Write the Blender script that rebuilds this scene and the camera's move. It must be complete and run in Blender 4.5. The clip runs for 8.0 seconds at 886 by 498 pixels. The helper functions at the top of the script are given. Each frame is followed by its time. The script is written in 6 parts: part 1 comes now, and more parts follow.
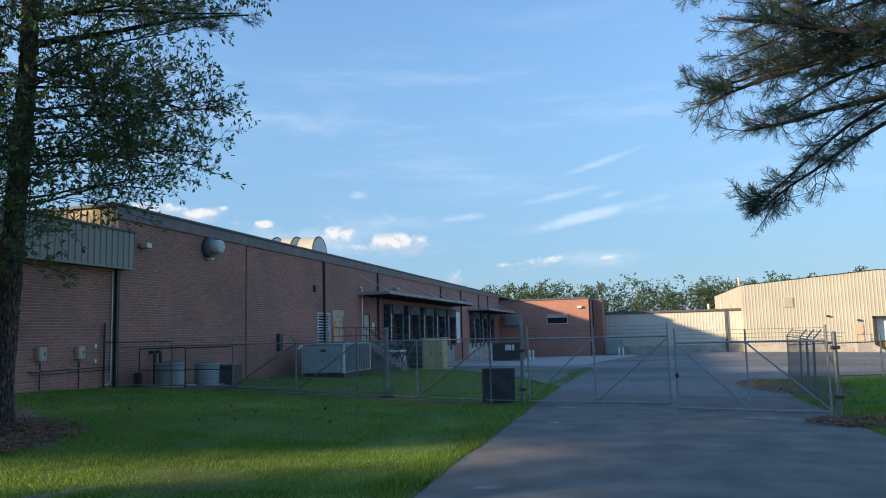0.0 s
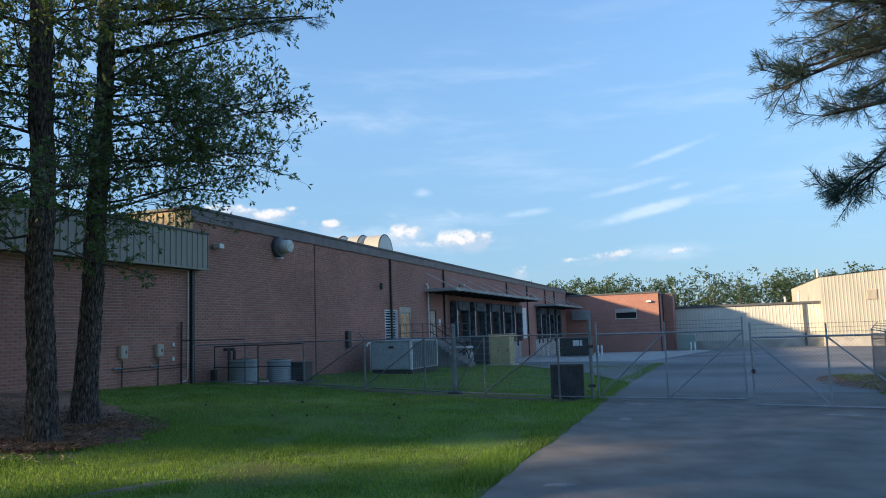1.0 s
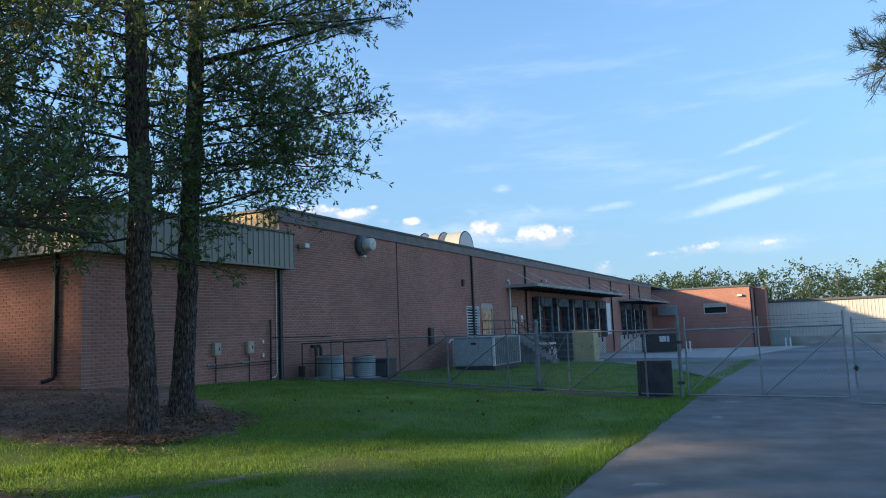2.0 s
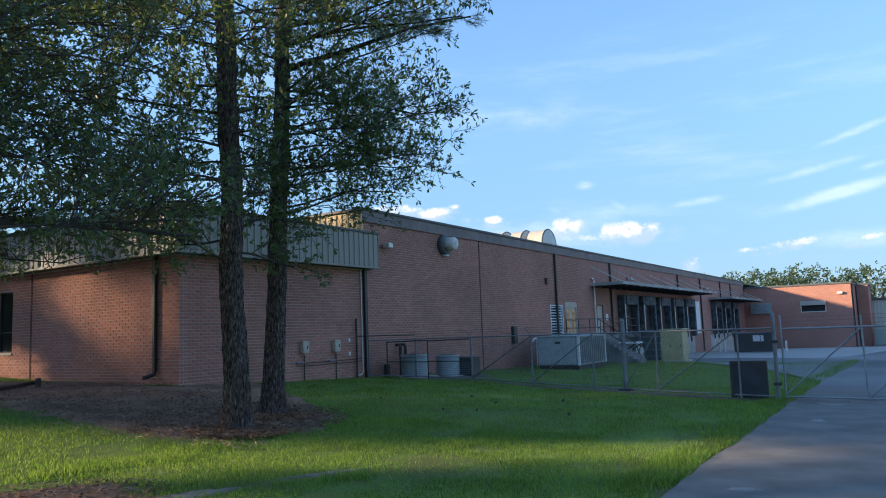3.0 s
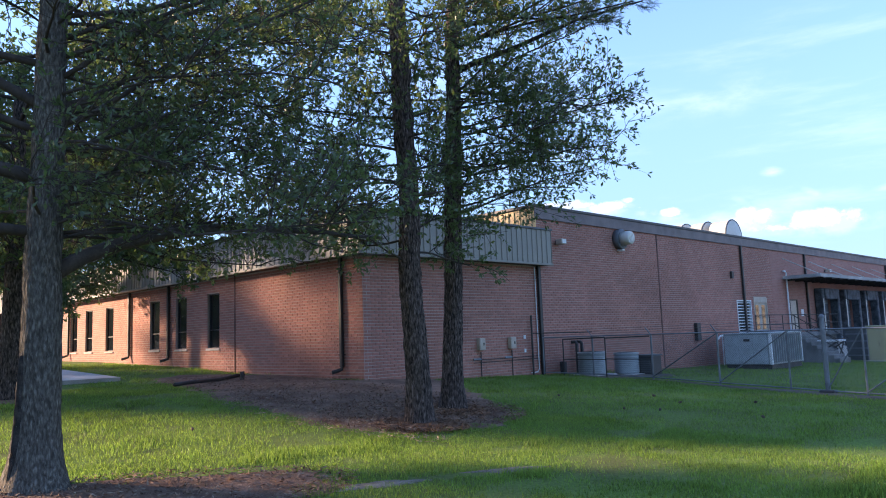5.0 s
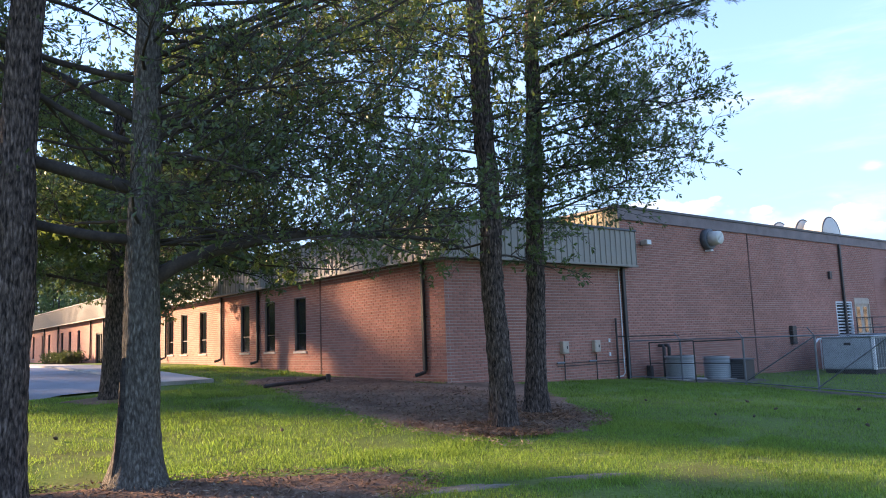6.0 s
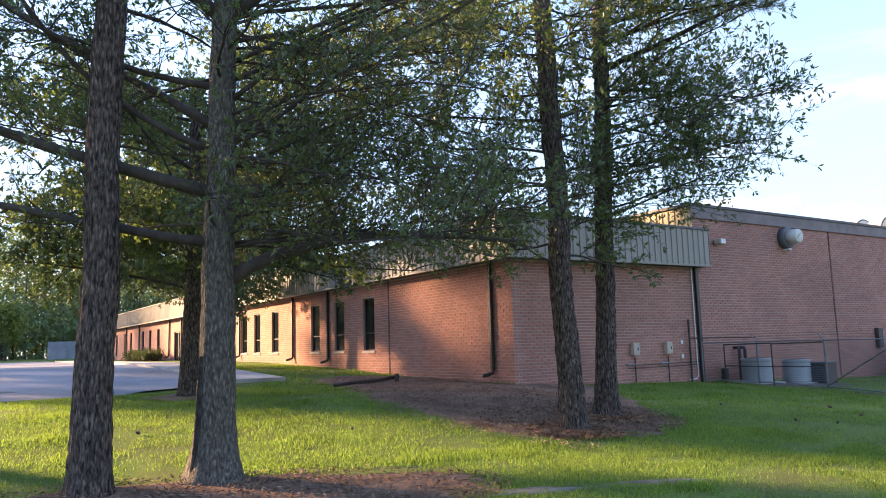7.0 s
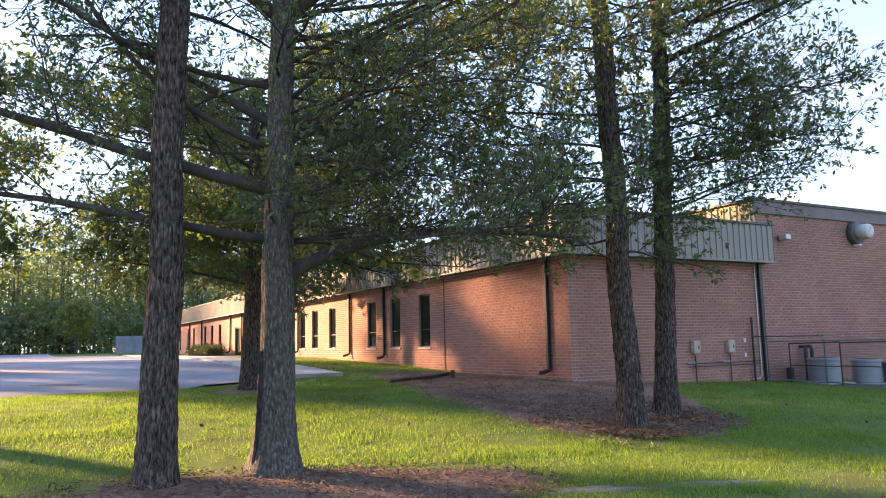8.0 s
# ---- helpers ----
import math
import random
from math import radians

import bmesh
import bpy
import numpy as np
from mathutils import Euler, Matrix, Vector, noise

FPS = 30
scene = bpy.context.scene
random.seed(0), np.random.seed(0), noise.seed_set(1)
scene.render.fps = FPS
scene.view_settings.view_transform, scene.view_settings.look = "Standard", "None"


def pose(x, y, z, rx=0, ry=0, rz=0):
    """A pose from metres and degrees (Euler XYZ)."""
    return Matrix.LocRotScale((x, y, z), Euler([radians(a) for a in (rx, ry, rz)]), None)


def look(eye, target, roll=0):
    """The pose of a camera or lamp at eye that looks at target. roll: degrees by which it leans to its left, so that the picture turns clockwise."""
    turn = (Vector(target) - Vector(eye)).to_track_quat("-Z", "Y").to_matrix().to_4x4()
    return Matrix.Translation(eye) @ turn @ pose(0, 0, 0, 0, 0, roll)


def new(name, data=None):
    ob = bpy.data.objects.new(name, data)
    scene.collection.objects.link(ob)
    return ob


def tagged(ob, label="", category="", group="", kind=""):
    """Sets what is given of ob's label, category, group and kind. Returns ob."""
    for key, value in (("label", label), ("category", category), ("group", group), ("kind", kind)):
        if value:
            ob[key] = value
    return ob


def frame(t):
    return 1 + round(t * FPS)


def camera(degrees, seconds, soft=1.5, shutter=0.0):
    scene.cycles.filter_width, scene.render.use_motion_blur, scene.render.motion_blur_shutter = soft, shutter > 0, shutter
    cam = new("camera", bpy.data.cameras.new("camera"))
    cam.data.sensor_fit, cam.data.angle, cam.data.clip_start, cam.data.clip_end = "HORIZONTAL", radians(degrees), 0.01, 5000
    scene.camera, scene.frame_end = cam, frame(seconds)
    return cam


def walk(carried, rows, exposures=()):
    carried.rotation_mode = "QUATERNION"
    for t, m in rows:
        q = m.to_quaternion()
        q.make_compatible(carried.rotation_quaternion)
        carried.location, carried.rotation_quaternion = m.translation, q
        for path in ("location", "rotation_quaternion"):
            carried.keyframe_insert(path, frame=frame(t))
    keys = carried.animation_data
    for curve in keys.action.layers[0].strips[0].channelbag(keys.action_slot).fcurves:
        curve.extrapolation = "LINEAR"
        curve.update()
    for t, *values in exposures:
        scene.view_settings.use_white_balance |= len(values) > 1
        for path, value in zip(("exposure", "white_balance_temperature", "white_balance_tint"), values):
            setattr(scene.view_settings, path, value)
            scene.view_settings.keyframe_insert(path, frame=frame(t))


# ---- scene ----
cam = camera(61.45, 8.0, soft=1.0)
# seconds, place, turn to the left of +y, rise, lean (degrees)
TURNS = [
    (0, 0.000, 0.000, 1.288, 14.462, 6.456, -1.513),
    (0.5, -0.011, 0.016, 1.289, 16.711, 6.431, -1.748),
    (1, -0.024, 0.032, 1.290, 19.481, 6.317, -1.937),
    (1.5, -0.041, 0.047, 1.293, 22.562, 6.242, -2.106),
    (3, -0.085, 0.071, 1.288, 32.040, 6.417, -2.140),
    (3.5, -0.104, 0.071, 1.286, 35.219, 6.444, -2.020),
    (4, -0.127, 0.076, 1.283, 38.485, 6.456, -2.025),
    (4.5, -0.146, 0.085, 1.281, 41.867, 6.539, -2.050),
    (5, -0.158, 0.088, 1.282, 45.281, 6.698, -2.120),
    (6.5, -0.200, 0.084, 1.294, 54.213, 7.311, -1.926),
    (7, -0.212, 0.079, 1.296, 56.647, 7.342, -1.691),
    (7.5, -0.225, 0.074, 1.296, 58.881, 7.294, -1.450),
    (8, -0.240, 0.070, 1.292, 60.887, 7.205, -1.310),
]


# seconds, stops, kelvin, tint
EXPOSURES = [(0.0, 0.98, 6050, 9), (1.5, 1.12, 6050, 9), (3.5, 1.37, 5900, 13), (5.0, 1.77, 5980, 25), (6.5, 2.14, 6850, 26), (8.0, 2.35, 7450, 30)]


def aimed(x, y, z, yaw, pitch, lean):
    a, b, eye = radians(yaw), radians(pitch), Vector((x, y, z))
    return look(eye, eye + Vector((-math.sin(a) * math.cos(b), math.cos(a) * math.cos(b), math.sin(b))), lean)


walk(cam, [(row[0], aimed(*row[1:])) for row in TURNS], EXPOSURES)

# ---- light ----
SUN_WAY = Vector((1.0, 0.70, -0.32)).normalized()   # the way the sunlight goes
world = bpy.data.worlds.new("world")
scene.world = world
world.use_nodes = True
wn, wl = world.node_tree.nodes, world.node_tree.links
sky = wn.new("ShaderNodeTexSky")
sky.sky_type, sky.sun_disc = "NISHITA", False
sky.sun_elevation = math.asin(-SUN_WAY.z)
sky.sun_rotation = math.atan2(-SUN_WAY.x, -SUN_WAY.y)
sky.air_density, sky.dust_density, sky.ozone_density = 1.0, 0.15, 3.0


def node(kind, **values):
    n = wn.new(kind)
    for k, v in values.items():
        n.inputs[k.replace("_", " ")].default_value = v
    return n


def cloud_layer(offset, scale, stretch, lo, hi, detail, e0, e1, e2, e3):
    """How much cloud stands in each way: noise over the sky, kept between heights e0 to e3."""
    co, sep = wn.new("ShaderNodeTexCoord"), wn.new("ShaderNodeSeparateXYZ")
    mp = node("ShaderNodeMapping", Location=offset, Scale=stretch, Rotation=(0, radians(14), 0))
    wl.new(co.outputs["Generated"], mp.inputs["Vector"])
    wl.new(co.outputs["Generated"], sep.inputs[0])
    no = node("ShaderNodeTexNoise", Scale=scale, Detail=detail, Roughness=0.6)
    wl.new(mp.outputs[0], no.inputs["Vector"])
    fac = node("ShaderNodeMapRange", From_Min=lo, From_Max=hi)
    fac.interpolation_type = "SMOOTHSTEP"
    wl.new(no.outputs["Fac"], fac.inputs["Value"])
    out = fac.outputs["Result"]
    for a, b in ((e0, e1), (e3, e2)):
        r = node("ShaderNodeMapRange", From_Min=a, From_Max=b)
        r.interpolation_type = "SMOOTHSTEP"
        wl.new(sep.outputs["Z"], r.inputs["Value"])
        m = wn.new("ShaderNodeMath")
        m.operation = "MULTIPLY"
        wl.new(out, m.inputs[0])
        wl.new(r.outputs["Result"], m.inputs[1])
        out = m.outputs[0]
    return out


def over(base, fac, color, most):
    m = wn.new("ShaderNodeMath")
    m.operation = "MULTIPLY"
    m.inputs[1].default_value = most
    wl.new(fac, m.inputs[0])
    mix = wn.new("ShaderNodeMix")
    mix.data_type = "RGBA"
    mix.inputs["B"].default_value = (*color, 1)
    wl.new(m.outputs[0], mix.inputs["Factor"])
    wl.new(base, mix.inputs["A"])
    return mix.outputs["Result"]


def low_haze(top):
    """A haze that thins out upwards, the same all round."""
    co, sep = wn.new("ShaderNodeTexCoord"), wn.new("ShaderNodeSeparateXYZ")
    wl.new(co.outputs["Generated"], sep.inputs[0])
    r = node("ShaderNodeMapRange", From_Min=top, From_Max=0.0)
    r.interpolation_type = "SMOOTHSTEP"
    wl.new(sep.outputs["Z"], r.inputs["Value"])
    return r.outputs["Result"]


def calc(op, a, b=0.0):
    """One step of arithmetic in the sky; a and b are sockets or numbers."""
    m = wn.new("ShaderNodeMath")
    m.operation = op
    for k, v in enumerate((a, b)):
        if isinstance(v, (int, float)):
            m.inputs[k].default_value = v
        else:
            wl.new(v, m.inputs[k])
    return m.outputs[0]


co, sep = wn.new("ShaderNodeTexCoord"), wn.new("ShaderNodeSeparateXYZ")
wl.new(co.outputs["Generated"], sep.inputs[0])
AZ = calc("MULTIPLY", calc("ARCTAN2", calc("MULTIPLY", sep.outputs["X"], -1.0), sep.outputs["Y"]), 57.2958)
EL = calc("MULTIPLY", calc("ARCSINE", sep.outputs["Z"]), 57.2958)


def cloud_field(spots, scale, stretch, gain, lo, hi):
    """Clouds round given ways in the sky (azimuth, height, half width, half height, tilt in degrees, fullness), torn by noise."""
    total = None
    for az, el, w, h, tilt, full in spots:
        c, k = math.cos(radians(tilt)), math.sin(radians(tilt))
        da, de = calc("SUBTRACT", AZ, az), calc("SUBTRACT", EL, el)
        u = calc("DIVIDE", calc("SUBTRACT", calc("MULTIPLY", da, c), calc("MULTIPLY", de, k)), w)
        v = calc("DIVIDE", calc("ADD", calc("MULTIPLY", da, k), calc("MULTIPLY", de, c)), h)
        d = calc("ADD", calc("MULTIPLY", u, u), calc("MULTIPLY", v, v))
        m = calc("MULTIPLY", calc("POWER", 2.718, calc("MULTIPLY", d, -1.0)), full)
        total = m if total is None else calc("MAXIMUM", total, m)
    mp = node("ShaderNodeMapping", Scale=stretch)
    wl.new(co.outputs["Generated"], mp.inputs["Vector"])
    no = node("ShaderNodeTexNoise", Scale=scale, Detail=7, Roughness=0.62)
    wl.new(mp.outputs[0], no.inputs["Vector"])
    shaped = calc("MULTIPLY", total, calc("ADD", calc("MULTIPLY", calc("SUBTRACT", no.outputs["Fac"], 0.5), gain), 1.0))
    r = node("ShaderNodeMapRange", From_Min=lo, From_Max=hi)
    r.interpolation_type = "SMOOTHSTEP"
    wl.new(shaped, r.inputs["Value"])
    return r.outputs["Result"]


# heaped clouds low over the roofs, and thin streaks above them
HEAPS = [(17.9, 7.01, 2.7, 0.87, 0, 1), (22.44, 7.59, 1.65, 0.96, 0, 0.9), (32.82, 9.12, 1.13, 0.61, 0, 0.95), (29.8, 8.76, 0.87, 0.43, 0, 0.7), (27.94, 8.36, 1.04, 0.48, 0, 0.75), (36.13, 9.51, 2.09, 0.57, 0, 0.9), (13.6, 4.43, 0.65, 0.61, 0, 0.8), (6.51, 5.28, 2.09, 0.52, 5, 0.62), (2.2, 5.23, 1.74, 0.39, 5, 0.62), (20.3, 6.62, 3.91, 0.52, 0, 0.55), (9.46, 4.96, 2.61, 0.39, 0, 0.5), (34.78, 9.39, 3.48, 0.43, 0, 0.55), (31.02, 9.49, 0.61, 0.39, 0, 0.6), (32.65, 9.16, 1.48, 0.61, 0, 0.9)]
STREAKS = [(1.92, 12.54, 3.26, 0.3, 16, 0.9), (3.3, 8.52, 5.43, 0.48, 11, 1), (5.57, 10.18, 3.7, 0.35, 9, 0.75), (12.6, 8.88, 2.61, 0.35, 5, 0.75), (18.52, 8.97, 0.96, 0.35, -25, 0.6), (20.89, 10.68, 0.87, 0.39, 0, 0.7), (9.01, 11.08, 1.74, 0.43, 10, 0.55), (1.54, 10.02, 1.3, 0.3, 10, 0.6), (23.08, 8.8, 0.96, 0.39, -30, 0.6), (24.09, 16.2, 6.52, 1.74, 8, 0.42), (8.05, 7.8, 2.61, 0.61, 8, 0.45), (24.0, 7.7, 10.0, 1.5, 6, 0.5), (2.0, 5.3, 6.0, 0.9, 0, 0.5)]
veils = cloud_layer((0.9, 2.9, 0.5), 3.4, (1, 1, 6.0), 0.50, 0.80, 8, 0.05, 0.12, 0.30, 0.46)
colour = over(sky.outputs["Color"], low_haze(0.62), (0.86, 1.42, 2.0), 0.85)
colour = over(colour, veils, (2.6, 3.0, 3.5), 0.35)
colour = over(colour, cloud_field(STREAKS, 14.0, (1, 1, 2.6), 3.2, 0.15, 1.15), (2.9, 3.2, 3.5), 0.55)
colour = over(colour, cloud_field([(a, e - 0.25, w * 1.25, h, t, f * 0.9) for a, e, w, h, t, f in HEAPS], 34.0, (1, 1, 1.2), 3.6, 0.22, 0.95), (2.0, 2.25, 2.6), 0.65)
colour = over(colour, cloud_field([(a, e + 0.12, w, h * 0.75, t, f) for a, e, w, h, t, f in HEAPS], 44.0, (1, 1, 1.2), 4.2, 0.32, 0.95), (3.6, 3.3, 3.05), 0.85)
wl.new(colour, wn["Background"].inputs["Color"])
wn["Background"].inputs["Strength"].default_value = 0.15
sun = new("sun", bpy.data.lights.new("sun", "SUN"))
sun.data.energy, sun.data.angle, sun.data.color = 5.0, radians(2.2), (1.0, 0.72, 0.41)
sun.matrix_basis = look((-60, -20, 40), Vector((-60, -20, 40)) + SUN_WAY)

# ---- materials ----
def mat(name, color, rough=0.8, metal=0.0, vary=0.15, scale=3.0, fine=40.0, bump=0.15, tint=None, coords="Object", random_by=None, spec=0.5):
    """A surface with stains at one scale and grain at another, and fine relief."""
    m = bpy.data.materials.new(name)
    m.use_nodes = True
    n, l = m.node_tree.nodes, m.node_tree.links
    b = n["Principled BSDF"]
    b.inputs["Roughness"].default_value, b.inputs["Metallic"].default_value = rough, metal
    b.inputs["Specular IOR Level"].default_value = spec
    co = n.new("ShaderNodeTexCoord")
    big, small = n.new("ShaderNodeTexNoise"), n.new("ShaderNodeTexNoise")
    big.inputs["Scale"].default_value, small.inputs["Scale"].default_value = scale, fine
    big.inputs["Detail"].default_value, small.inputs["Detail"].default_value = 5, 3
    for t in (big, small):
        l.new(co.outputs[coords], t.inputs["Vector"])
    ramp = n.new("ShaderNodeValToRGB")
    c = Vector(color[:3])
    d = Vector(tint) if tint else c * (1 - 2 * vary)
    e = ramp.color_ramp.elements
    e[0].position, e[1].position = 0.3, 0.7
    e[0].color, e[1].color = (*d, 1), (*(c * (1 + vary)), 1)
    l.new(big.outputs["Fac"], ramp.inputs["Fac"])
    mul = n.new("ShaderNodeMix")
    mul.data_type, mul.blend_type = "RGBA", "MULTIPLY"
    mul.inputs["Factor"].default_value = 1.0
    grain = n.new("ShaderNodeMapRange")
    grain.inputs["From Min"].default_value, grain.inputs["From Max"].default_value = 0.25, 0.75
    grain.inputs["To Min"].default_value, grain.inputs["To Max"].default_value = 1 - vary, 1 + vary
    l.new(small.outputs["Fac"], grain.inputs["Value"])
    l.new(ramp.outputs["Color"], mul.inputs["A"])
    l.new(grain.outputs["Result"], mul.inputs["B"])
    out = mul.outputs["Result"]
    if random_by:
        src = n.new("ShaderNodeObjectInfo") if random_by == "object" else n.new("ShaderNodeNewGeometry")
        r = n.new("ShaderNodeMapRange")
        r.inputs["To Min"].default_value, r.inputs["To Max"].default_value = 0.86, 1.14
        l.new(src.outputs["Random" if random_by == "object" else "Random Per Island"], r.inputs["Value"])
        mul2 = n.new("ShaderNodeMix")
        mul2.data_type, mul2.blend_type = "RGBA", "MULTIPLY"
        mul2.inputs["Factor"].default_value = 1.0
        l.new(out, mul2.inputs["A"])
        l.new(r.outputs["Result"], mul2.inputs["B"])
        out = mul2.outputs["Result"]
    l.new(out, b.inputs["Base Color"])
    if bump:
        bp = n.new("ShaderNodeBump")
        bp.inputs["Strength"].default_value, bp.inputs["Distance"].default_value = bump, 0.02
        l.new(small.outputs["Fac"], bp.inputs["Height"])
        l.new(bp.outputs["Normal"], b.inputs["Normal"])
    return m


BRICK = (0.39, 0.172, 0.125)
M_BRICK = mat("brick", BRICK, 0.9, vary=0.12, scale=0.35, fine=60, random_by="island")
M_BRICK_PIECE = mat("brick_piece", BRICK, 0.9, vary=0.12, scale=6, fine=60, random_by="object")
M_MORTAR = mat("mortar", (0.45, 0.35, 0.295), 0.95, vary=0.12, scale=0.6, fine=50)
M_FASCIA = mat("fascia_metal", (0.235, 0.215, 0.175), 0.45, vary=0.06, scale=0.8, fine=12, bump=0.03)
M_TAN = mat("tan_metal", (0.52, 0.36, 0.15), 0.5, vary=0.06, scale=0.8, fine=12, bump=0.03)
M_CREAM = mat("cream_metal", (0.45, 0.43, 0.36), 0.5, vary=0.06, scale=0.3, fine=6, bump=0.03)
M_PALE = mat("pale_metal", (0.58, 0.56, 0.49), 0.5, vary=0.06, scale=0.3, fine=6, bump=0.03)
M_DARK = mat("dark_bronze_metal", (0.035, 0.032, 0.03), 0.5, vary=0.15, scale=2, fine=30, bump=0.05)
M_TRIM = mat("grey_trim", (0.10, 0.105, 0.11), 0.6, vary=0.15, scale=1.5, fine=30, bump=0.05)
M_SOFFIT = mat("soffit", (0.10, 0.075, 0.06), 0.8, vary=0.1)
M_ROOF = mat("roof_membrane", (0.25, 0.25, 0.24), 0.9, vary=0.2, scale=0.3)
M_STEEL = mat("galvanised_steel", (0.20, 0.215, 0.23), 0.5, 0.4, vary=0.15, scale=4, fine=60, bump=0.05)
M_GALV = mat("bright_galvanised_tube", (0.30, 0.32, 0.34), 0.45, 0.4, vary=0.12, scale=5, fine=60, bump=0.05)
M_RUST = mat("weathered_dark_steel", (0.07, 0.06, 0.055), 0.7, 0.3, vary=0.25, scale=4, fine=60, bump=0.1)
M_CONCRETE = mat("concrete", (0.44, 0.42, 0.385), 0.9, vary=0.15, scale=0.8, fine=40)
M_WHITE = mat("white_paint", (0.75, 0.75, 0.73), 0.6, vary=0.08, scale=3, fine=30, bump=0.05)
M_GREYPAINT = mat("grey_green_enamel", (0.27, 0.30, 0.30), 0.5, vary=0.1, scale=2, fine=30, bump=0.05)
M_YELLOWBOX = mat("khaki_enamel", (0.42, 0.38, 0.20), 0.55, vary=0.1, scale=2, fine=30, bump=0.05)
M_BLACK = mat("black_rubber", (0.02, 0.02, 0.022), 0.8, vary=0.2, scale=3, fine=30, bump=0.1)
M_BEIGE = mat("beige_paint", (0.50, 0.41, 0.32), 0.6, vary=0.1, scale=3, fine=30, bump=0.05)
M_BARK = mat("pine_bark", (0.11, 0.075, 0.055), 0.95, vary=0.35, scale=5, fine=25, bump=0.6)
M_JOINT = mat("joint_sealant", (0.13, 0.06, 0.045), 0.9, vary=0.3, scale=1.2, fine=30, bump=0.1)
M_CANOPY = mat("weathered_canopy", (0.34, 0.33, 0.31), 0.6, vary=0.2, scale=1.0, fine=20, bump=0.05)
M_PADBLUE = mat("scuffed_pad", (0.075, 0.09, 0.105), 0.75, vary=0.45, scale=2.2, fine=12, bump=0.1)
M_LOT = mat("worn_lot", (0.33, 0.325, 0.335), 0.9, vary=0.2, scale=0.16, fine=45, spec=0.15)
M_SCREEN = mat("pale_screen", (0.42, 0.45, 0.50), 0.6, vary=0.12, scale=1, fine=20, bump=0.05)
M_YARD = mat("worn_yard_asphalt", (0.235, 0.23, 0.22), 0.9, vary=0.22, scale=0.12, fine=30, spec=0.2)
M_UNIT = mat("pale_unit_enamel", (0.40, 0.44, 0.45), 0.5, vary=0.1, scale=2, fine=30, bump=0.05)
M_FLASH = mat("weathered_flashing", (0.17, 0.13, 0.12), 0.6, vary=0.15, scale=1.5, fine=30, bump=0.05)
M_STAINED = mat("stained_concrete", (0.21, 0.20, 0.185), 0.9, vary=0.25, scale=0.9, fine=40)
M_DARKTWIG = mat("dark_twig", (0.03, 0.026, 0.024), 0.95, vary=0.2, scale=5, fine=30, bump=0)
M_TWIG = mat("twig", (0.06, 0.048, 0.038), 0.95, vary=0.2, scale=5, fine=30, bump=0)


def glass(name, color=(0.01, 0.012, 0.014), rough=0.08):
    m = mat(name, color, rough, vary=0.1, bump=0)
    return m


M_PANE = glass("dark_window_glass")


def wall_brick(name):
    """Coursed brick for wall too far off to pick the bricks apart."""
    m = bpy.data.materials.new(name)
    m.use_nodes = True
    n, l = m.node_tree.nodes, m.node_tree.links
    b = n["Principled BSDF"]
    b.inputs["Roughness"].default_value = 0.9
    co, sep, add, com = n.new("ShaderNodeTexCoord"), n.new("ShaderNodeSeparateXYZ"), n.new("ShaderNodeMath"), n.new("ShaderNodeCombineXYZ")
    l.new(co.outputs["Object"], sep.inputs[0])
    l.new(sep.outputs["X"], add.inputs[0])
    l.new(sep.outputs["Y"], add.inputs[1])
    l.new(add.outputs[0], com.inputs["X"])
    l.new(sep.outputs["Z"], com.inputs["Y"])
    t = n.new("ShaderNodeTexBrick")
    t.inputs["Scale"].default_value = 1.0
    t.inputs["Brick Width"].default_value, t.inputs["Row Height"].default_value = 0.305, 0.1016
    t.inputs["Mortar Size"].default_value = 0.006
    t.inputs["Color1"].default_value = (0.405, 0.188, 0.143, 1)
    t.inputs["Color2"].default_value = (0.335, 0.153, 0.115, 1)
    t.inputs["Mortar"].default_value = (0.38, 0.25, 0.20, 1)
    l.new(com.outputs[0], t.inputs["Vector"])
    no = n.new("ShaderNodeTexNoise")
    no.inputs["Scale"].default_value = 0.35
    no.inputs["Detail"].default_value = 6
    l.new(co.outputs["Object"], no.inputs["Vector"])
    r = n.new("ShaderNodeMapRange")
    r.inputs["To Min"].default_value, r.inputs["To Max"].default_value = 0.75, 1.25
    l.new(no.outputs["Fac"], r.inputs["Value"])
    mul = n.new("ShaderNodeMix")
    mul.data_type, mul.blend_type = "RGBA", "MULTIPLY"
    mul.inputs["Factor"].default_value = 1.0
    l.new(t.outputs["Color"], mul.inputs["A"])
    l.new(r.outputs["Result"], mul.inputs["B"])
    l.new(mul.outputs["Result"], b.inputs["Base Color"])
    bp = n.new("ShaderNodeBump")
    bp.inputs["Strength"].default_value, bp.inputs["Distance"].default_value = 0.4, 0.01
    bp.invert = True
    l.new(t.outputs["Fac"], bp.inputs["Height"])
    l.new(bp.outputs["Normal"], b.inputs["Normal"])
    return m


M_BRICKWALL = wall_brick("coursed_brick")

# ---- building tools ----
def part(name, bm, material, parent=None, label="", smooth=False):
    """Links a bmesh as one mesh object, under parent where one is given."""
    me = bpy.data.meshes.new(name)
    bm.normal_update()
    bm.to_mesh(me)
    bm.free()
    me.materials.append(material)
    if smooth:
        me.polygons.foreach_set("use_smooth", [True] * len(me.polygons))
    ob = new(name, me)
    if parent is not None:
        ob.parent = parent
        ob.matrix_parent_inverse = parent.matrix_world.inverted() if parent.parent is None else Matrix()
    if label:
        tagged(ob, label)
    return ob


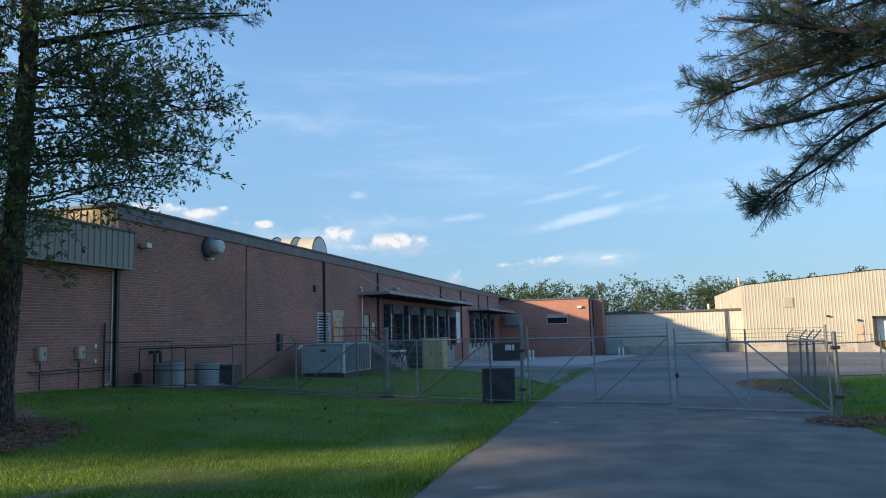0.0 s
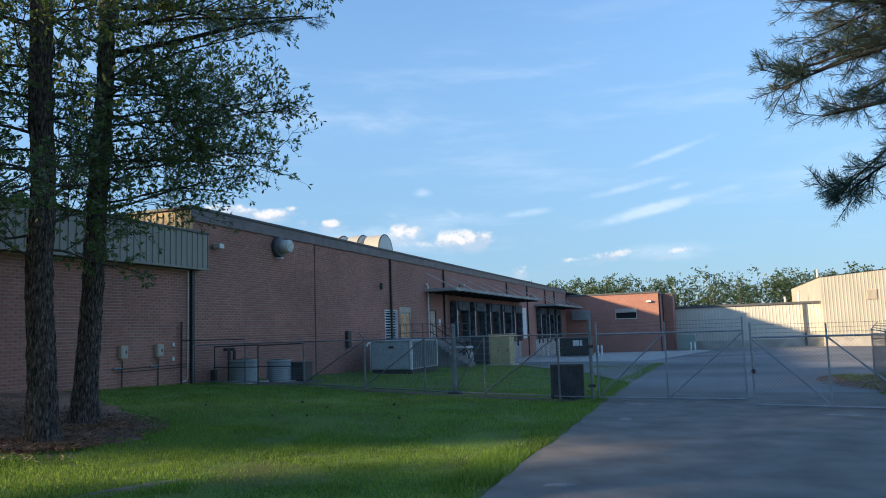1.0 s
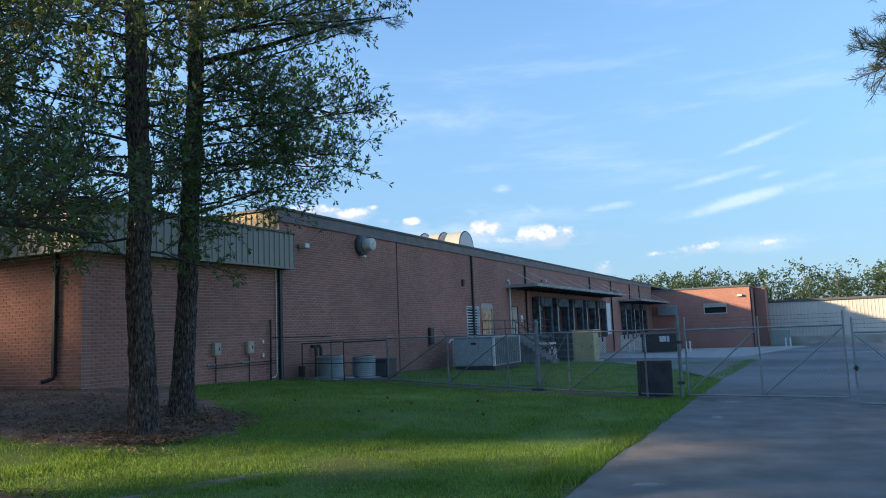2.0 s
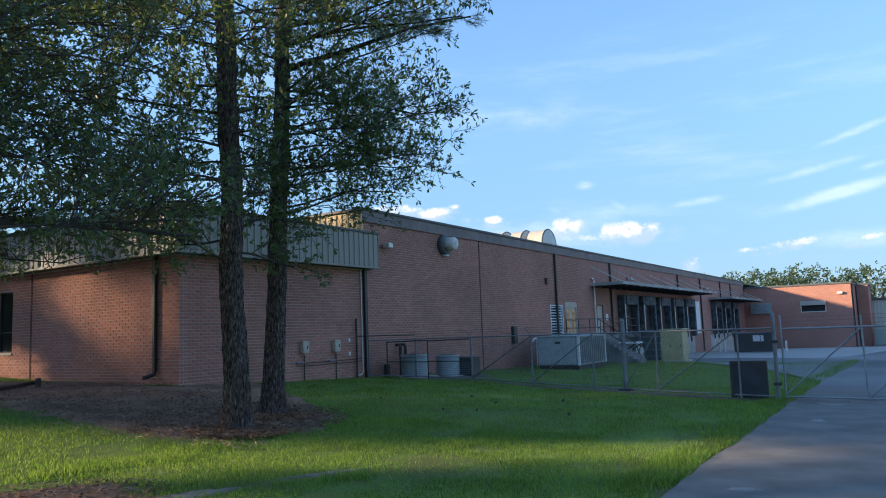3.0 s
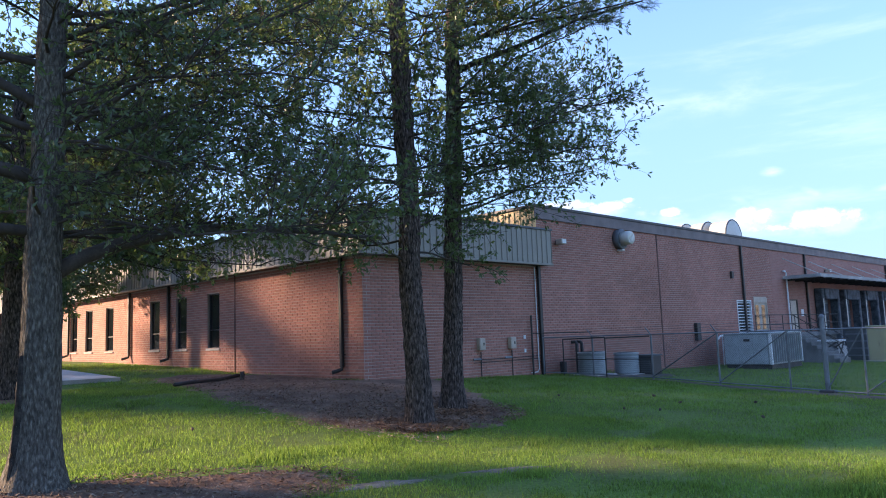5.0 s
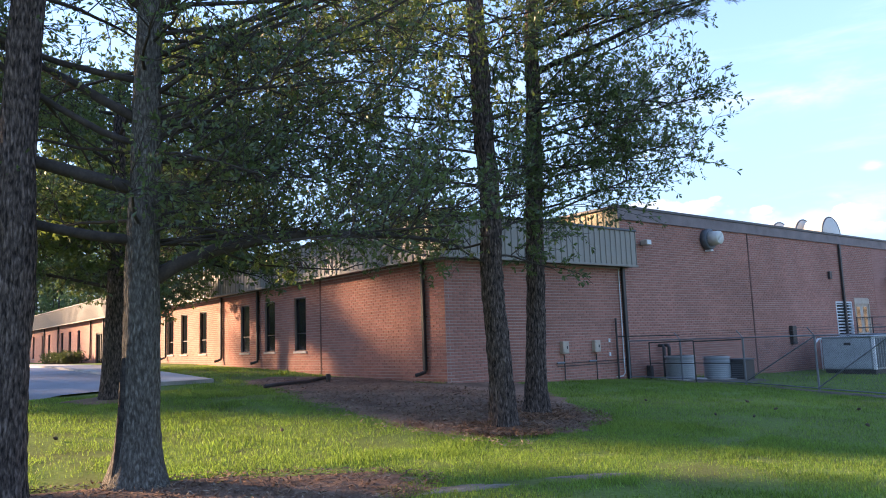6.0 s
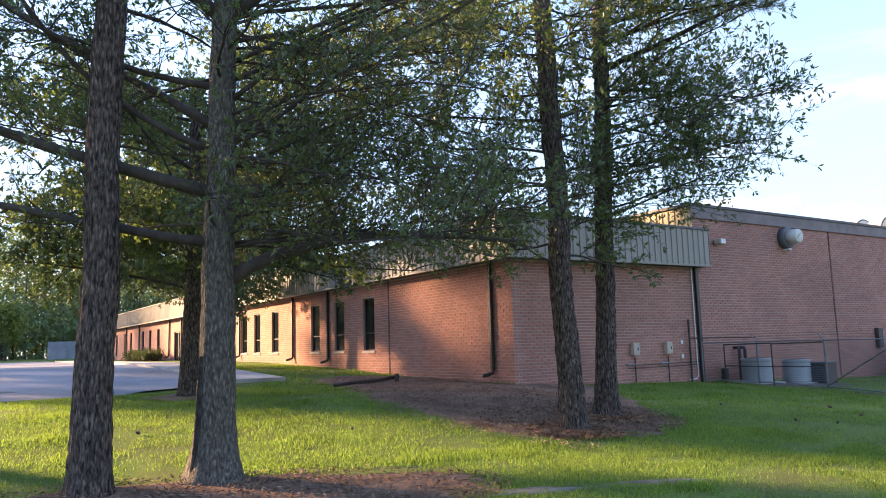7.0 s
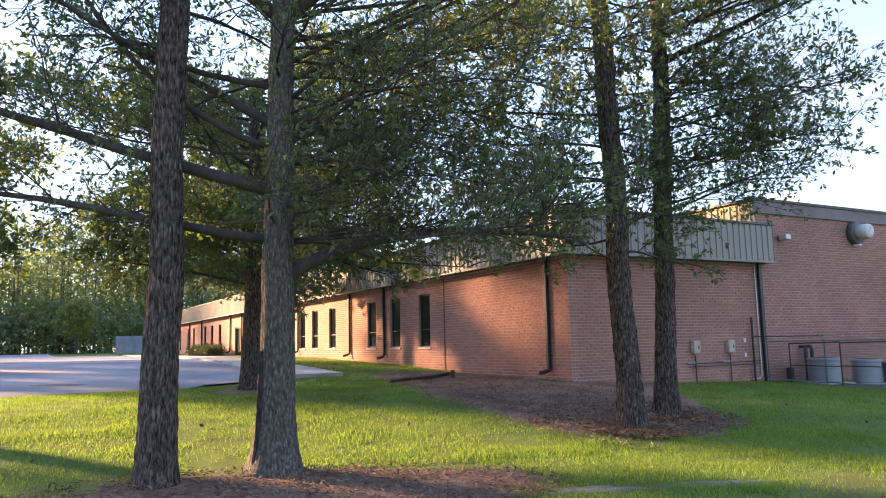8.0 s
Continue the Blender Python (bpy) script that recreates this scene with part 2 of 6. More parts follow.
def raw(name, verts, faces, material, parent=None, label="", smooth=False):
    """The same from lists of corners and faces."""
    me = bpy.data.meshes.new(name)
    me.from_pydata(verts, [], faces)
    me.materials.append(material)
    if smooth:
        me.polygons.foreach_set("use_smooth", [True] * len(me.polygons))
    ob = new(name, me)
    if parent is not None:
        ob.parent = parent
    if label:
        tagged(ob, label)
    return ob


def thing(name, label, category, kind="", group=""):
    return tagged(new(name), label, category, group, kind)


def box(bm, x0, x1, y0, y1, z0, z1, bevel=0.0):
    vs = bmesh.ops.create_cube(bm, size=1.0, matrix=Matrix.LocRotScale(((x0 + x1) / 2, (y0 + y1) / 2, (z0 + z1) / 2), None, (abs(x1 - x0), abs(y1 - y0), abs(z1 - z0))))["verts"]
    if bevel:
        es = {e for v in vs for e in v.link_edges}
        bmesh.ops.bevel(bm, geom=list(es), offset=bevel, segments=1, affect="EDGES")
    return bm


def boxes(*rows, bevel=0.0):
    bm = bmesh.new()
    for r in rows:
        box(bm, *r, bevel=bevel)
    return bm


def tube(bm, path, radii, sides=8, cap=True):
    """A round bar along a line of places; radii: one, or one for each place."""
    path = [Vector(p) for p in path]
    if not isinstance(radii, (list, tuple)):
        radii = [radii] * len(path)
    rings, side = [], None
    for i, p in enumerate(path):
        ahead = (path[min(i + 1, len(path) - 1)] - path[max(i - 1, 0)]).normalized()
        if side is None:
            side = ahead.orthogonal().normalized()
        side = (side - ahead * side.dot(ahead)).normalized()
        up = ahead.cross(side)
        rings.append([bm.verts.new(p + radii[i] * (side * math.cos(a) + up * math.sin(a))) for a in (2 * math.pi * k / sides for k in range(sides))])
    for a, b in zip(rings, rings[1:]):
        for k in range(sides):
            bm.faces.new((a[k], a[(k + 1) % sides], b[(k + 1) % sides], b[k]))
    if cap:
        bm.faces.new(rings[0][::-1])
        bm.faces.new(rings[-1])
    return bm


def bar(path, radii, sides=8):
    return tube(bmesh.new(), path, radii, sides)


def lerp(v, pts):
    return float(np.interp(v, [p[0] for p in pts], [p[1] for p in pts]))


def ease(a, b, v):
    t = min(1.0, max(0.0, (v - a) / (b - a)))
    return t * t * (3 - 2 * t)


WX, FY = -18.72, 14.82          # the long side wall's plane, the front wall's plane
YARD = ((-50, -0.8), (22, -0.8), (60, -1.45), (120, -2.6), (200, -3.2))
SIDE = ((15, 0.0), (24, -0.36), (32, -0.65), (43, -0.85), (60, -1.3), (77, -1.62), (103, -2.3), (200, -3.2))
FRONT = ((-120, 1.0), (-80, 0.72), (-43, 0.66), (-32, 0.40), (-26, 0.16), (-18.7, 0.0))


def ground_z(x, y):
    yard = lerp(y, YARD)
    if x > 14:
        yard -= 0.02 * min(x - 14, 20) * ease(40, 110, y)
    b = lerp(y, SIDE) + lerp(x, FRONT) * (1 - ease(30, 60, y))
    u = min(1.0, max(0.0, (-4 - x) / 14.7)) ** 1.4
    return yard + (b - yard) * u

# ---- ground ----
def ground_sheet():
    xs = sorted(set([-1500, -900, -500, -300, -200, -150, -120] + [-100 + 2.0 * i for i in range(30)] + [-40 + 0.5 * i for i in range(121)] + [20 + 3.0 * i for i in range(20)] + [100, 150, 250, 500, 900, 1500]))
    ys = sorted(set([-1500, -700, -300, -150, -80, -40, -20] + [-10 + 0.5 * i for i in range(101)] + [40 + 2.0 * i for i in range(60)] + [180, 220, 300, 500, 900, 1500]))
    verts = [(x, y, ground_z(x, y) + 0.03 * noise.noise((x * 0.4, y * 0.4, 0)) * (0 if x > -4 else 1)) for y in ys for x in xs]
    w = len(xs)
    faces = [(j * w + i, j * w + i + 1, (j + 1) * w + i + 1, (j + 1) * w + i) for j in range(len(ys) - 1) for i in range(w - 1)]
    return raw("ground", verts, faces, M_LAWN, smooth=True)


M_LAWN = mat("lawn_soil", (0.12, 0.18, 0.042), 0.95, vary=0.25, scale=0.8, fine=18, tint=(0.12, 0.14, 0.05), spec=0.05)
M_ASPHALT = mat("asphalt", (0.215, 0.198, 0.175), 0.9, vary=0.14, scale=1.3, fine=70, bump=0.5, spec=0.2)
tagged(ground_sheet(), "green mown lawn rising gently to the brick building", "lawn", kind="structure")


def sheet(name, edge, lift, material, step=1.0):
    """A paved area laid on the ground: edge(y) gives its left and right sides."""
    verts, faces, n = [], [], 13
    y0, y1, sides = edge
    rows = int((y1 - y0) / step) + 1
    for j in range(rows):
        y = y0 + (y1 - y0) * j / (rows - 1)
        a, b = sides(y)
        for i in range(n):
            x = a + (b - a) * i / (n - 1)
            verts.append((x, y, ground_z(x, y) + lift))
    faces = [(j * n + i, j * n + i + 1, (j + 1) * n + i + 1, (j + 1) * n + i) for j in range(rows - 1) for i in range(n - 1)]
    return raw(name, verts, faces, material, smooth=True)


def road_sides(y):
    wob = 0.10 * noise.noise((y * 0.9, 3.1, 0)) + 0.05 * noise.noise((y * 3.1, 7.7, 0))
    return (-2.9 + wob, 4.2 + wob)


def yard_sides(y):
    if y < 30:
        return (-3.0, 4.4)
    return (lerp(y, ((30, -3.2), (38, -6), (50, -12.5), (60, -16.5), (66, WX))), lerp(y, ((30, 4.6), (36, 6.5), (48, 40), (60, 60))))


tagged(sheet("road", (-30, 24, road_sides), 0.03, M_ASPHALT, 0.25), "worn dark grey asphalt drive leading to the gate", "road", kind="structure")
tagged(sheet("pavement", (24, 116, yard_sides), 0.035, M_YARD, 1.0), "grey asphalt yard behind the gate", "pavement", kind="structure")


def apron_sides(y):
    return (WX + 0.2, lerp(y, ((50, -9.0), (56, -6.0), (60, -4.2), (99, -0.2))))


tagged(sheet("pavement", (57, 102, apron_sides), 0.05, M_CONCRETE, 1.0), "pale concrete apron in front of the loading docks", "pavement", kind="structure")

# ---- the brick building ----
COURSE, BRICK_L, JOINT = 0.1016, 0.305, 0.014


def strips(u0, u1, z0, z1, holes):
    """Splits a wall into pieces round its openings: rows of u0, u1, z0, z1."""
    out, at = [], u0
    for a, b, c, d in sorted(holes):
        if a > at:
            out.append((at, a, z0, z1))
        out += [(a, b, z0, c), (a, b, d, z1)]
        at = b
    out.append((at, u1, z0, z1))
    return [r for r in out if r[1] - r[0] > 0.001 and r[3] - r[2] > 0.001]


def wall_mesh(axis, face, thick, u0, u1, z0, z1, holes):
    """axis 'y': a wall that looks to -y with its face at y = face; axis 'x': one that looks to +x."""
    bm = bmesh.new()
    for a, b, c, d in strips(u0, u1, z0, z1, holes):
        if axis == "y":
            box(bm, a, b, face, face + thick, c, d)
        else:
            box(bm, face - thick, face, a, b, c, d)
    return bm


def brick_rows(u0, u1, z0, z1, holes):
    """Running bond, cut at the ends and at openings."""
    out = []
    for j in range(int((z1 - z0) / COURSE)):
        za = z0 + j * COURSE
        zb = za + COURSE - JOINT
        u = u0 - (BRICK_L / 2 if j % 2 else 0)
        while u < u1:
            a, b = max(u, u0), min(u + BRICK_L - JOINT, u1)
            u += BRICK_L
            cuts = [(a, b)]
            for ha, hb, hc, hd in holes:
                if zb > hc + 0.02 and za < hd - 0.02:
                    cuts = [q for x, y in cuts for q in ((x, min(y, ha)), (max(x, hb), y)) if q[1] - q[0] > 0.03]
            out += [(x, y, za, zb) for x, y in cuts if y - x > 0.03]
    return out


def lay_bricks(axis, face, rows, near, parent, depth=0.012):
    """Bricks standing proud of the mortar: whole ones within near are pieces, the rest is one mesh."""
    g = random.Random(int(abs(face) * 10))
    full = BRICK_L - JOINT
    faces = [(0, 1, 2, 3), (0, 4, 5, 1), (1, 5, 6, 2), (2, 6, 7, 3), (3, 7, 4, 0)]

    def corners(a, b, c, d, out):
        e = 0.004
        f = [(a + e, c + e), (b - e, c + e), (b - e, d - e), (a + e, d - e)]
        k = [(a, c), (b, c), (b, d), (a, d)]
        if axis == "y":
            return [(u, face - out, z) for u, z in f] + [(u, face + depth, z) for u, z in k]
        return [(face + out, u, z) for u, z in f] + [(face - depth, u, z) for u, z in k]

    one = None
    verts, fs, count = [], [], 0
    for a, b, c, d in rows:
        if abs(b - a - full) < 0.002 and near[0] <= a and b <= near[1] and near[2] <= c and d <= near[3] and count < 300:
            if one is None:
                one = bpy.data.meshes.new("brick")
                one.from_pydata([tuple(np.subtract(v, (a, face, c) if axis == "y" else (face, a, c))) for v in corners(a, a + full, c, d, 0)], [], faces)
                one.materials.append(M_BRICK_PIECE)
            ob = new("brick", one)
            ob.parent = parent
            ob.location = (a, face - g.uniform(0, 0.003), c) if axis == "y" else (face + g.uniform(0, 0.003), a, c)
            count += 1
        else:
            k = len(verts)
            verts += corners(a, b, c, d, g.uniform(0, 0.003))
            fs += [tuple(i + k for i in f) for f in faces]
    return tagged(raw("brickwork", verts, fs, M_BRICK, parent), kind="stuff")


SILL, HEAD = 1.15, 3.38
WIN = [(-29.00, -27.99), (-31.91, -30.88), (-34.61, -33.58), (-40.04, -39.01), (-42.93, -41.90), (-45.22, -44.19), (-58.73, -57.67), (-67.79, -66.83), (-70.98, -70.02), (-73.97, -73.01), (-79.51, -78.55), (-82.49, -81.53), (-87.14, -86.20), (-90.83, -89.88)]
DOOR = (-61.82, -59.69)
NEAR_X = -48.0
office = thing("office_wing", "low red-brick office wing with ribbed metal fascia", "building")
holes = [(a, b, SILL, HEAD) for a, b in WIN] + [(DOOR[0], DOOR[1], 0.6, 2.95)]
near_holes = [h for h in holes if h[0] > NEAR_X]
wall = part("wall", wall_mesh("y", FY + 0.01, 0.29, NEAR_X, WX, -0.7, 4.0, near_holes), M_MORTAR, office)
lay_bricks("y", FY, brick_rows(NEAR_X, WX, -0.65, 4.0, near_holes), (-21.4, WX - 0.02, -0.06, 3.4), wall)
part("wall", wall_mesh("y", FY, 0.3, -95, NEAR_X, -0.7, 4.0, [h for h in holes if h[0] < NEAR_X]), M_BRICKWALL, office)
wall = part("wall", wall_mesh("x", WX - 0.01, 0.29, FY + 0.3, 23.78, -0.9, 4.0, []), M_MORTAR, office)
lay_bricks("x", WX, brick_rows(FY + 0.014, 23.78, -0.65, 4.0, []), (FY, 17.6, -0.06, 3.6), wall)
part("wall", boxes((-95, -94.7, FY + 0.3, 24, -0.7, 3.9)), M_BRICKWALL, office)


def window(a, b):
    bm = boxes((a, a + 0.05, FY + 0.09, FY + 0.16, SILL, HEAD), (b - 0.05, b, FY + 0.09, FY + 0.16, SILL, HEAD), (a + 0.05, b - 0.05, FY + 0.09, FY + 0.16, SILL, SILL + 0.05), (a + 0.05, b - 0.05, FY + 0.09, FY + 0.16, HEAD - 0.05, HEAD),
               (a + 0.05, b - 0.05, FY + 0.1, FY + 0.15, SILL + 0.72, SILL + 0.76))
    fr = part("window", bm, M_DARK, office, "narrow dark-framed window")
    part("pane", boxes((a + 0.05, b - 0.05, FY + 0.12, FY + 0.128, SILL + 0.05, SILL + 0.72)), M_PANE, fr)
    part("pane", boxes((a + 0.05, b - 0.05, FY + 0.12, FY + 0.128, SILL + 0.76, HEAD - 0.05)), M_PANE, fr)
    part("sill", boxes((a - 0.06, b + 0.06, FY - 0.05, FY + 0.1, SILL - 0.09, SILL - 0.003), bevel=0.008), M_CONCRETE, fr, "pale masonry sill")


for a, b in WIN:
    window(a, b)

# the glazed entrance
a, b = DOOR
fr = part("door", boxes((a, a + 0.08, FY + 0.08, FY + 0.18, 0.6, 2.95), (b - 0.08, b, FY + 0.08, FY + 0.18, 0.6, 2.95), (a + 0.08, b - 0.08, FY + 0.08, FY + 0.18, 2.87, 2.95), ((a + b) / 2 - 0.05, (a + b) / 2 + 0.05, FY + 0.08, FY + 0.18, 0.6, 2.87)), M_DARK, office, "dark-framed glazed double door")
for u, v in ((a + 0.08, (a + b) / 2 - 0.05), ((a + b) / 2 + 0.05, b - 0.08)):
    part("pane", boxes((u, v, FY + 0.12, FY + 0.13, 0.65, 2.87)), M_PANE, fr)


def fascia_panel(u):
    """One ribbed sheet of the fascia, one module wide, with two raised seams."""
    bm = bmesh.new()
    h0, h1 = 4.02, 5.34
    prof = [(0.0, 0.0), (0.02, -0.032), (0.05, -0.032), (0.07, 0.0), (u, 0.0)]
    low = [bm.verts.new((x, y, h0)) for x, y in prof]
    high = [bm.verts.new((x, y, h1)) for x, y in prof]
    for i in range(len(prof) - 1):
        bm.faces.new((low[i], low[i + 1], high[i + 1], high[i]))
    back = [bm.verts.new((0, 0.02, h0)), bm.verts.new((u, 0.02, h0)), bm.verts.new((u, 0.02, h1)), bm.verts.new((0, 0.02, h1))]
    bm.faces.new(back[::-1])
    me = bpy.data.meshes.new("panel")
    bm.to_mesh(me)
    bm.free()
    me.materials.append(M_FASCIA)
    return me


MOD = 0.305
sheet_me = fascia_panel(MOD)
skirt = part("fascia", boxes((-95, WX + 0.5, FY - 0.46, FY - 0.44, 4.0, 5.36), (WX + 0.44, WX + 0.46, FY - 0.44, 24.1, 4.0, 5.36)), M_FASCIA, office)
for i in range(int((WX + 0.5 + 95) / MOD)):
    if i < 260:
        ob = new("panel", sheet_me)
        ob.parent, ob.location = skirt, (WX + 0.5 - (i + 1) * MOD, FY - 0.485, 0)
for i in range(int((24.1 - FY + 0.5) / MOD)):
    ob = new("panel", sheet_me)
    ob.parent = skirt
    ob.matrix_basis = pose(WX + 0.485, FY - 0.5 + i * MOD, 0, 0, 0, 90)
part("drip_edge", boxes((-95, WX + 0.54, FY - 0.54, FY - 0.44, 3.94, 4.02), (WX + 0.44, WX + 0.54, FY - 0.44, 24.14, 3.94, 4.02), bevel=0.008), M_FASCIA, office)
part("cap", boxes((-95, WX + 0.55, FY - 0.55, FY - 0.3, 5.34, 5.42), (WX + 0.3, WX + 0.55, FY - 0.3, 24.14, 5.34, 5.42), bevel=0.008), M_TRIM, office)
part("fascia_end", boxes((WX, WX + 0.5, 24.1, 24.12, 4.0, 5.36)), M_FASCIA, office)
part("soffit", boxes((-95, WX + 0.44, FY - 0.44, FY + 0.1, 3.96, 4.0), (WX - 0.1, WX + 0.44, FY + 0.1, 24.1, 3.96, 4.0)), M_SOFFIT, office)
part("roof", boxes((-95, WX + 0.4, FY - 0.4, 24, 5.1, 5.2)), M_ROOF, office)


def downspout(x, y, top, low, facing, parent, w=0.1, kick=1):
    """A square pipe on a wall, kicked out at the foot."""
    bm = bmesh.new()
    if facing == "y":
        box(bm, x - w / 2, x + w / 2, y - 0.14, y - 0.03, low + 0.12, top, 0.012)
        if kick:
            tube(bm, ((x, y - 0.085, low + 0.16), (x, y - 0.1, low + 0.06), (x - 0.10, y - 0.22, low + 0.0), (x - 0.2, y - 0.34, low - 0.04)), 0.062, 8)
    else:
        box(bm, x + 0.03, x + 0.14, y - w / 2, y + w / 2, low, top, 0.012)
    sp = part("downspout", bm, M_DARK, parent, "dark bronze downspout")
    for z in (top - 0.5, (top + low) / 2, low + 0.5):
        if facing == "y":
            part("strap", boxes((x - w / 2 - 0.03, x + w / 2 + 0.03, y - 0.146, y - 0.004, z, z + 0.03)), M_DARK, sp)
        else:
            part("strap", boxes((x + 0.004, x + 0.146, y - w / 2 - 0.03, y + w / 2 + 0.03, z, z + 0.03)), M_DARK, sp)


for x in (-19.76, -32.51, -36.84, -45.36, -59.37, -63.21, -74.82, -81.00):
    downspout(x, FY, 3.96, ground_z(x, FY) + 0.28, "y", office, 0.15 if x in (-32.3,) else 0.13)
downspout(WX, 23.72, 3.96, -0.35, "x", office, 0.16)

# ---- the tall warehouse ----
plant = thing("warehouse", "tall long red-brick warehouse with loading docks", "building")
LOUVER, DOOR_A, DOOR_B = (41.8, 43.7, 0.76, 2.73), (44.1, 46.0, 0.76, 2.91), (49.6, 50.9, 0.76, 2.84)
DOCKS = [(54.0, 57.4), (58.6, 62.0), (63.1, 66.5), (67.5, 70.9), (71.8, 75.2), (84.0, 87.2), (88.6, 91.8), (93.2, 96.4)]
holes = [LOUVER, DOOR_A, DOOR_B] + [(a + 0.35, b - 0.35, 0.2, 3.2) for a, b in DOCKS]
NEAR_Y = 47.0
near_holes = [h for h in holes if h[1] < NEAR_Y]
wall = part("wall", wall_mesh("x", WX - 0.01, 0.29, 23.82, NEAR_Y, -1.6, 6.3, near_holes), M_MORTAR, plant)
lay_bricks("x", WX, brick_rows(23.82, NEAR_Y, -1.2, 5.92, near_holes), (24.0, 27.0, -0.3, 3.0), wall)
part("wall", wall_mesh("x", WX, 0.3, NEAR_Y, 103, -3.2, 6.3, [h for h in holes if h[0] > NEAR_Y]), M_BRICKWALL, plant)
part("wall", boxes((-95, WX - 0.3, 150, 150.3, -4, 6.3), (-95, -94.7, 24.3, 150, -4, 6.3)), M_BRICKWALL, plant)
clad = part("wall", boxes((-95, WX, 23.78, 23.82, 4.0, 6.34)), M_TAN, plant, "tan ribbed metal cladding")
for i in range(80):
    part("rib", boxes((WX - 0.2 - i * 0.305, WX - 0.15 - i * 0.305, 23.74, 23.78, 5.2, 6.3), bevel=0.01), M_TAN, clad)
part("roof", boxes((-94.8, WX - 0.1, 24.1, 150, 6.2, 6.3)), M_ROOF, plant)
part("coping", boxes((WX - 0.38, WX + 0.09, 23.68, 103, 6.36, 6.48), (-95, WX - 0.38, 23.68, 24.2, 6.36, 6.48), bevel=0.012), M_DARK, plant, "dark metal coping")
part("flashing", boxes((WX, WX + 0.05, 23.72, 103, 5.94, 6.36), (WX, WX + 0.075, 23.72, 103, 5.9, 5.94)), M_FLASH, plant, "dark metal flashing band")
for y, low in ((42.72, -0.8), (52.6, 0.0), (71.0, 4.2), (89.0, 3.9), (94.6, 3.9), (79.6, -1.5)):
    downspout(WX, y, 5.9, low, "x", plant, 0.16)

part("expansion_joint", boxes((WX + 0.004, WX + 0.016, 33.24, 33.34, -0.6, 5.9)), M_JOINT, plant)
part("expansion_joint", boxes((-26.78, -26.69, FY - 0.016, FY - 0.004, 0.1, 4.0)), M_JOINT, office)

# louvred vent, doors
a, b, c, d = LOUVER
lv = part("louver", boxes((WX - 0.12, WX + 0.03, a, a + 0.06, c, d), (WX - 0.12, WX + 0.03, b - 0.06, b, c, d), (WX - 0.12, WX + 0.03, a + 0.06, b - 0.06, c, c + 0.06), (WX - 0.12, WX + 0.03, a + 0.06, b - 0.06, d - 0.06, d)), M_WHITE, plant, "white louvred vent")
part("backing", boxes((WX - 0.2, WX - 0.18, a, b, c, d)), M_BLACK, lv)
for i in range(11):
    z = c + 0.14 + i * 0.168
    bm = boxes((WX - 0.09, WX + 0.02, a + 0.06, b - 0.06, -0.008, 0.008))
    bm.transform(Matrix.Translation((0, 0, z)) @ Matrix.Translation((WX - 0.03, 0, 0)) @ Matrix.Rotation(radians(35), 4, "Y") @ Matrix.Translation((-WX + 0.03, 0, 0)))
    part("slat", bm, M_WHITE, lv)


def dock_side_door(a, b, c, d, leaves):
    fr = part("door", boxes((WX - 0.12, WX + 0.02, a, a + 0.07, c, d), (WX - 0.12, WX + 0.02, b - 0.07, b, c, d), (WX - 0.12, WX + 0.02, a + 0.07, b - 0.07, d - 0.3 if leaves == 2 else d - 0.07, d)), M_BEIGE if leaves == 2 else M_SOFFIT, plant, "cream steel door in a brown frame")
    w = (b - a - 0.14) / leaves
    for i in range(leaves):
        u = a + 0.07 + i * w
        top = d - 0.3 if leaves == 2 else d - 0.07
        part("leaf", boxes((WX - 0.09, WX - 0.045, u + 0.005, u + w - 0.005, c, top), bevel=0.006), M_BEIGE, fr)
        if leaves == 2:
            part("pane", boxes((WX - 0.045, WX - 0.037, u + 0.22, u + w - 0.22, c + 0.25, top - 0.15)), M_PANE, fr)
        part("handle", bar(((WX - 0.045, u + w - 0.12, c + 0.95), (WX + 0.01, u + w - 0.12, c + 0.95), (WX + 0.01, u + w - 0.12, c + 1.12)), 0.012, 6), M_STEEL, fr)


dock_side_door(*DOOR_A, 2)
dock_side_door(*DOOR_B, 1)


def loading_dock(a, b):
    """A dock opening: sectional door, black pads round it, bumpers below."""
    floor = 0.2
    dk = part("dock_door", boxes((WX - 0.22, WX - 0.17, a + 0.35, b - 0.35, floor, 3.2)), M_GREYPAINT, plant, "loading dock door with black foam pads")
    for i in range(1, 5):
        part("panel", boxes((WX - 0.17, WX - 0.155, a + 0.38, b - 0.38, floor + i * 0.6 - 0.57, floor + i * 0.6 - 0.03)), M_TRIM, dk)
    for u in (a, b - 0.42):
        bm = boxes((WX + 0.004, WX + 0.55, u, u + 0.42, floor - 0.1, 3.62), bevel=0.06)
        part("side_pad", bm, M_PADBLUE, dk)
    bm = boxes((WX + 0.004, WX + 0.6, a + 0.42, b - 0.42, 2.87, 3.62), bevel=0.06)
    part("head_pad", bm, M_PADBLUE, dk)
    part("guard", boxes((WX + 0.552, WX + 0.57, a + 0.02, a + 0.17, floor - 0.1, 2.9)), M_PALE, dk, "pale strip down the edge of the pad")
    for u in (a + 0.5, b - 0.8):
        part("bumper", boxes((WX + 0.004, WX + 0.16, u, u + 0.3, floor - 0.62, floor - 0.15), bevel=0.02), M_BLACK, dk)
    part("leveller", boxes((WX + 0.004, WX + 0.12, a + 0.5, b - 0.5, floor - 0.13, floor - 0.02)), M_RUST, dk)


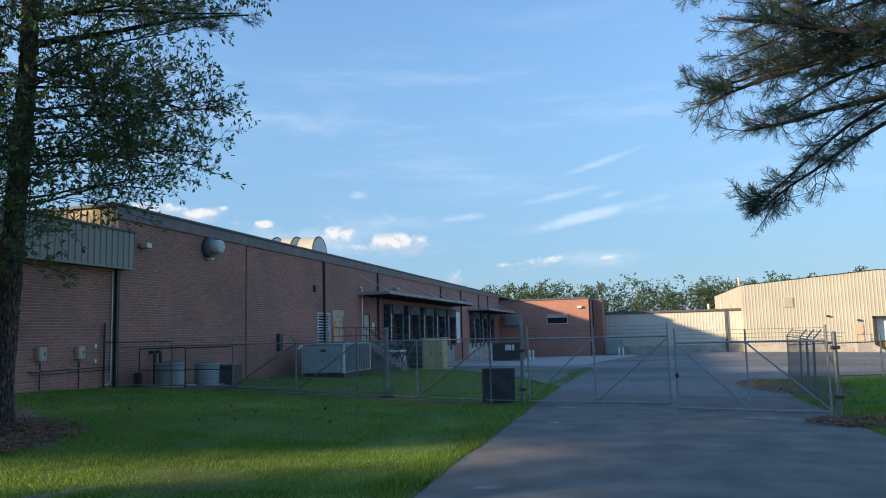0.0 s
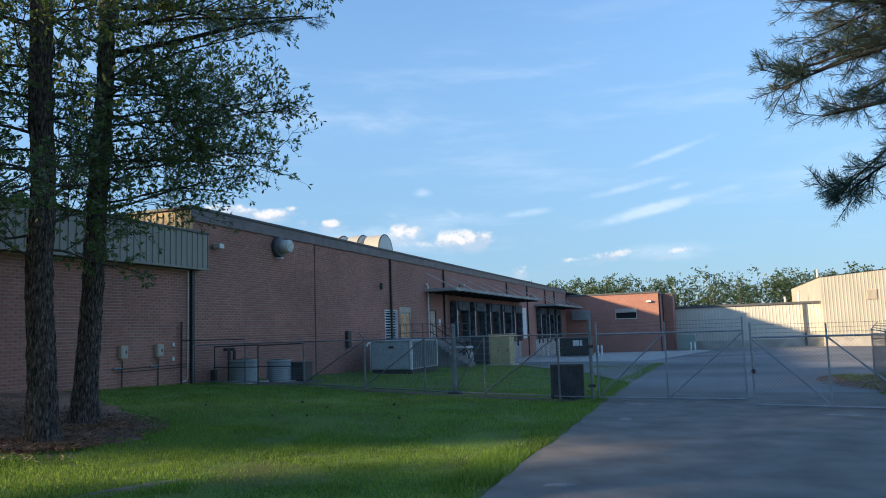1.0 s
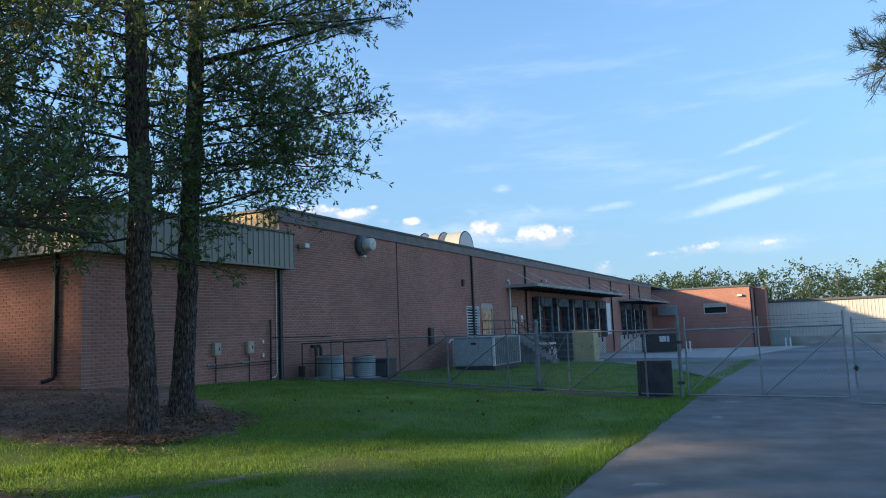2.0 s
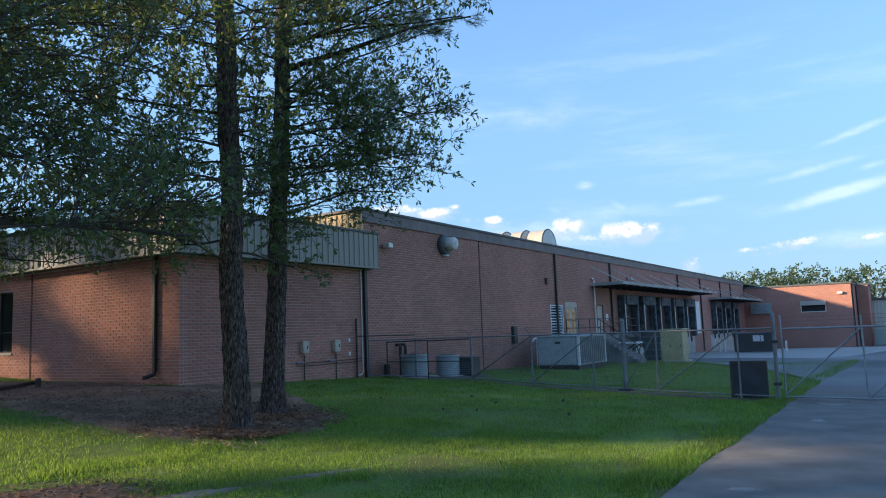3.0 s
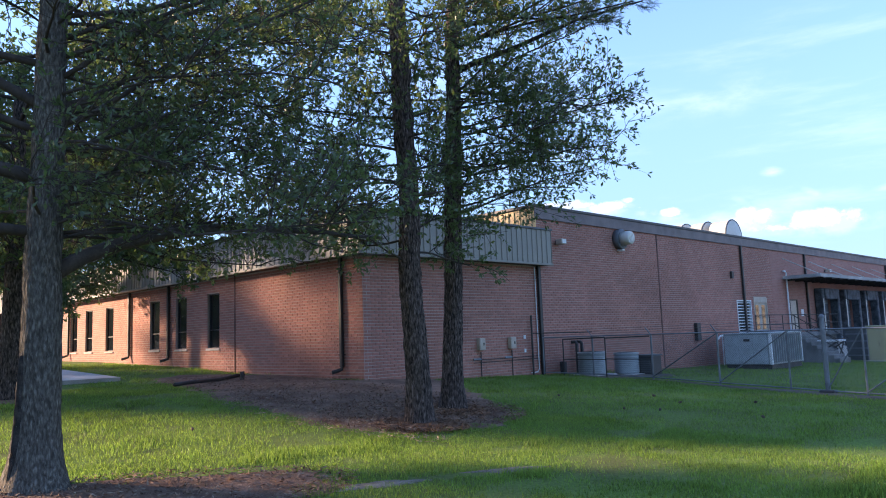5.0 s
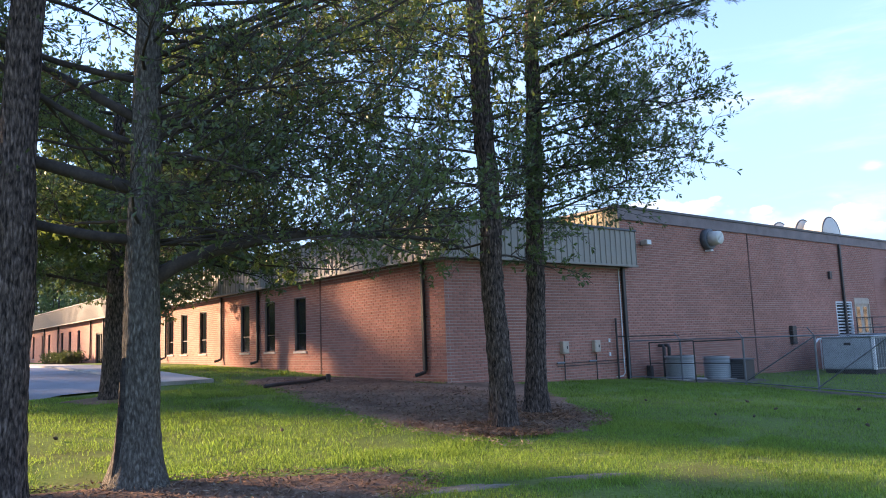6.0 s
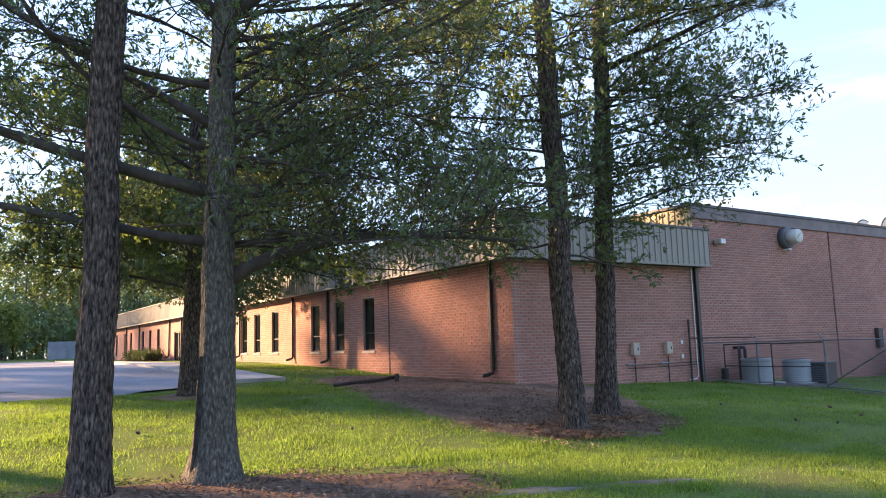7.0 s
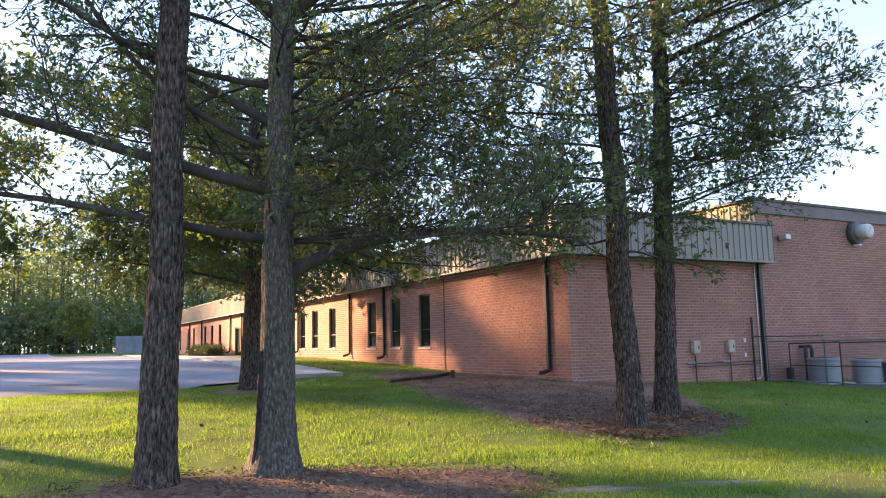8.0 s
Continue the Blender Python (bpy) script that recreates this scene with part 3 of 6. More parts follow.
for a, b in DOCKS:
    loading_dock(a, b)
part("dock_face", boxes((WX + 0.002, WX + 0.06, 53.4, 76.0, -3.0, 0.05), (WX + 0.002, WX + 0.06, 82.8, 98.0, -3.3, 0.05)), M_CONCRETE, plant, "stained concrete dock face")
part("door", boxes((WX + 0.004, WX + 0.09, 76.5, 78.7, 0.28, 3.5), bevel=0.01), M_WHITE, plant, "white roll door panel")


def canopy(y0, y1, z, out, rods):
    """A thin flat canopy hung from the wall by rods."""
    cp = part("canopy", boxes((WX + 0.002, WX + out, y0, y1, z, z + 0.06), (WX + out - 0.06, WX + out, y0, y1, z + 0.06, z + 0.2), (WX + 0.1, WX + out - 0.06, y0, y0 + 0.06, z + 0.06, z + 0.2), (WX + 0.1, WX + out - 0.06, y1 - 0.06, y1, z + 0.06, z + 0.2)), M_CANOPY, plant, "flat grey metal canopy hung on rods")
    for i in range(rods):
        y = y0 + 0.4 + (y1 - y0 - 0.8) * i / (rods - 1)
        part("rod", bar(((WX + 0.01, y, z + 1.35), (WX + out - 0.2, y, z + 0.2)), 0.03, 6), M_PALE, cp)
    for i in range(int((y1 - y0) / 1.5)):
        y = y0 + 0.7 + i * 1.5
        part("joist", boxes((WX + 0.002, WX + out - 0.07, y, y + 0.05, z - 0.1, z)), M_DARK, cp)


canopy(48.6, 76.5, 4.1, 2.35, 7)
canopy(83.0, 101.9, 3.78, 2.5, 5)

# the raised landing with its rail and stair
lz = 0.74
landing = thing("dock_landing", "concrete landing with dark pipe rail along the brick wall", "landing")
part("slab", boxes((WX + 0.07, WX + 1.7, 40.2, 53.2, lz - 0.25, lz), bevel=0.02), M_STAINED, landing)
part("base_wall", boxes((WX + 0.07, WX + 1.5, 40.4, 53.0, -2.0, lz - 0.25)), M_STAINED, landing)
for i in range(8):
    part("step", boxes((WX + 1.7 + 0.29 * i, WX + 1.7 + 0.29 * (i + 1), 45.4, 47.2, -2.0, lz - 0.185 * (i + 1)), bevel=0.02), M_STAINED, landing)
for i in range(8):
    y = 40.3 + 1.82 * i
    part("post", bar(((WX + 1.64, y, lz), (WX + 1.64, y, lz + 1.07)), 0.025, 6), M_RUST, landing)
for z in (0.55, 1.07):
    part("rail", bar(((WX + 1.64, 40.3, lz + z), (WX + 1.64, 53.1, lz + z)), 0.025, 6), M_RUST, landing)
    for y in (45.35, 47.25):
        part("rail", bar(((WX + 1.64, y, lz + z), (WX + 4.0, y, lz + z - 1.5)), 0.025, 6), M_RUST, landing)

# fittings on the walls
fan = thing("exhaust_fan", "round grey wall exhaust fan with a flared hood", "fan")
bm = bmesh.new()
tube(bm, ((WX, 29.8, 5.42), (WX + 0.26, 29.8, 5.42), (WX + 0.28, 29.8, 5.42)), [0.46, 0.46, 0.42], 28)
part("collar", bm, M_TRIM, fan, "dark round collar", True)
bm = bmesh.new()
tube(bm, ((WX + 0.28, 29.8, 5.42), (WX + 0.68, 29.82, 5.44), (WX + 0.72, 29.82, 5.44), (WX + 0.70, 29.82, 5.44)), [0.33, 0.30, 0.28, 0.2], 28)
part("hood", bm, M_PALE, fan, "pale galvanised drum", True)
part("bracket", boxes((WX, WX + 0.3, 29.7, 29.9, 4.88, 4.95), bevel=0.01), M_WHITE, fan)


def flood_light(y, z, x=WX):
    l = thing("wall_light", "small box floodlight on the brick wall", "light", group="wall lights")
    part("mount", boxes((x, x + 0.1, y - 0.06, y + 0.06, z - 0.08, z + 0.08), bevel=0.01), M_TRIM, l)
    bm = boxes((x + 0.1, x + 0.42, y - 0.16, y + 0.16, z - 0.11, z + 0.11), bevel=0.02)
    part("housing", bm, M_BEIGE, l)
    part("lens", boxes((x + 0.42, x + 0.426, y - 0.13, y + 0.13, z - 0.08, z + 0.08)), M_WHITE, l)


for y, z in ((25.1, 5.0), (56.5, 4.9), (81.4, 4.9)):
    flood_light(y, z)
box_l = thing("wall_alarm", "small dark box on the brick wall", "box")
part("body", boxes((WX + 0.002, WX + 0.14, 41.2, 41.45, 3.95, 4.35), bevel=0.02), M_DARK, box_l)
pipe = thing("vent_pipe", "white vertical pipe beside the dock doors", "pipe")
part("riser", bar(((WX + 0.12, 49.1, 0.64), (WX + 0.12, 49.1, 4.5), (WX + 0.12, 48.95, 4.62), (WX + 0.1, 48.7, 4.62)), 0.05, 8), M_WHITE, pipe)
sg = thing("wall_sign", "small white notice on the brick wall", "sign")
part("plate", boxes((WX + 0.002, WX + 0.012, 51.4, 51.85, 1.75, 2.2)), M_WHITE, sg)


def meter_box(y):
    m = thing("utility_box", "beige metal utility box with conduit on the brick wall", "utility box", group="utility boxes")
    bx = part("case", boxes((WX + 0.004, WX + 0.17, y - 0.16, y + 0.16, 0.74, 1.18), bevel=0.015), M_BEIGE, m)
    part("cover", boxes((WX + 0.17, WX + 0.185, y - 0.13, y + 0.13, 0.78, 1.14), bevel=0.006), M_BEIGE, m)
    part("latch", boxes((WX + 0.185, WX + 0.2, y + 0.02, y + 0.06, 0.91, 1.01)), M_DARK, m)
    part("conduit", bar(((WX + 0.06, y, 0.68), (WX + 0.06, y, -0.5)), 0.02, 6), M_RUST, m)
    part("stub", bar(((WX + 0.06, y - 0.4, 0.42), (WX + 0.06, y - 0.02, 0.42)), 0.035, 6), M_STEEL, m)


meter_box(20.15)
meter_box(21.88)
cd = thing("conduit_run", "thin grey conduit along the brick wall", "conduit")
for z in (0.40, 0.30):
    part("pipe", bar(((WX + 0.03, 19.8, z), (WX + 0.03, 23.8, z)), 0.014, 5), M_RUST, cd)
part("pipe", bar(((WX + 0.05, 23.5, 3.9), (WX + 0.05, 23.5, -0.1), (WX + 0.05, 23.4, -0.22), (WX + 0.05, 23.0, -0.24)), 0.022, 6), M_WHITE, cd)
for z in (0.63, 1.15):
    ot = thing("outlet_box", "small white outlet on the brick wall", "outlet")
    part("cover", boxes((WX + 0.004, WX + 0.05, 22.66, 22.76, z - 0.07, z + 0.07), bevel=0.008), M_WHITE, ot)
st = thing("wall_cabinet", "narrow dark cabinet on the brick wall", "cabinet")
part("case", boxes((WX + 0.004, WX + 0.2, 36.5, 36.9, 0.6, 1.5), bevel=0.02), M_DARK, st)
sp = thing("standpipe", "white standpipe with two taps beside the brick wall", "standpipe")
part("riser", bar(((WX + 0.5, 38.6, -0.9), (WX + 0.5, 38.6, 0.75)), 0.035, 8), M_WHITE, sp)
part("tee", bar(((WX + 0.5, 38.1, 0.62), (WX + 0.5, 38.35, 0.78), (WX + 0.5, 38.9, 0.78), (WX + 0.5, 39.1, 0.62)), 0.05, 8), M_WHITE, sp)
for y in (25.8, 26.15):
    dp = thing("pipe_stub", "dark lagged pipes rising beside the brick wall", "pipe")
    part("pipe", bar(((WX + 0.25, y, -0.5), (WX + 0.25, y, 0.78), (WX + 0.2, y, 0.86), (WX + 0.004, y, 0.86)), 0.07, 8), M_DARK, dp)
gs = thing("wall_hydrant", "low dark pipe stub at the foot of the brick wall", "pipe")
part("pipe", boxes((WX + 0.004, WX + 0.25, 24.9, 25.05, -0.4, 0.1), bevel=0.02), M_RUST, gs)

# big cowls on the roof
for k, (y, x, r, ln) in enumerate(((49.4, -21.9, 1.22, 1.25), (49.4, -23.6, 1.3, 0.95), (49.4, -25.2, 1.36, 0.8))):
    v = thing("roof_cowl", "rounded cream metal cowl on the warehouse roof", "vent", group="roof cowls")
    bm = bmesh.new()
    prof = [(-r, 6.25), (-r, 7.15)] + [(r * math.cos(a), 7.2 + r * math.sin(a)) for a in (math.pi * (1 - q / 14) for q in range(15))] + [(r, 7.15), (r, 6.25)]
    ends = []
    for u in (-ln, 0.0):
        ends.append([bm.verts.new((x + u, y + p, z)) for p, z in prof])
    n = len(prof)
    for i in range(n):
        bm.faces.new((ends[0][i], ends[0][(i + 1) % n], ends[1][(i + 1) % n], ends[1][i]))
    bm.faces.new(ends[0][::-1])
    part("shell", bm, M_CREAM, v, smooth=False)
    bm = bmesh.new()
    a0 = [bm.verts.new((x + 0.003, y + p, z)) for p, z in prof]
    tip = bm.verts.new((x + 0.3, y, 7.15))
    for i in range(n):
        bm.faces.new((a0[i], a0[(i + 1) % n], tip))
    part("face", bm, M_PALE, v)
    bm = bmesh.new()
    tube(bm, [(x - 0.02, y + p * 1.02, z + 0.01) for p, z in prof[1:-1]], 0.05, 6)
    part("rim", bm, M_TRIM, v, "dark rolled rim")

# ---- the annex and the metal buildings ----
annex = thing("brick_annex", "low brick annex with a hooded window, half in sun", "building")
AY = 103.0
VENT = (-12.0, -9.35, 2.25, 3.5)
part("wall", wall_mesh("y", AY, 0.3, WX + 0.01, -6.4, -3.5, 5.45, [VENT]), M_BRICKWALL, annex)
part("wall", boxes((-6.7, -6.4, AY + 0.3, 111, -3.5, 5.45)), M_BRICKWALL, annex)
part("wall", boxes((-6.4, -4.95, 111, 111.3, -3.5, 5.45)), M_BRICKWALL, annex)
part("wall", boxes((-5.25, -4.95, 111.3, 117.9, -3.5, 5.45)), M_BRICKWALL, annex)
part("roof", boxes((WX + 0.01, -6.45, AY + 0.02, 117.9, 5.3, 5.4)), M_ROOF, annex)
part("coping", boxes((WX + 0.1, -6.28, AY - 0.12, AY + 0.3, 5.45, 5.67), (-6.75, -6.28, AY + 0.3, 111.2, 5.45, 5.67), (-6.28, -4.83, 110.9, 111.2, 5.45, 5.67), (-5.3, -4.83, 111.2, 117.9, 5.45, 5.67)), M_TRIM, annex)
for x, y in ((-6.22, 103.25), (-6.22, 110.6)):
    part("downspout", boxes((x - 0.16, x, y - 0.1, y + 0.1, -2.5, 5.3)), M_DARK, annex)
wv = part("window", boxes((VENT[0], VENT[1], AY + 0.1, AY + 0.16, VENT[2], VENT[3])), M_BLACK, annex, "dark window under a pale sloping hood")
bm = bmesh.new()
vs = [bm.verts.new(p) for p in ((VENT[0] - 0.1, AY, 3.55), (VENT[1] + 0.1, AY, 3.55), (VENT[1] + 0.1, AY - 0.5, 3.0), (VENT[0] - 0.1, AY - 0.5, 3.0))]
bmesh.ops.solidify(bm, geom=[bm.faces.new(vs)], thickness=0.04)
part("hood", bm, M_PALE, wv)
part("frame", boxes((VENT[0] - 0.1, VENT[1] + 0.1, AY - 0.06, AY, 2.15, 2.25), (VENT[1], VENT[1] + 0.1, AY - 0.06, AY, 2.25, 3.45), (VENT[0] - 0.1, VENT[0], AY - 0.06, AY, 2.25, 3.45)), M_PALE, wv)
flood = thing("wall_light", "white floodlight on the sunlit brick annex", "light", group="wall lights")
part("housing", boxes((-7.9, -7.3, AY - 0.35, AY - 0.004, 4.25, 4.5), bevel=0.03), M_WHITE, flood)
hb = thing("wall_cabinet", "pale metal cabinet at the end of the docks", "cabinet")
part("case", boxes((-17.9, -15.4, AY - 0.6, AY - 0.004, 2.2, 3.5), bevel=0.03), M_GREYPAINT, hb)


def ribbed(name, x0, x1, y, z0, top, material, parent, pitch=0.45):
    """A sheet-metal wall that looks to -y: a thin skin with trapezoid ribs; top(x) gives its height."""
    verts, faces = [], []
    n = int((x1 - x0) / pitch)
    step = (x1 - x0) / n
    xs = []
    for i in range(n):
        a = x0 + i * step
        xs += [(a, 0.0), (a + step * 0.62, 0.0), (a + step * 0.70, -0.028), (a + step * 0.92, -0.028)]
    xs.append((x1, 0.0))
    for x, d in xs:
        verts += [(x, y + d, z0), (x, y + d, top(x)), (x, y + 0.2, top(x)), (x, y + 0.2, z0)]
    for i in range(len(xs) - 1):
        k = i * 4
        faces += [(k, k + 4, k + 5, k + 1), (k + 1, k + 5, k + 6, k + 2), (k + 2, k + 6, k + 7, k + 3)]
    faces += [(0, 1, 2, 3), (len(verts) - 4, len(verts) - 1, len(verts) - 2, len(verts) - 3)]
    return raw(name, verts, faces, material, parent)


pale = thing("pale_metal_building", "long low pale ribbed metal building", "building")
ribbed("wall", -6.4, 14.8, 118.0, -3.5, lambda x: 3.52, M_PALE, pale)
part("roof", boxes((-6.4, 14.8, 118.2, 150, 3.5, 3.65)), M_ROOF, pale)
part("gutter", boxes((-6.4, 14.8, 117.72, 118.2, 3.52, 3.85), bevel=0.03), M_TRIM, pale)
part("plinth", boxes((-6.4, 14.8, 117.85, 117.98, -3.5, -1.4)), M_CONCRETE, pale)
part("downspout", boxes((12.4, 12.7, 117.7, 117.9, -2.4, 3.5)), M_TRIM, pale)

cream = thing("cream_metal_building", "large cream ribbed metal building with a low gable", "building")
rise = lambda x: 7.12 + (x - 14.8) * 0.0835 if x < 32.7 else 8.61 - (x - 32.7) * 0.0835
CY = 116.0
DOORW = (31.6, 36.4)
ribbed("wall", 14.8, DOORW[0], CY, -1.45, rise, M_CREAM, cream)
ribbed("wall", DOORW[0], DOORW[1], CY, 2.08, rise, M_CREAM, cream)
ribbed("wall", DOORW[1], 50.6, CY, -1.45, rise, M_CREAM, cream)
part("plinth", boxes((14.8, DOORW[0], CY - 0.08, CY + 0.2, -4.2, -1.45), (DOORW[1], 50.6, CY - 0.08, CY + 0.2, -4.2, -1.45)), M_CONCRETE, cream, "bare concrete plinth")
part("side_wall", boxes((14.8, 14.9, CY + 0.2, 118.0, -3.8, 7.2)), M_CREAM, cream)
part("side_wall", boxes((50.5, 50.6, CY + 0.2, 156, -3.8, 7.2)), M_CREAM, cream)
part("side_wall", boxes((14.8, 14.9, 118.0, 156, 3.5, 7.2)), M_CREAM, cream)
for xa, xb in ((14.6, 32.7), (32.7, 50.8)):
    bm = bmesh.new()
    vs = [bm.verts.new(p) for p in ((xa, CY - 0.25, rise(max(xa, 14.8)) + 0.02), (xb, CY - 0.25, rise(min(xb, 50.6)) + 0.02), (xb, 156, rise(min(xb, 50.6)) + 0.02), (xa, 156, rise(max(xa, 14.8)) + 0.02))]
    bmesh.ops.solidify(bm, geom=[bm.faces.new(vs)], thickness=-0.28)
    part("roof", bm, M_TRIM, cream)
part("vent", boxes((20.3, 21.6, CY - 0.12, CY, 3.7, 5.1), bevel=0.03), M_BEIGE, cream, "tan framed wall vent")
for i in range(9):
    part("slat", boxes((20.42, 21.48, CY - 0.15, CY - 0.122, 3.83 + i * 0.135, 3.92 + i * 0.135)), M_CREAM, cream)
dr = part("door", boxes((29.3, 30.35, CY - 0.1, CY - 0.065, -1.4, 1.06), bevel=0.01), M_BEIGE, cream, "tan steel door up a short stair")
part("handle", boxes((30.15, 30.25, CY - 0.14, CY - 0.1, -0.4, -0.1)), M_STEEL, dr)
part("landing", boxes((29.0, 30.9, CY - 1.6, CY - 0.1, -4.2, -1.45)), M_CONCRETE, cream)
for i in range(8):
    part("step", boxes((30.9 + 0.28 * i, 31.18 + 0.28 * i, CY - 1.6, CY - 0.4, -4.2, -1.45 - 0.2 * (i + 1))), M_CONCRETE, cream)
for x in (29.1, 30.8, 32.9):
    part("rail_post", bar(((x, CY - 1.55, -1.45 if x < 31 else -3.0), (x, CY - 1.55, -0.35 if x < 31 else -1.95)), 0.04, 6), M_STEEL, cream)
part("rail", bar(((29.1, CY - 1.55, -0.35), (30.8, CY - 1.55, -0.35), (32.9, CY - 1.55, -1.95)), 0.04, 6), M_STEEL, cream)
rd = part("roll_door", boxes((DOORW[0] + 0.5, DOORW[1], CY + 0.3, CY + 0.36, -4.0, 2.08)), M_WHITE, cream, "white roll door in a dark surround")
part("surround", boxes((DOORW[0], DOORW[0] + 0.3, CY - 0.5, CY + 0.2, -4.0, 2.08), (DOORW[0], DOORW[1], CY - 0.5, CY + 0.2, 1.8, 2.1)), M_DARK, rd)
part("kick_plate", boxes((DOORW[0] + 0.5, DOORW[1], CY + 0.22, CY + 0.29, -2.4, -1.2)), mat("yellow_paint", (0.6, 0.38, 0.04), 0.6, scale=3), rd, "yellow painted kick plate")
for x, z in ((25.9, 2.2), (29.8, 1.5)):
    fl = thing("wall_light", "small dark wall light on the cream metal wall", "light", group="wall lights")
    part("housing", boxes((x - 0.2, x + 0.2, CY - 0.4, CY - 0.065, z, z + 0.22), bevel=0.03), M_DARK, fl)
for x, y, h in ((14.4, 120, 8.4), (12.7, 130, 5.8), (11.4, 138, 5.2)):
    sv = thing("roof_stack", "pale vent pipe on the metal roof", "vent pipe", group="roof stacks")
    part("pipe", bar(((x + 0.6, y, 3.8), (x + 0.6, y, h)), 0.17, 8), M_PALE, sv)

# ---- fences and gates ----
M_WIRE = mat("chain_link_wire", (0.11, 0.12, 0.13), 0.6, 0.3, vary=0.1, bump=0)


def chain_link(a, b, z0a, z0b, height, parent, pitch=0.075, r=0.0028):
    """Two sets of slanting wires between the feet a and b."""
    a, b = Vector((*a, 0)), Vector((*b, 0))
    length = (b - a).length
    u = (b - a) / length
    side = Vector((-u.y, u.x, 0))
    verts, faces = [], []
    n = int((length + height) / pitch)
    for sign in (1, -1):
        for i in range(n):
            s0 = -height + i * pitch if sign > 0 else i * pitch
            lo, hi = 0.0, height
            s_lo, s_hi = s0, s0 + sign * height
            t0, t1 = 0.0, 1.0
            ds = s_hi - s_lo
            ta, tb = (0 - s_lo) / ds, (length - s_lo) / ds
            t0, t1 = max(0.0, min(ta, tb)), min(1.0, max(ta, tb))
            if t1 - t0 < 0.02:
                continue
            ends = []
            for t in (t0, t1):
                s = s_lo + ds * t
                ends.append(a + u * s + Vector((0, 0, z0a + (z0b - z0a) * s / length + height * t)) + side * 0.004 * sign)
            d = (ends[1] - ends[0]).normalized()
            w = d.cross(side).normalized()
            k = len(verts)
            for p in ends:
                verts += [tuple(p + w * r), tuple(p - w * r * 0.5 + side * r * 0.87), tuple(p - w * r * 0.5 - side * r * 0.87)]
            faces += [(k, k + 1, k + 4, k + 3), (k + 1, k + 2, k + 5, k + 4), (k + 2, k, k + 3, k + 5)]
    return tagged(raw("wire_mesh", verts, faces, M_WIRE, parent), kind="stuff")


def barbed(a, b, parent):
    bm = bar((a, b), 0.004, 3)
    a, b = Vector(a), Vector(b)
    n = int((b - a).length / 0.13)
    for i in range(1, n):
        p = a.lerp(b, i / n)
        tube(bm, (p + Vector((0, 0.0, 0.018)), p - Vector((0, 0.0, 0.018))), 0.003, 3)
    return part("barbed_wire", bm, M_WIRE, parent)


def on_ground(x, y, up=0.0):
    return (x, y, ground_z(x, y) + up)


fence = thing("chain_link_fence", "grey chain-link fence with barbed wire arms", "fence")
run = [(-18.6, 23.7), (-16.85, 24.55), (-14.35, 24.6), (-11.5, 23.87), (-9.0, 23.2), (-7.85, 22.85), (-6.75, 22.55), (-4.3, 21.9), (-3.32, 21.65)]
TOP = 1.09


for i, (x, y) in enumerate(run):
    z = ground_z(x, y)
    r, up = (0.07, 0.35) if i == 5 else (0.045, 0.38) if i == 8 else (0.035, 0.02)
    if i in (4, 6, 7):
        r = 0.028
    post = part("post", bar(((x, y, z - 0.1), (x, y, TOP + up)), r, 10), M_STEEL, fence)
    if i in (5, 8):
        bm = bmesh.new()
        bmesh.ops.create_uvsphere(bm, u_segments=10, v_segments=6, radius=r * 1.15, matrix=Matrix.Translation((x, y, TOP + up)))
        part("cap", bm, M_STEEL, post)
    if i in (1, 2, 3):
        part("arm", bar(((x, y, TOP), (x - 0.12, y - 0.16, TOP + 0.26)), 0.018, 6), M_STEEL, post)
part("foot_block", boxes((-8.05, -7.65, 22.65, 23.05, -0.86, -0.62), bevel=0.03), M_RUST, fence)
for (xa, ya), (xb, yb) in zip(run, run[1:]):
    part("top_rail", bar(((xa, ya, TOP), (xb, yb, TOP)), 0.022, 8), M_STEEL, fence)
    za, zb = ground_z(xa, ya) + 0.1, ground_z(xb, yb) + 0.1
    part("bottom_rail", bar(((xa, ya, za), (xb, yb, zb)), 0.02, 8), M_STEEL, fence)
    chain_link((xa, ya), (xb, yb), za, zb, TOP - max(za, zb), fence)
for i, j in ((2, 3), (3, 4), (5, 6), (6, 7)):
    (xa, ya), (xb, yb) = run[i], run[j]
    part("brace", bar(((xa, ya - 0.03, ground_z(xa, ya) + 0.12), (xb, yb - 0.03, TOP - 0.03)), 0.02, 6), M_STEEL, fence)
for k in range(3):
    d, h = 0.04 * (k + 1), 0.09 * (k + 1)
    for (xa, ya), (xb, yb) in zip(run[:4], run[1:5]):
        barbed((xa - d, ya - d * 1.3, TOP + h), (xb - d, yb - d * 1.3, TOP + h), fence)
part("wall_post", bar(((WX + 0.12, 23.05, -0.5), (WX + 0.12, 23.05, 1.98)), 0.04, 8), M_RUST, fence)
part("top_rail", bar(((WX + 0.12, 23.05, 1.28), (-16.85, 24.55, TOP + 0.16)), 0.02, 6), M_RUST, fence)

# the low pen round the cooling units
pen = thing("pipe_pen", "low dark pipe frame round the cooling units", "frame")
pts = [(-18.1, 24.35), (-16.15, 24.35), (-14.35, 24.5)]
for x, y in pts[:2]:
    part("post", bar((on_ground(x, y, -0.1), (x, y, 1.02)), 0.025, 8), M_RUST, pen)
for (xa, ya), (xb, yb) in zip(pts, pts[1:]):
    part("rail", bar(((xa, ya, 1.0), (xb, yb, 1.03)), 0.024, 8), M_RUST, pen)
    part("rail", bar(((xa, ya, 0.22), (xb, yb, 0.2)), 0.018, 8), M_RUST, pen)

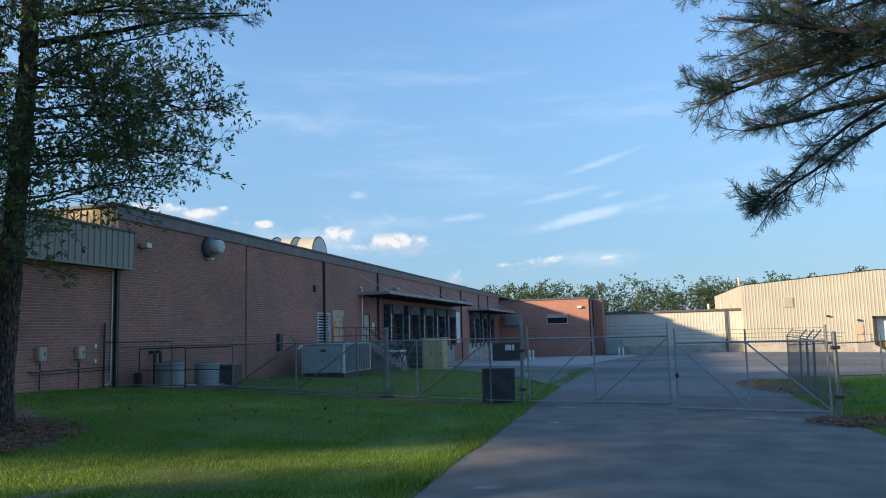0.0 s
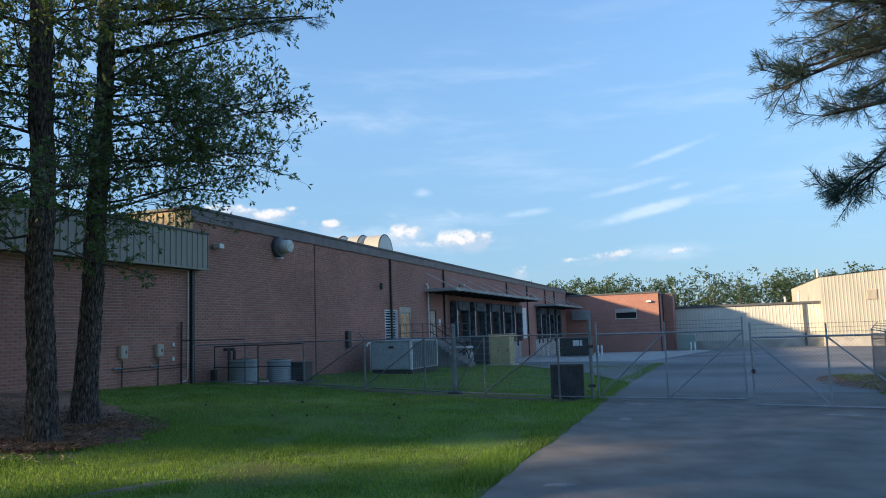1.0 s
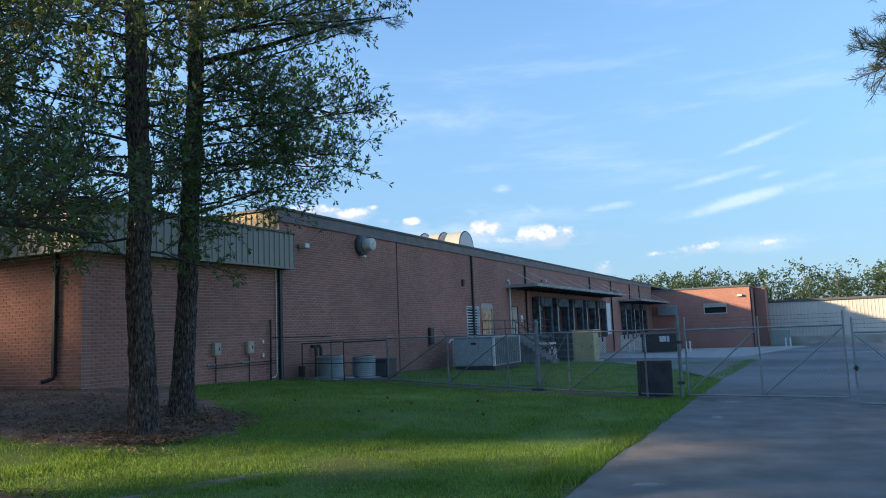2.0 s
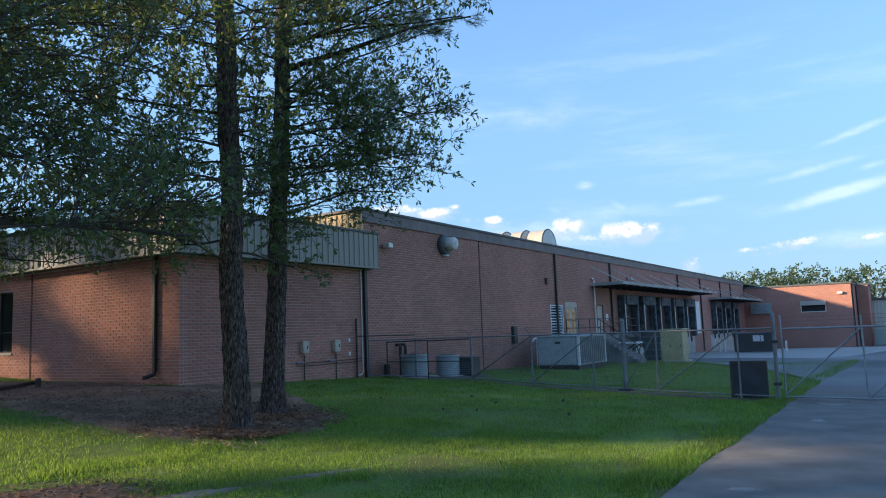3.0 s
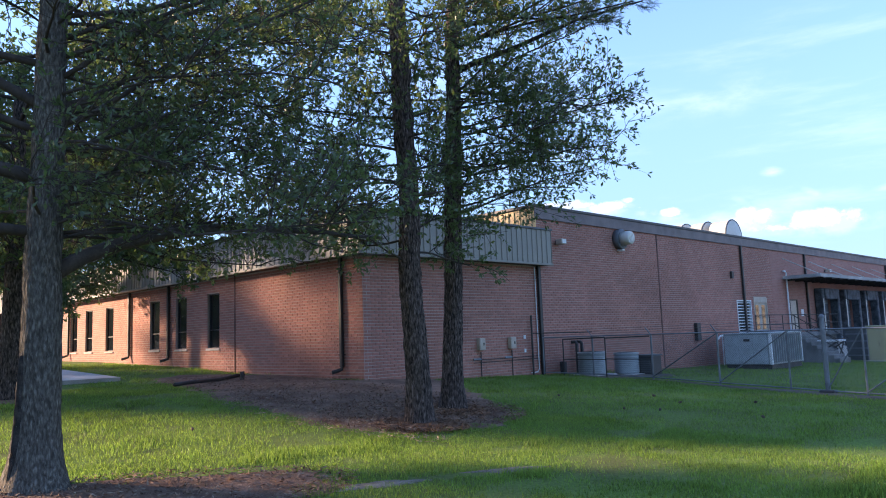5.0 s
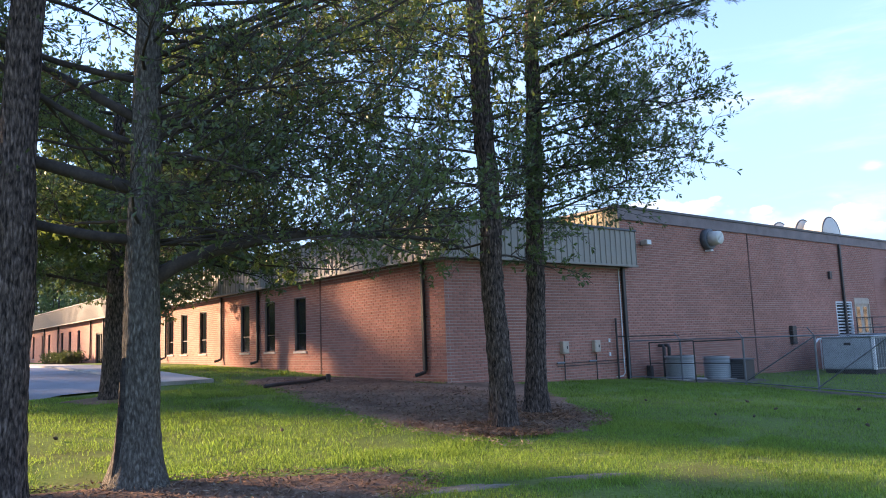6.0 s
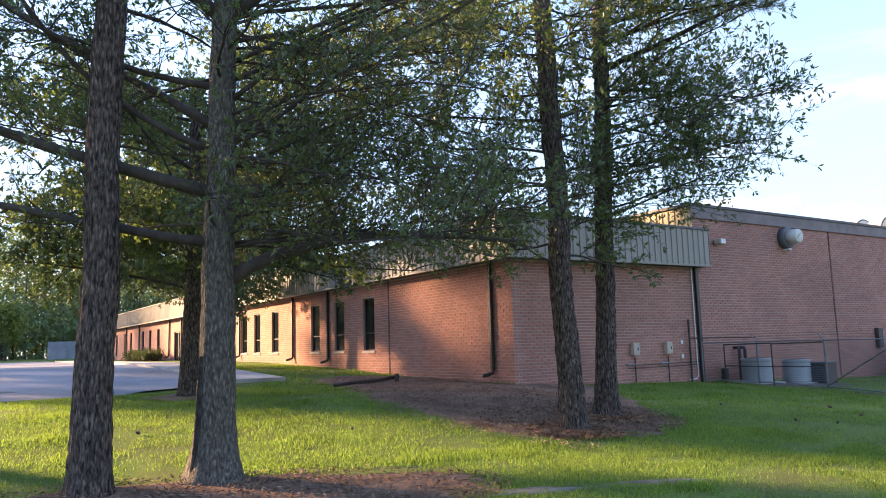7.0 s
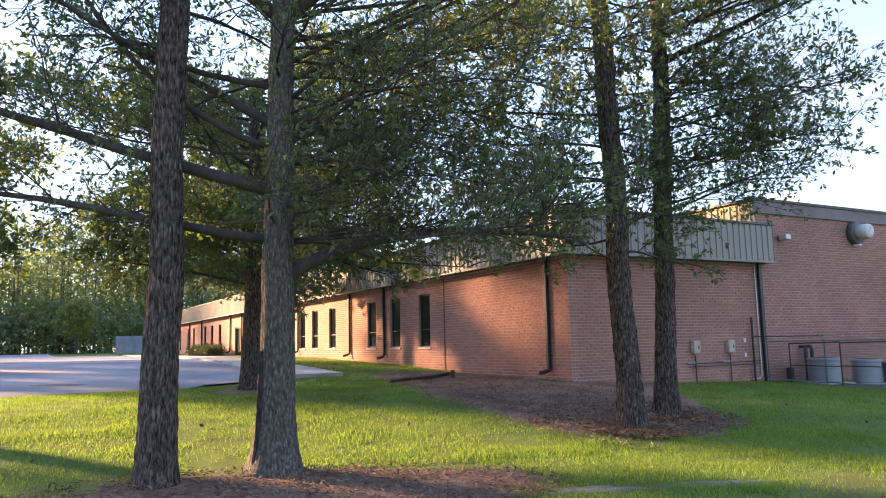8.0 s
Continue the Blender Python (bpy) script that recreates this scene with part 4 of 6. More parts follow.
# the double gate
def gate_leaf(a, b, z0, z1, mids, braces, label, mesh_pitch):
    g = thing("chain_link_gate", label, "gate", group="gate leaves")
    va, vb = Vector((*a, 0)), Vector((*b, 0))
    at = lambda s, z: tuple(va.lerp(vb, s) + Vector((0, 0, z)))
    for s in (0, 1):
        part("upright", bar((at(s, z0), at(s, z1 + 0.36)), 0.026, 8), M_GALV, g)
    for s in mids:
        part("upright", bar((at(s, z0), at(s, z1 + (0.3 if s in mids[:1] else 0))), 0.022, 8), M_GALV, g)
    for z in (z0, z1):
        part("rail", bar((at(0, z), at(1, z)), 0.024, 8), M_GALV, g)
    for s0, q0, s1, q1 in braces:
        part("brace", bar((at(s0, q0), at(s1, q1)), 0.02, 8), M_GALV, g)
    chain_link(a, b, z0, z0, z1 - z0, g, mesh_pitch)
    for k in range(3):
        barbed(at(0, z1 + 0.1 + 0.1 * k), at(1, z1 + 0.1 + 0.1 * k), g)
    return g


gate_leaf((-3.16, 21.82), (0.74, 21.2), -0.72, 1.06, (0.49,), ((0.0, -0.69, 0.48, 1.02), (0.5, -0.69, 1.0, 1.02)), "closed chain-link gate leaf with bright tube braces", 0.085)
gate_leaf((0.86, 19.85), (4.16, 18.95), -0.72, 0.895, (0.49,), ((0.0, 0.88, 0.49, -0.69), (0.49, 0.88, 1.0, -0.69)), "chain-link gate leaf standing slightly ajar", 0.085)
latch = thing("gate_latch", "small steel latch on the gate upright", "latch")
part("bolt", boxes((0.84, 0.9, 19.76, 19.85, 0.02, 0.14), bevel=0.01), M_RUST, latch)
part("strap", boxes((0.8, 0.94, 19.82, 19.9, 0.06, 0.1), bevel=0.006), M_STEEL, latch)
for x, y, h, r, m in ((-3.28, 21.45, 1.42, 0.042, M_STEEL), (4.25, 18.62, 1.05, 0.05, M_STEEL)):
    gp = thing("gate_post", "round steel gate post set in the ground", "post", group="gate posts")
    part("shaft", bar((on_ground(x, y, -0.15), (x, y, h)), r, 12), m, gp)
    bm = bmesh.new()
    bmesh.ops.create_uvsphere(bm, u_segments=10, v_segments=6, radius=r * 1.1, matrix=Matrix.Translation((x, y, h)))
    part("cap", bm, m, gp)
    for z in (-0.4, 0.7):
        part("hinge", boxes((x - 0.1, x + 0.1, y - 0.09, y - 0.04, z, z + 0.08), bevel=0.01), M_RUST, gp)

fence = thing("chain_link_fence", "chain-link fence running back beside the yard", "fence")
run = [(4.3, 18.7), (4.6, 22.6), (4.75, 24.2), (4.95, 26.2), (5.6, 32.0)]
for x, y in run[1:]:
    p0 = on_ground(x, y, -0.1)
    ps = part("post", bar((p0, (x + 0.04, y, 0.86)), 0.032, 8), M_STEEL, fence)
    part("arm", bar(((x + 0.04, y, 0.86), (x + 0.26, y, 1.12)), 0.018, 6), M_STEEL, ps)
for (xa, ya), (xb, yb) in zip(run, run[1:]):
    part("top_rail", bar(((xa, ya, 0.84), (xb, yb, 0.84)), 0.02, 6), M_STEEL, fence)
    chain_link((xa, ya), (xb, yb), ground_z(xa, ya) + 0.05, ground_z(xb, yb) + 0.05, 1.62, fence, 0.11, 0.0016)
    for k in range(3):
        barbed((xa + 0.07 * (k + 1), ya, 0.9 + 0.08 * k), (xb + 0.07 * (k + 1), yb, 0.9 + 0.08 * k), fence)
fence = thing("chain_link_fence", "chain-link fence across the far grass verge", "fence")
run = [(5.6, 32.0), (9.6, 34.5), (13.7, 36.8), (17.8, 39.1)]
for x, y in run[1:]:
    part("post", bar((on_ground(x, y, -0.1), (x, y, 0.87)), 0.035, 8), M_STEEL, fence)
for (xa, ya), (xb, yb) in zip(run, run[1:]):
    part("top_rail", bar(((xa, ya, 0.48), (xb, yb, 0.48)), 0.022, 6), M_STEEL, fence)
    chain_link((xa, ya), (xb, yb), ground_z(xa, ya) + 0.05, ground_z(xb, yb) + 0.05, 1.5, fence, 0.085)
cable = thing("hanging_cable", "dark cable hanging from the fence rail", "cable")
part("cord", bar(((7.2, 33.0, 0.5), (7.25, 33.0, 0.02), (7.45, 33.0, -0.28), (7.47, 33.0, -0.55), (7.6, 33.0, -0.67)), 0.02, 5), M_DARK, cable)

board = thing("leaning_board", "dark weathered board leaning on the fence by the gate", "board")
bm = boxes((-4.55, -3.62, 0, 0.06, 0, 1.0), bevel=0.012)
bm.transform(Matrix.Translation((0, 21.95, -0.8)) @ Matrix.Rotation(radians(-4), 4, "X"))
part("sheet", bm, mat("weathered_board", (0.045, 0.05, 0.058), 0.7, vary=0.3, scale=2.5, fine=25), board)
bm = boxes((-4.57, -4.49, -0.03, 0.07, 0, 1.02), (-3.68, -3.60, -0.03, 0.07, 0, 1.02), (-4.49, -3.68, -0.03, 0.07, 0.94, 1.02), bevel=0.008)
bm.transform(Matrix.Translation((0, 21.95, -0.8)) @ Matrix.Rotation(radians(-4), 4, "X"))
part("frame", bm, M_RUST, board)

# ---- things in the yard ----
def condenser(x, y, r, h, label, group="cooling units"):
    """A rounded cooling unit on a pad, with louvred sides and a fan grille."""
    c = thing("cooling_unit", label, "air conditioner", group=group)
    z = ground_z(x, y)
    c.location = (x, y, z)
    bpy.context.view_layer.update()

    def ring(r0, r1, za, zb):
        bm = bmesh.new()
        bmesh.ops.create_cone(bm, cap_ends=True, segments=32, radius1=r0, radius2=r0, depth=zb - za, matrix=Matrix.Translation((0, 0, (za + zb) / 2)))
        return bm

    def kid(name, bm, m):
        ob = part(name, bm, m)
        ob.parent = c
        return ob

    kid("pad", boxes((-r - 0.12, r + 0.12, -r - 0.12, r + 0.12, -0.12, 0.06), bevel=0.01), M_CONCRETE)
    kid("body", ring(r * 0.93, 0, 0.06, h - 0.04), M_GREYPAINT)
    n = int((h - 0.2) / 0.075)
    for i in range(n):
        kid("slat", ring(r, 0, 0.12 + i * 0.075, 0.165 + i * 0.075), M_UNIT)
    kid("top", ring(r * 1.02, 0, h - 0.06, h), M_UNIT)
    bm = bmesh.new()
    for k in range(5):
        q = r * (0.2 + 0.15 * k)
        tube(bm, [(q * math.cos(a), q * math.sin(a), h + 0.015) for a in (2 * math.pi * j / 20 for j in range(21))], 0.006, 4, False)
    kid("grille", bm, M_DARK)
    return c


condenser(-17.35, 25.2, 0.56, 0.92, "grey louvred cooling unit beside the brick wall")
condenser(-16.85, 26.9, 0.5, 0.9, "grey louvred cooling unit beside the brick wall")
low = thing("cooling_unit", "low dark cooling unit on the ground", "air conditioner", group="cooling units")
part("body", boxes((-16.75, -15.9, 27.2, 28.0, -0.55, 0.2), bevel=0.03), M_DARK, low)
part("lid", boxes((-16.79, -15.86, 27.16, 28.04, 0.2, 0.25), bevel=0.01), M_TRIM, low)
for i in range(7):
    part("slat", boxes((-16.7, -15.95, 27.17, 27.195, -0.45 + i * 0.08, -0.41 + i * 0.08)), M_TRIM, low)

unit = thing("packaged_unit", "large pale grey packaged cooling unit standing on the grass", "cooling unit")
ux0, ux1, uy0, uy1 = -16.95, -14.65, 36.0, 39.8
uz0, uz1 = -0.70, 0.86
part("body", boxes((ux0, ux1, uy0, uy1, uz0 + 0.1, uz1), bevel=0.015), M_GREYPAINT, unit)
part("skid", boxes((ux0 + 0.05, ux1 - 0.05, uy0 + 0.05, uy1 - 0.05, uz0 - 0.15, uz0 + 0.1)), M_RUST, unit)
for i in range(3):
    xa = ux0 + 0.03 + i * 0.7
    part("panel", boxes((xa, xa + 0.68, uy0 - 0.02, uy0, uz0 + 0.14, uz1 - 0.05), bevel=0.006), M_UNIT, unit)
part("corner_trim", boxes((ux1 - 0.1, ux1 + 0.02, uy0 - 0.03, uy0 + 0.08, uz0 + 0.1, uz1)), M_WHITE, unit, "white corner strip")
part("corner_trim", boxes((ux1 - 0.06, ux1 + 0.02, uy1 - 0.06, uy1 + 0.02, uz0 + 0.1, uz1)), M_WHITE, unit, "white corner strip")
part("lid", boxes((ux0 - 0.04, ux1 + 0.05, uy0 - 0.04, uy1 + 0.04, uz1, uz1 + 0.05), bevel=0.01), M_UNIT, unit)
part("badge", boxes((-15.95, -15.65, uy0 - 0.03, uy0 - 0.02, 0.5, 0.62)), M_DARK, unit)
part("coil", boxes((ux1, ux1 + 0.01, uy0 + 0.1, uy1 - 0.08, uz0 + 0.18, uz1 - 0.06)), M_TRIM, unit, "dark finned coil")
for i in range(13):
    ya = uy0 + 0.18 + i * 0.275
    part("fin", boxes((ux1 + 0.01, ux1 + 0.05, ya, ya + 0.05, uz0 + 0.2, uz1 - 0.08)), M_GREYPAINT, unit)

cab = thing("switch_cabinet", "khaki metal switchgear cabinet on a pad", "cabinet")
cx0, cx1, cy0, cy1, cz = -14.35, -12.95, 49.4, 50.8, -1.05
part("body", boxes((cx0, cx1, cy0, cy1, cz, 0.93), bevel=0.02), M_YELLOWBOX, cab)
part("roof", boxes((cx0 - 0.06, cx1 + 0.06, cy0 - 0.06, cy1 + 0.06, 0.93, 1.0), bevel=0.01), M_YELLOWBOX, cab)
part("pad", boxes((cx0 - 0.2, cx1 + 0.2, cy0 - 0.2, cy1 + 0.2, cz - 0.2, cz)), M_CONCRETE, cab)
for u, v in ((cx0 + 0.05, (cx0 + cx1) / 2 - 0.02), ((cx0 + cx1) / 2 + 0.02, cx1 - 0.05)):
    d = part("door", boxes((u, v, cy0 - 0.02, cy0, cz + 0.1, 0.88), bevel=0.006), M_YELLOWBOX, cab)
    part("handle", boxes((v - 0.1, v - 0.06, cy0 - 0.05, cy0 - 0.02, -0.2, 0.0)), M_DARK, d)
cab = thing("switch_cabinet", "slatted grey cabinet beside the khaki switchgear", "cabinet")
part("body", boxes((-16.4, -15.2, 52.2, 53.4, -1.3, 0.85), bevel=0.02), M_TRIM, cab)
for i in range(4):
    part("shelf", boxes((-16.42, -15.18, 52.1, 52.2, -0.9 + i * 0.45, -0.82 + i * 0.45)), M_STEEL, cab)
part("lid", boxes((-16.6, -15.0, 52.0, 53.6, 0.85, 0.92)), M_STEEL, cab)

lift = thing("scissor_lift", "small scissor lift with crossed dark braces", "lift")
part("deck", boxes((-17.4, -15.6, 48.2, 49.6, 0.12, 0.22), bevel=0.01), M_WHITE, lift)
part("base", boxes((-17.4, -15.6, 48.2, 49.6, -1.05, -0.95)), M_RUST, lift)
for x in (-17.3, -15.7):
    part("brace", bar(((x, 48.25, -0.95), (x, 49.55, 0.12)), 0.04, 6), M_DARK, lift)
    part("brace", bar(((x, 49.55, -0.95), (x, 48.25, 0.12)), 0.04, 6), M_DARK, lift)
for y in (48.25, 49.55):
    part("brace", bar(((-17.3, y, -0.95), (-15.7, y, 0.12)), 0.04, 6), M_DARK, lift)
    part("brace", bar(((-15.7, y, -0.95), (-17.3, y, 0.12)), 0.04, 6), M_DARK, lift)

skip = thing("dumpster", "dark steel dumpster with a white notice", "dumpster")
dx0, dx1, dy0 = -14.85, -11.4, 75.0
part("body", boxes((dx0, dx1, dy0, dy0 + 2.0, -1.55, 0.15), bevel=0.03), M_DARK, skip)
part("lid", boxes((dx0 - 0.05, dx1 + 0.05, dy0 - 0.05, dy0 + 2.05, 0.15, 0.25), bevel=0.02), M_TRIM, skip)
part("notice", boxes((-13.2, -12.2, dy0 - 0.012, dy0 - 0.002, -0.58, -0.02)), M_WHITE, skip, "white notice plate")
for i in range(5):
    part("rib", boxes((dx0 + 0.3 + i * 0.68, dx0 + 0.36 + i * 0.68, dy0 - 0.05, dy0 - 0.013, -1.5, 0.1)), M_DARK, skip)
part("post", boxes((-14.6, -14.45, dy0 - 0.2, dy0 - 0.06, -1.6, 0.2)), M_WHITE, skip)

for x, y in ((-10.75, 75.5), (-10.4, 75.6), (-2.6, 100), (-2.1, 100.2), (-17.0, 79.0), (-16.9, 81.0)):
    bo = thing("bollard", "white painted steel bollard in the yard", "bollard", group="bollards")
    z = ground_z(x, y)
    part("pipe", bar(((x, y, z - 0.1), (x, y, z + 1.05), (x, y, z + 1.12)), [0.09, 0.09, 0.04], 10), M_WHITE, bo)
tr = thing("transformer", "pale green pad-mounted transformer by the metal wall", "transformer")
M_PALEGREEN = mat("pale_green_enamel", (0.32, 0.40, 0.36), 0.5, vary=0.08, bump=0.05)
part("tank", boxes((-4.7, -2.2, 110.5, 112.5, -2.4, -0.28), bevel=0.05), M_PALEGREEN, tr)
part("door", boxes((-4.5, -2.4, 110.44, 110.5, -2.2, -0.45), bevel=0.02), M_PALEGREEN, tr)
part("pad", boxes((-5.1, -1.8, 110.1, 112.9, -2.8, -2.4)), M_CONCRETE, tr)

# ---- trees ----
def leaf_stuff(name, front, back_light, vary=0.35, gloss=0.035):
    """Foliage: light falls on it and shines through it."""
    m = bpy.data.materials.new(name)
    m.use_nodes = True
    n, l = m.node_tree.nodes, m.node_tree.links
    n.remove(n["Principled BSDF"])
    geo, co, no = n.new("ShaderNodeNewGeometry"), n.new("ShaderNodeTexCoord"), n.new("ShaderNodeTexNoise")
    no.inputs["Scale"].default_value = 0.9
    l.new(co.outputs["Object"], no.inputs["Vector"])
    add = n.new("ShaderNodeMath")
    l.new(geo.outputs["Random Per Island"], add.inputs[0])
    l.new(no.outputs["Fac"], add.inputs[1])
    r = n.new("ShaderNodeMapRange")
    r.inputs["From Min"].default_value, r.inputs["From Max"].default_value = 0.3, 1.6
    r.inputs["To Min"].default_value, r.inputs["To Max"].default_value = 1 - vary, 1 + vary
    l.new(add.outputs[0], r.inputs["Value"])
    outs = []
    for kind, color in (("ShaderNodeBsdfDiffuse", front), ("ShaderNodeBsdfTranslucent", back_light)):
        mul = n.new("ShaderNodeMix")
        mul.data_type, mul.blend_type = "RGBA", "MULTIPLY"
        mul.inputs["Factor"].default_value = 1.0
        mul.inputs["A"].default_value = (*color, 1)
        l.new(r.outputs["Result"], mul.inputs["B"])
        b = n.new(kind)
        l.new(mul.outputs["Result"], b.inputs["Color"])
        outs.append(b)
    gl = n.new("ShaderNodeBsdfGlossy")
    gl.inputs["Roughness"].default_value = 0.4
    gl.inputs["Color"].default_value = (0.8, 0.8, 0.8, 1)
    m1, m2 = n.new("ShaderNodeMixShader"), n.new("ShaderNodeMixShader")
    m1.inputs[0].default_value, m2.inputs[0].default_value = 0.55, gloss
    l.new(outs[0].outputs[0], m1.inputs[1])
    l.new(outs[1].outputs[0], m1.inputs[2])
    l.new(m1.outputs[0], m2.inputs[1])
    l.new(gl.outputs[0], m2.inputs[2])
    l.new(m2.outputs[0], n["Material Output"].inputs["Surface"])
    return m


M_OAKLEAF = leaf_stuff("oak_leaf", (0.062, 0.10, 0.042), (0.135, 0.19, 0.042), gloss=0.05)
M_NEEDLE = leaf_stuff("pine_needle", (0.055, 0.09, 0.075), (0.06, 0.10, 0.055), gloss=0.05)
M_WOODLEAF = leaf_stuff("woods_foliage", (0.14, 0.195, 0.085), (0.20, 0.27, 0.085))
M_FARLEAF = leaf_stuff("far_foliage", (0.075, 0.115, 0.06), (0.10, 0.15, 0.06))


def bark_material(name, ridge, crack, sx, sz):
    """Long plates of bark with dark furrows between them."""
    m = bpy.data.materials.new(name)
    m.use_nodes = True
    n, l = m.node_tree.nodes, m.node_tree.links
    b = n["Principled BSDF"]
    b.inputs["Roughness"].default_value = 0.95
    b.inputs["Specular IOR Level"].default_value = 0.2
    co, mp = n.new("ShaderNodeTexCoord"), n.new("ShaderNodeMapping")
    mp.inputs["Scale"].default_value = (sx, sx, sz)
    l.new(co.outputs["Object"], mp.inputs["Vector"])
    v, no, wob = n.new("ShaderNodeTexVoronoi"), n.new("ShaderNodeTexNoise"), n.new("ShaderNodeTexNoise")
    wob.inputs["Scale"].default_value, wob.inputs["Detail"].default_value = 0.8, 4
    l.new(mp.outputs[0], wob.inputs["Vector"])
    mix = n.new("ShaderNodeMix")
    mix.data_type, mix.blend_type = "RGBA", "LINEAR_LIGHT"
    mix.inputs["Factor"].default_value = 0.55
    l.new(mp.outputs[0], mix.inputs["A"])
    l.new(wob.outputs["Color"], mix.inputs["B"])
    v.feature = "DISTANCE_TO_EDGE"
    v.inputs["Scale"].default_value, no.inputs["Scale"].default_value = 1.0, 3.0
    no.inputs["Detail"].default_value = 6
    l.new(mix.outputs["Result"], v.inputs["Vector"])
    l.new(mp.outputs[0], no.inputs["Vector"])
    r0 = n.new("ShaderNodeMapRange")
    r0.inputs["From Min"].default_value, r0.inputs["From Max"].default_value = 0.0, 0.30
    r0.inputs["To Min"].default_value = 0.3
    l.new(v.outputs["Distance"], r0.inputs["Value"])
    mp2, run = n.new("ShaderNodeMapping"), n.new("ShaderNodeTexNoise")
    mp2.inputs["Scale"].default_value = (sx * 1.3, sx * 1.3, sz * 1.7)
    run.inputs["Scale"].default_value, run.inputs["Detail"].default_value = 1.0, 5
    l.new(co.outputs["Object"], mp2.inputs["Vector"])
    l.new(mp2.outputs[0], run.inputs["Vector"])
    r1 = n.new("ShaderNodeMapRange")
    r1.inputs["From Min"].default_value, r1.inputs["From Max"].default_value = 0.34, 0.62
    l.new(run.outputs["Fac"], r1.inputs["Value"])
    r = n.new("ShaderNodeMath")
    r.operation = "MULTIPLY"
    l.new(r0.outputs["Result"], r.inputs[0])
    l.new(r1.outputs["Result"], r.inputs[1])
    ramp = n.new("ShaderNodeMix")
    ramp.data_type = "RGBA"
    ramp.inputs["A"].default_value, ramp.inputs["B"].default_value = (*crack, 1), (*ridge, 1)
    l.new(r.outputs[0], ramp.inputs["Factor"])
    g = n.new("ShaderNodeMapRange")
    g.inputs["To Min"].default_value, g.inputs["To Max"].default_value = 0.5, 1.5
    l.new(no.outputs["Fac"], g.inputs["Value"])
    mul = n.new("ShaderNodeMix")
    mul.data_type, mul.blend_type = "RGBA", "MULTIPLY"
    mul.inputs["Factor"].default_value = 1.0
    l.new(ramp.outputs["Result"], mul.inputs["A"])
    l.new(g.outputs["Result"], mul.inputs["B"])
    l.new(mul.outputs["Result"], b.inputs["Base Color"])
    bp = n.new("ShaderNodeBump")
    bp.inputs["Strength"].default_value, bp.inputs["Distance"].default_value = 1.0, 0.03
    sm = n.new("ShaderNodeMath")
    l.new(r.outputs[0], sm.inputs[0])
    l.new(no.outputs["Fac"], sm.inputs[1])
    l.new(sm.outputs[0], bp.inputs["Height"])
    l.new(bp.outputs["Normal"], b.inputs["Normal"])
    return m


M_PLATES = bark_material("furrowed_pine_bark", (0.26, 0.20, 0.168), (0.02, 0.015, 0.013), 21, 4.6)
M_OAKSKIN = bark_material("grey_oak_bark", (0.26, 0.24, 0.20), (0.06, 0.052, 0.043), 22, 6)


def trunk_mesh(base, lean, r0, r1, height, flare, seed, rough, sides=56):
    """A tapered stem with a spreading foot and furrowed skin; returns a bmesh and its middle line."""
    bm, rings, line = bmesh.new(), [], []
    n = int(height / 0.09)
    for j in range(n + 1):
        h = height * j / n
        t = h / height
        c = Vector((base[0] + lean[0] * h + 0.05 * noise.noise((seed, h * 0.5, 0)), base[1] + lean[1] * h + 0.05 * noise.noise((seed + 9, h * 0.5, 0)), base[2] + h - 0.15))
        line.append(c)
        ring = []
        for k in range(sides):
            a = 2 * math.pi * k / sides
            lobes = 1 + 0.35 * flare * math.exp(-h / 0.35) * (0.6 + 0.8 * noise.noise((math.cos(a) * 1.6 + seed, math.sin(a) * 1.6, 2.0)))
            r = (r0 + (r1 - r0) * t + flare * r0 * 0.5 * math.exp(-h / 0.45)) * lobes
            p = Vector((math.cos(a) * 13 * r0 * 1.6, math.sin(a) * 13 * r0 * 1.6, h * 2.6 + seed * 7))
            r += rough * (abs(noise.noise(p)) - 0.25) + 0.4 * rough * noise.noise(p * 2.7)
            ring.append(bm.verts.new((c.x + r * math.cos(a), c.y + r * math.sin(a), c.z)))
        rings.append(ring)
    for a, b in zip(rings, rings[1:]):
        for k in range(sides):
            bm.faces.new((a[k], a[(k + 1) % sides], b[(k + 1) % sides], b[k]))
    bm.faces.new(rings[-1])
    return bm, line


def grow(rng, start, way, length, bend, sag, steps):
    """A wandering line from start; sag below -0.1 is the share of the rise lost at each step."""
    p, d, out = Vector(start), Vector(way).normalized(), [Vector(start)]
    for i in range(steps):
        if sag < -0.1:
            d.z *= 1 + sag
        d = (d + Vector((rng.gauss(0, bend), rng.gauss(0, bend), rng.gauss(0, bend) - max(sag, -0.1) * (sag >= -0.1)))).normalized()
        p = p + d * (length / steps)
        out.append(p.copy())
    return out


def side_way(rng, d, spread, flat):
    """A way that parts from d by about spread radians, mostly level."""
    s = d.cross(Vector((0, 0, 1)))
    s = s.normalized() if s.length > 0.01 else Vector((1, 0, 0))
    u = s.cross(d).normalized()
    a = rng.uniform(-1, 1) * flat + (0 if rng.random() < 0.5 else math.pi)
    return (d * math.cos(spread) + (s * math.cos(a) + u * math.sin(a)) * math.sin(spread)).normalized()


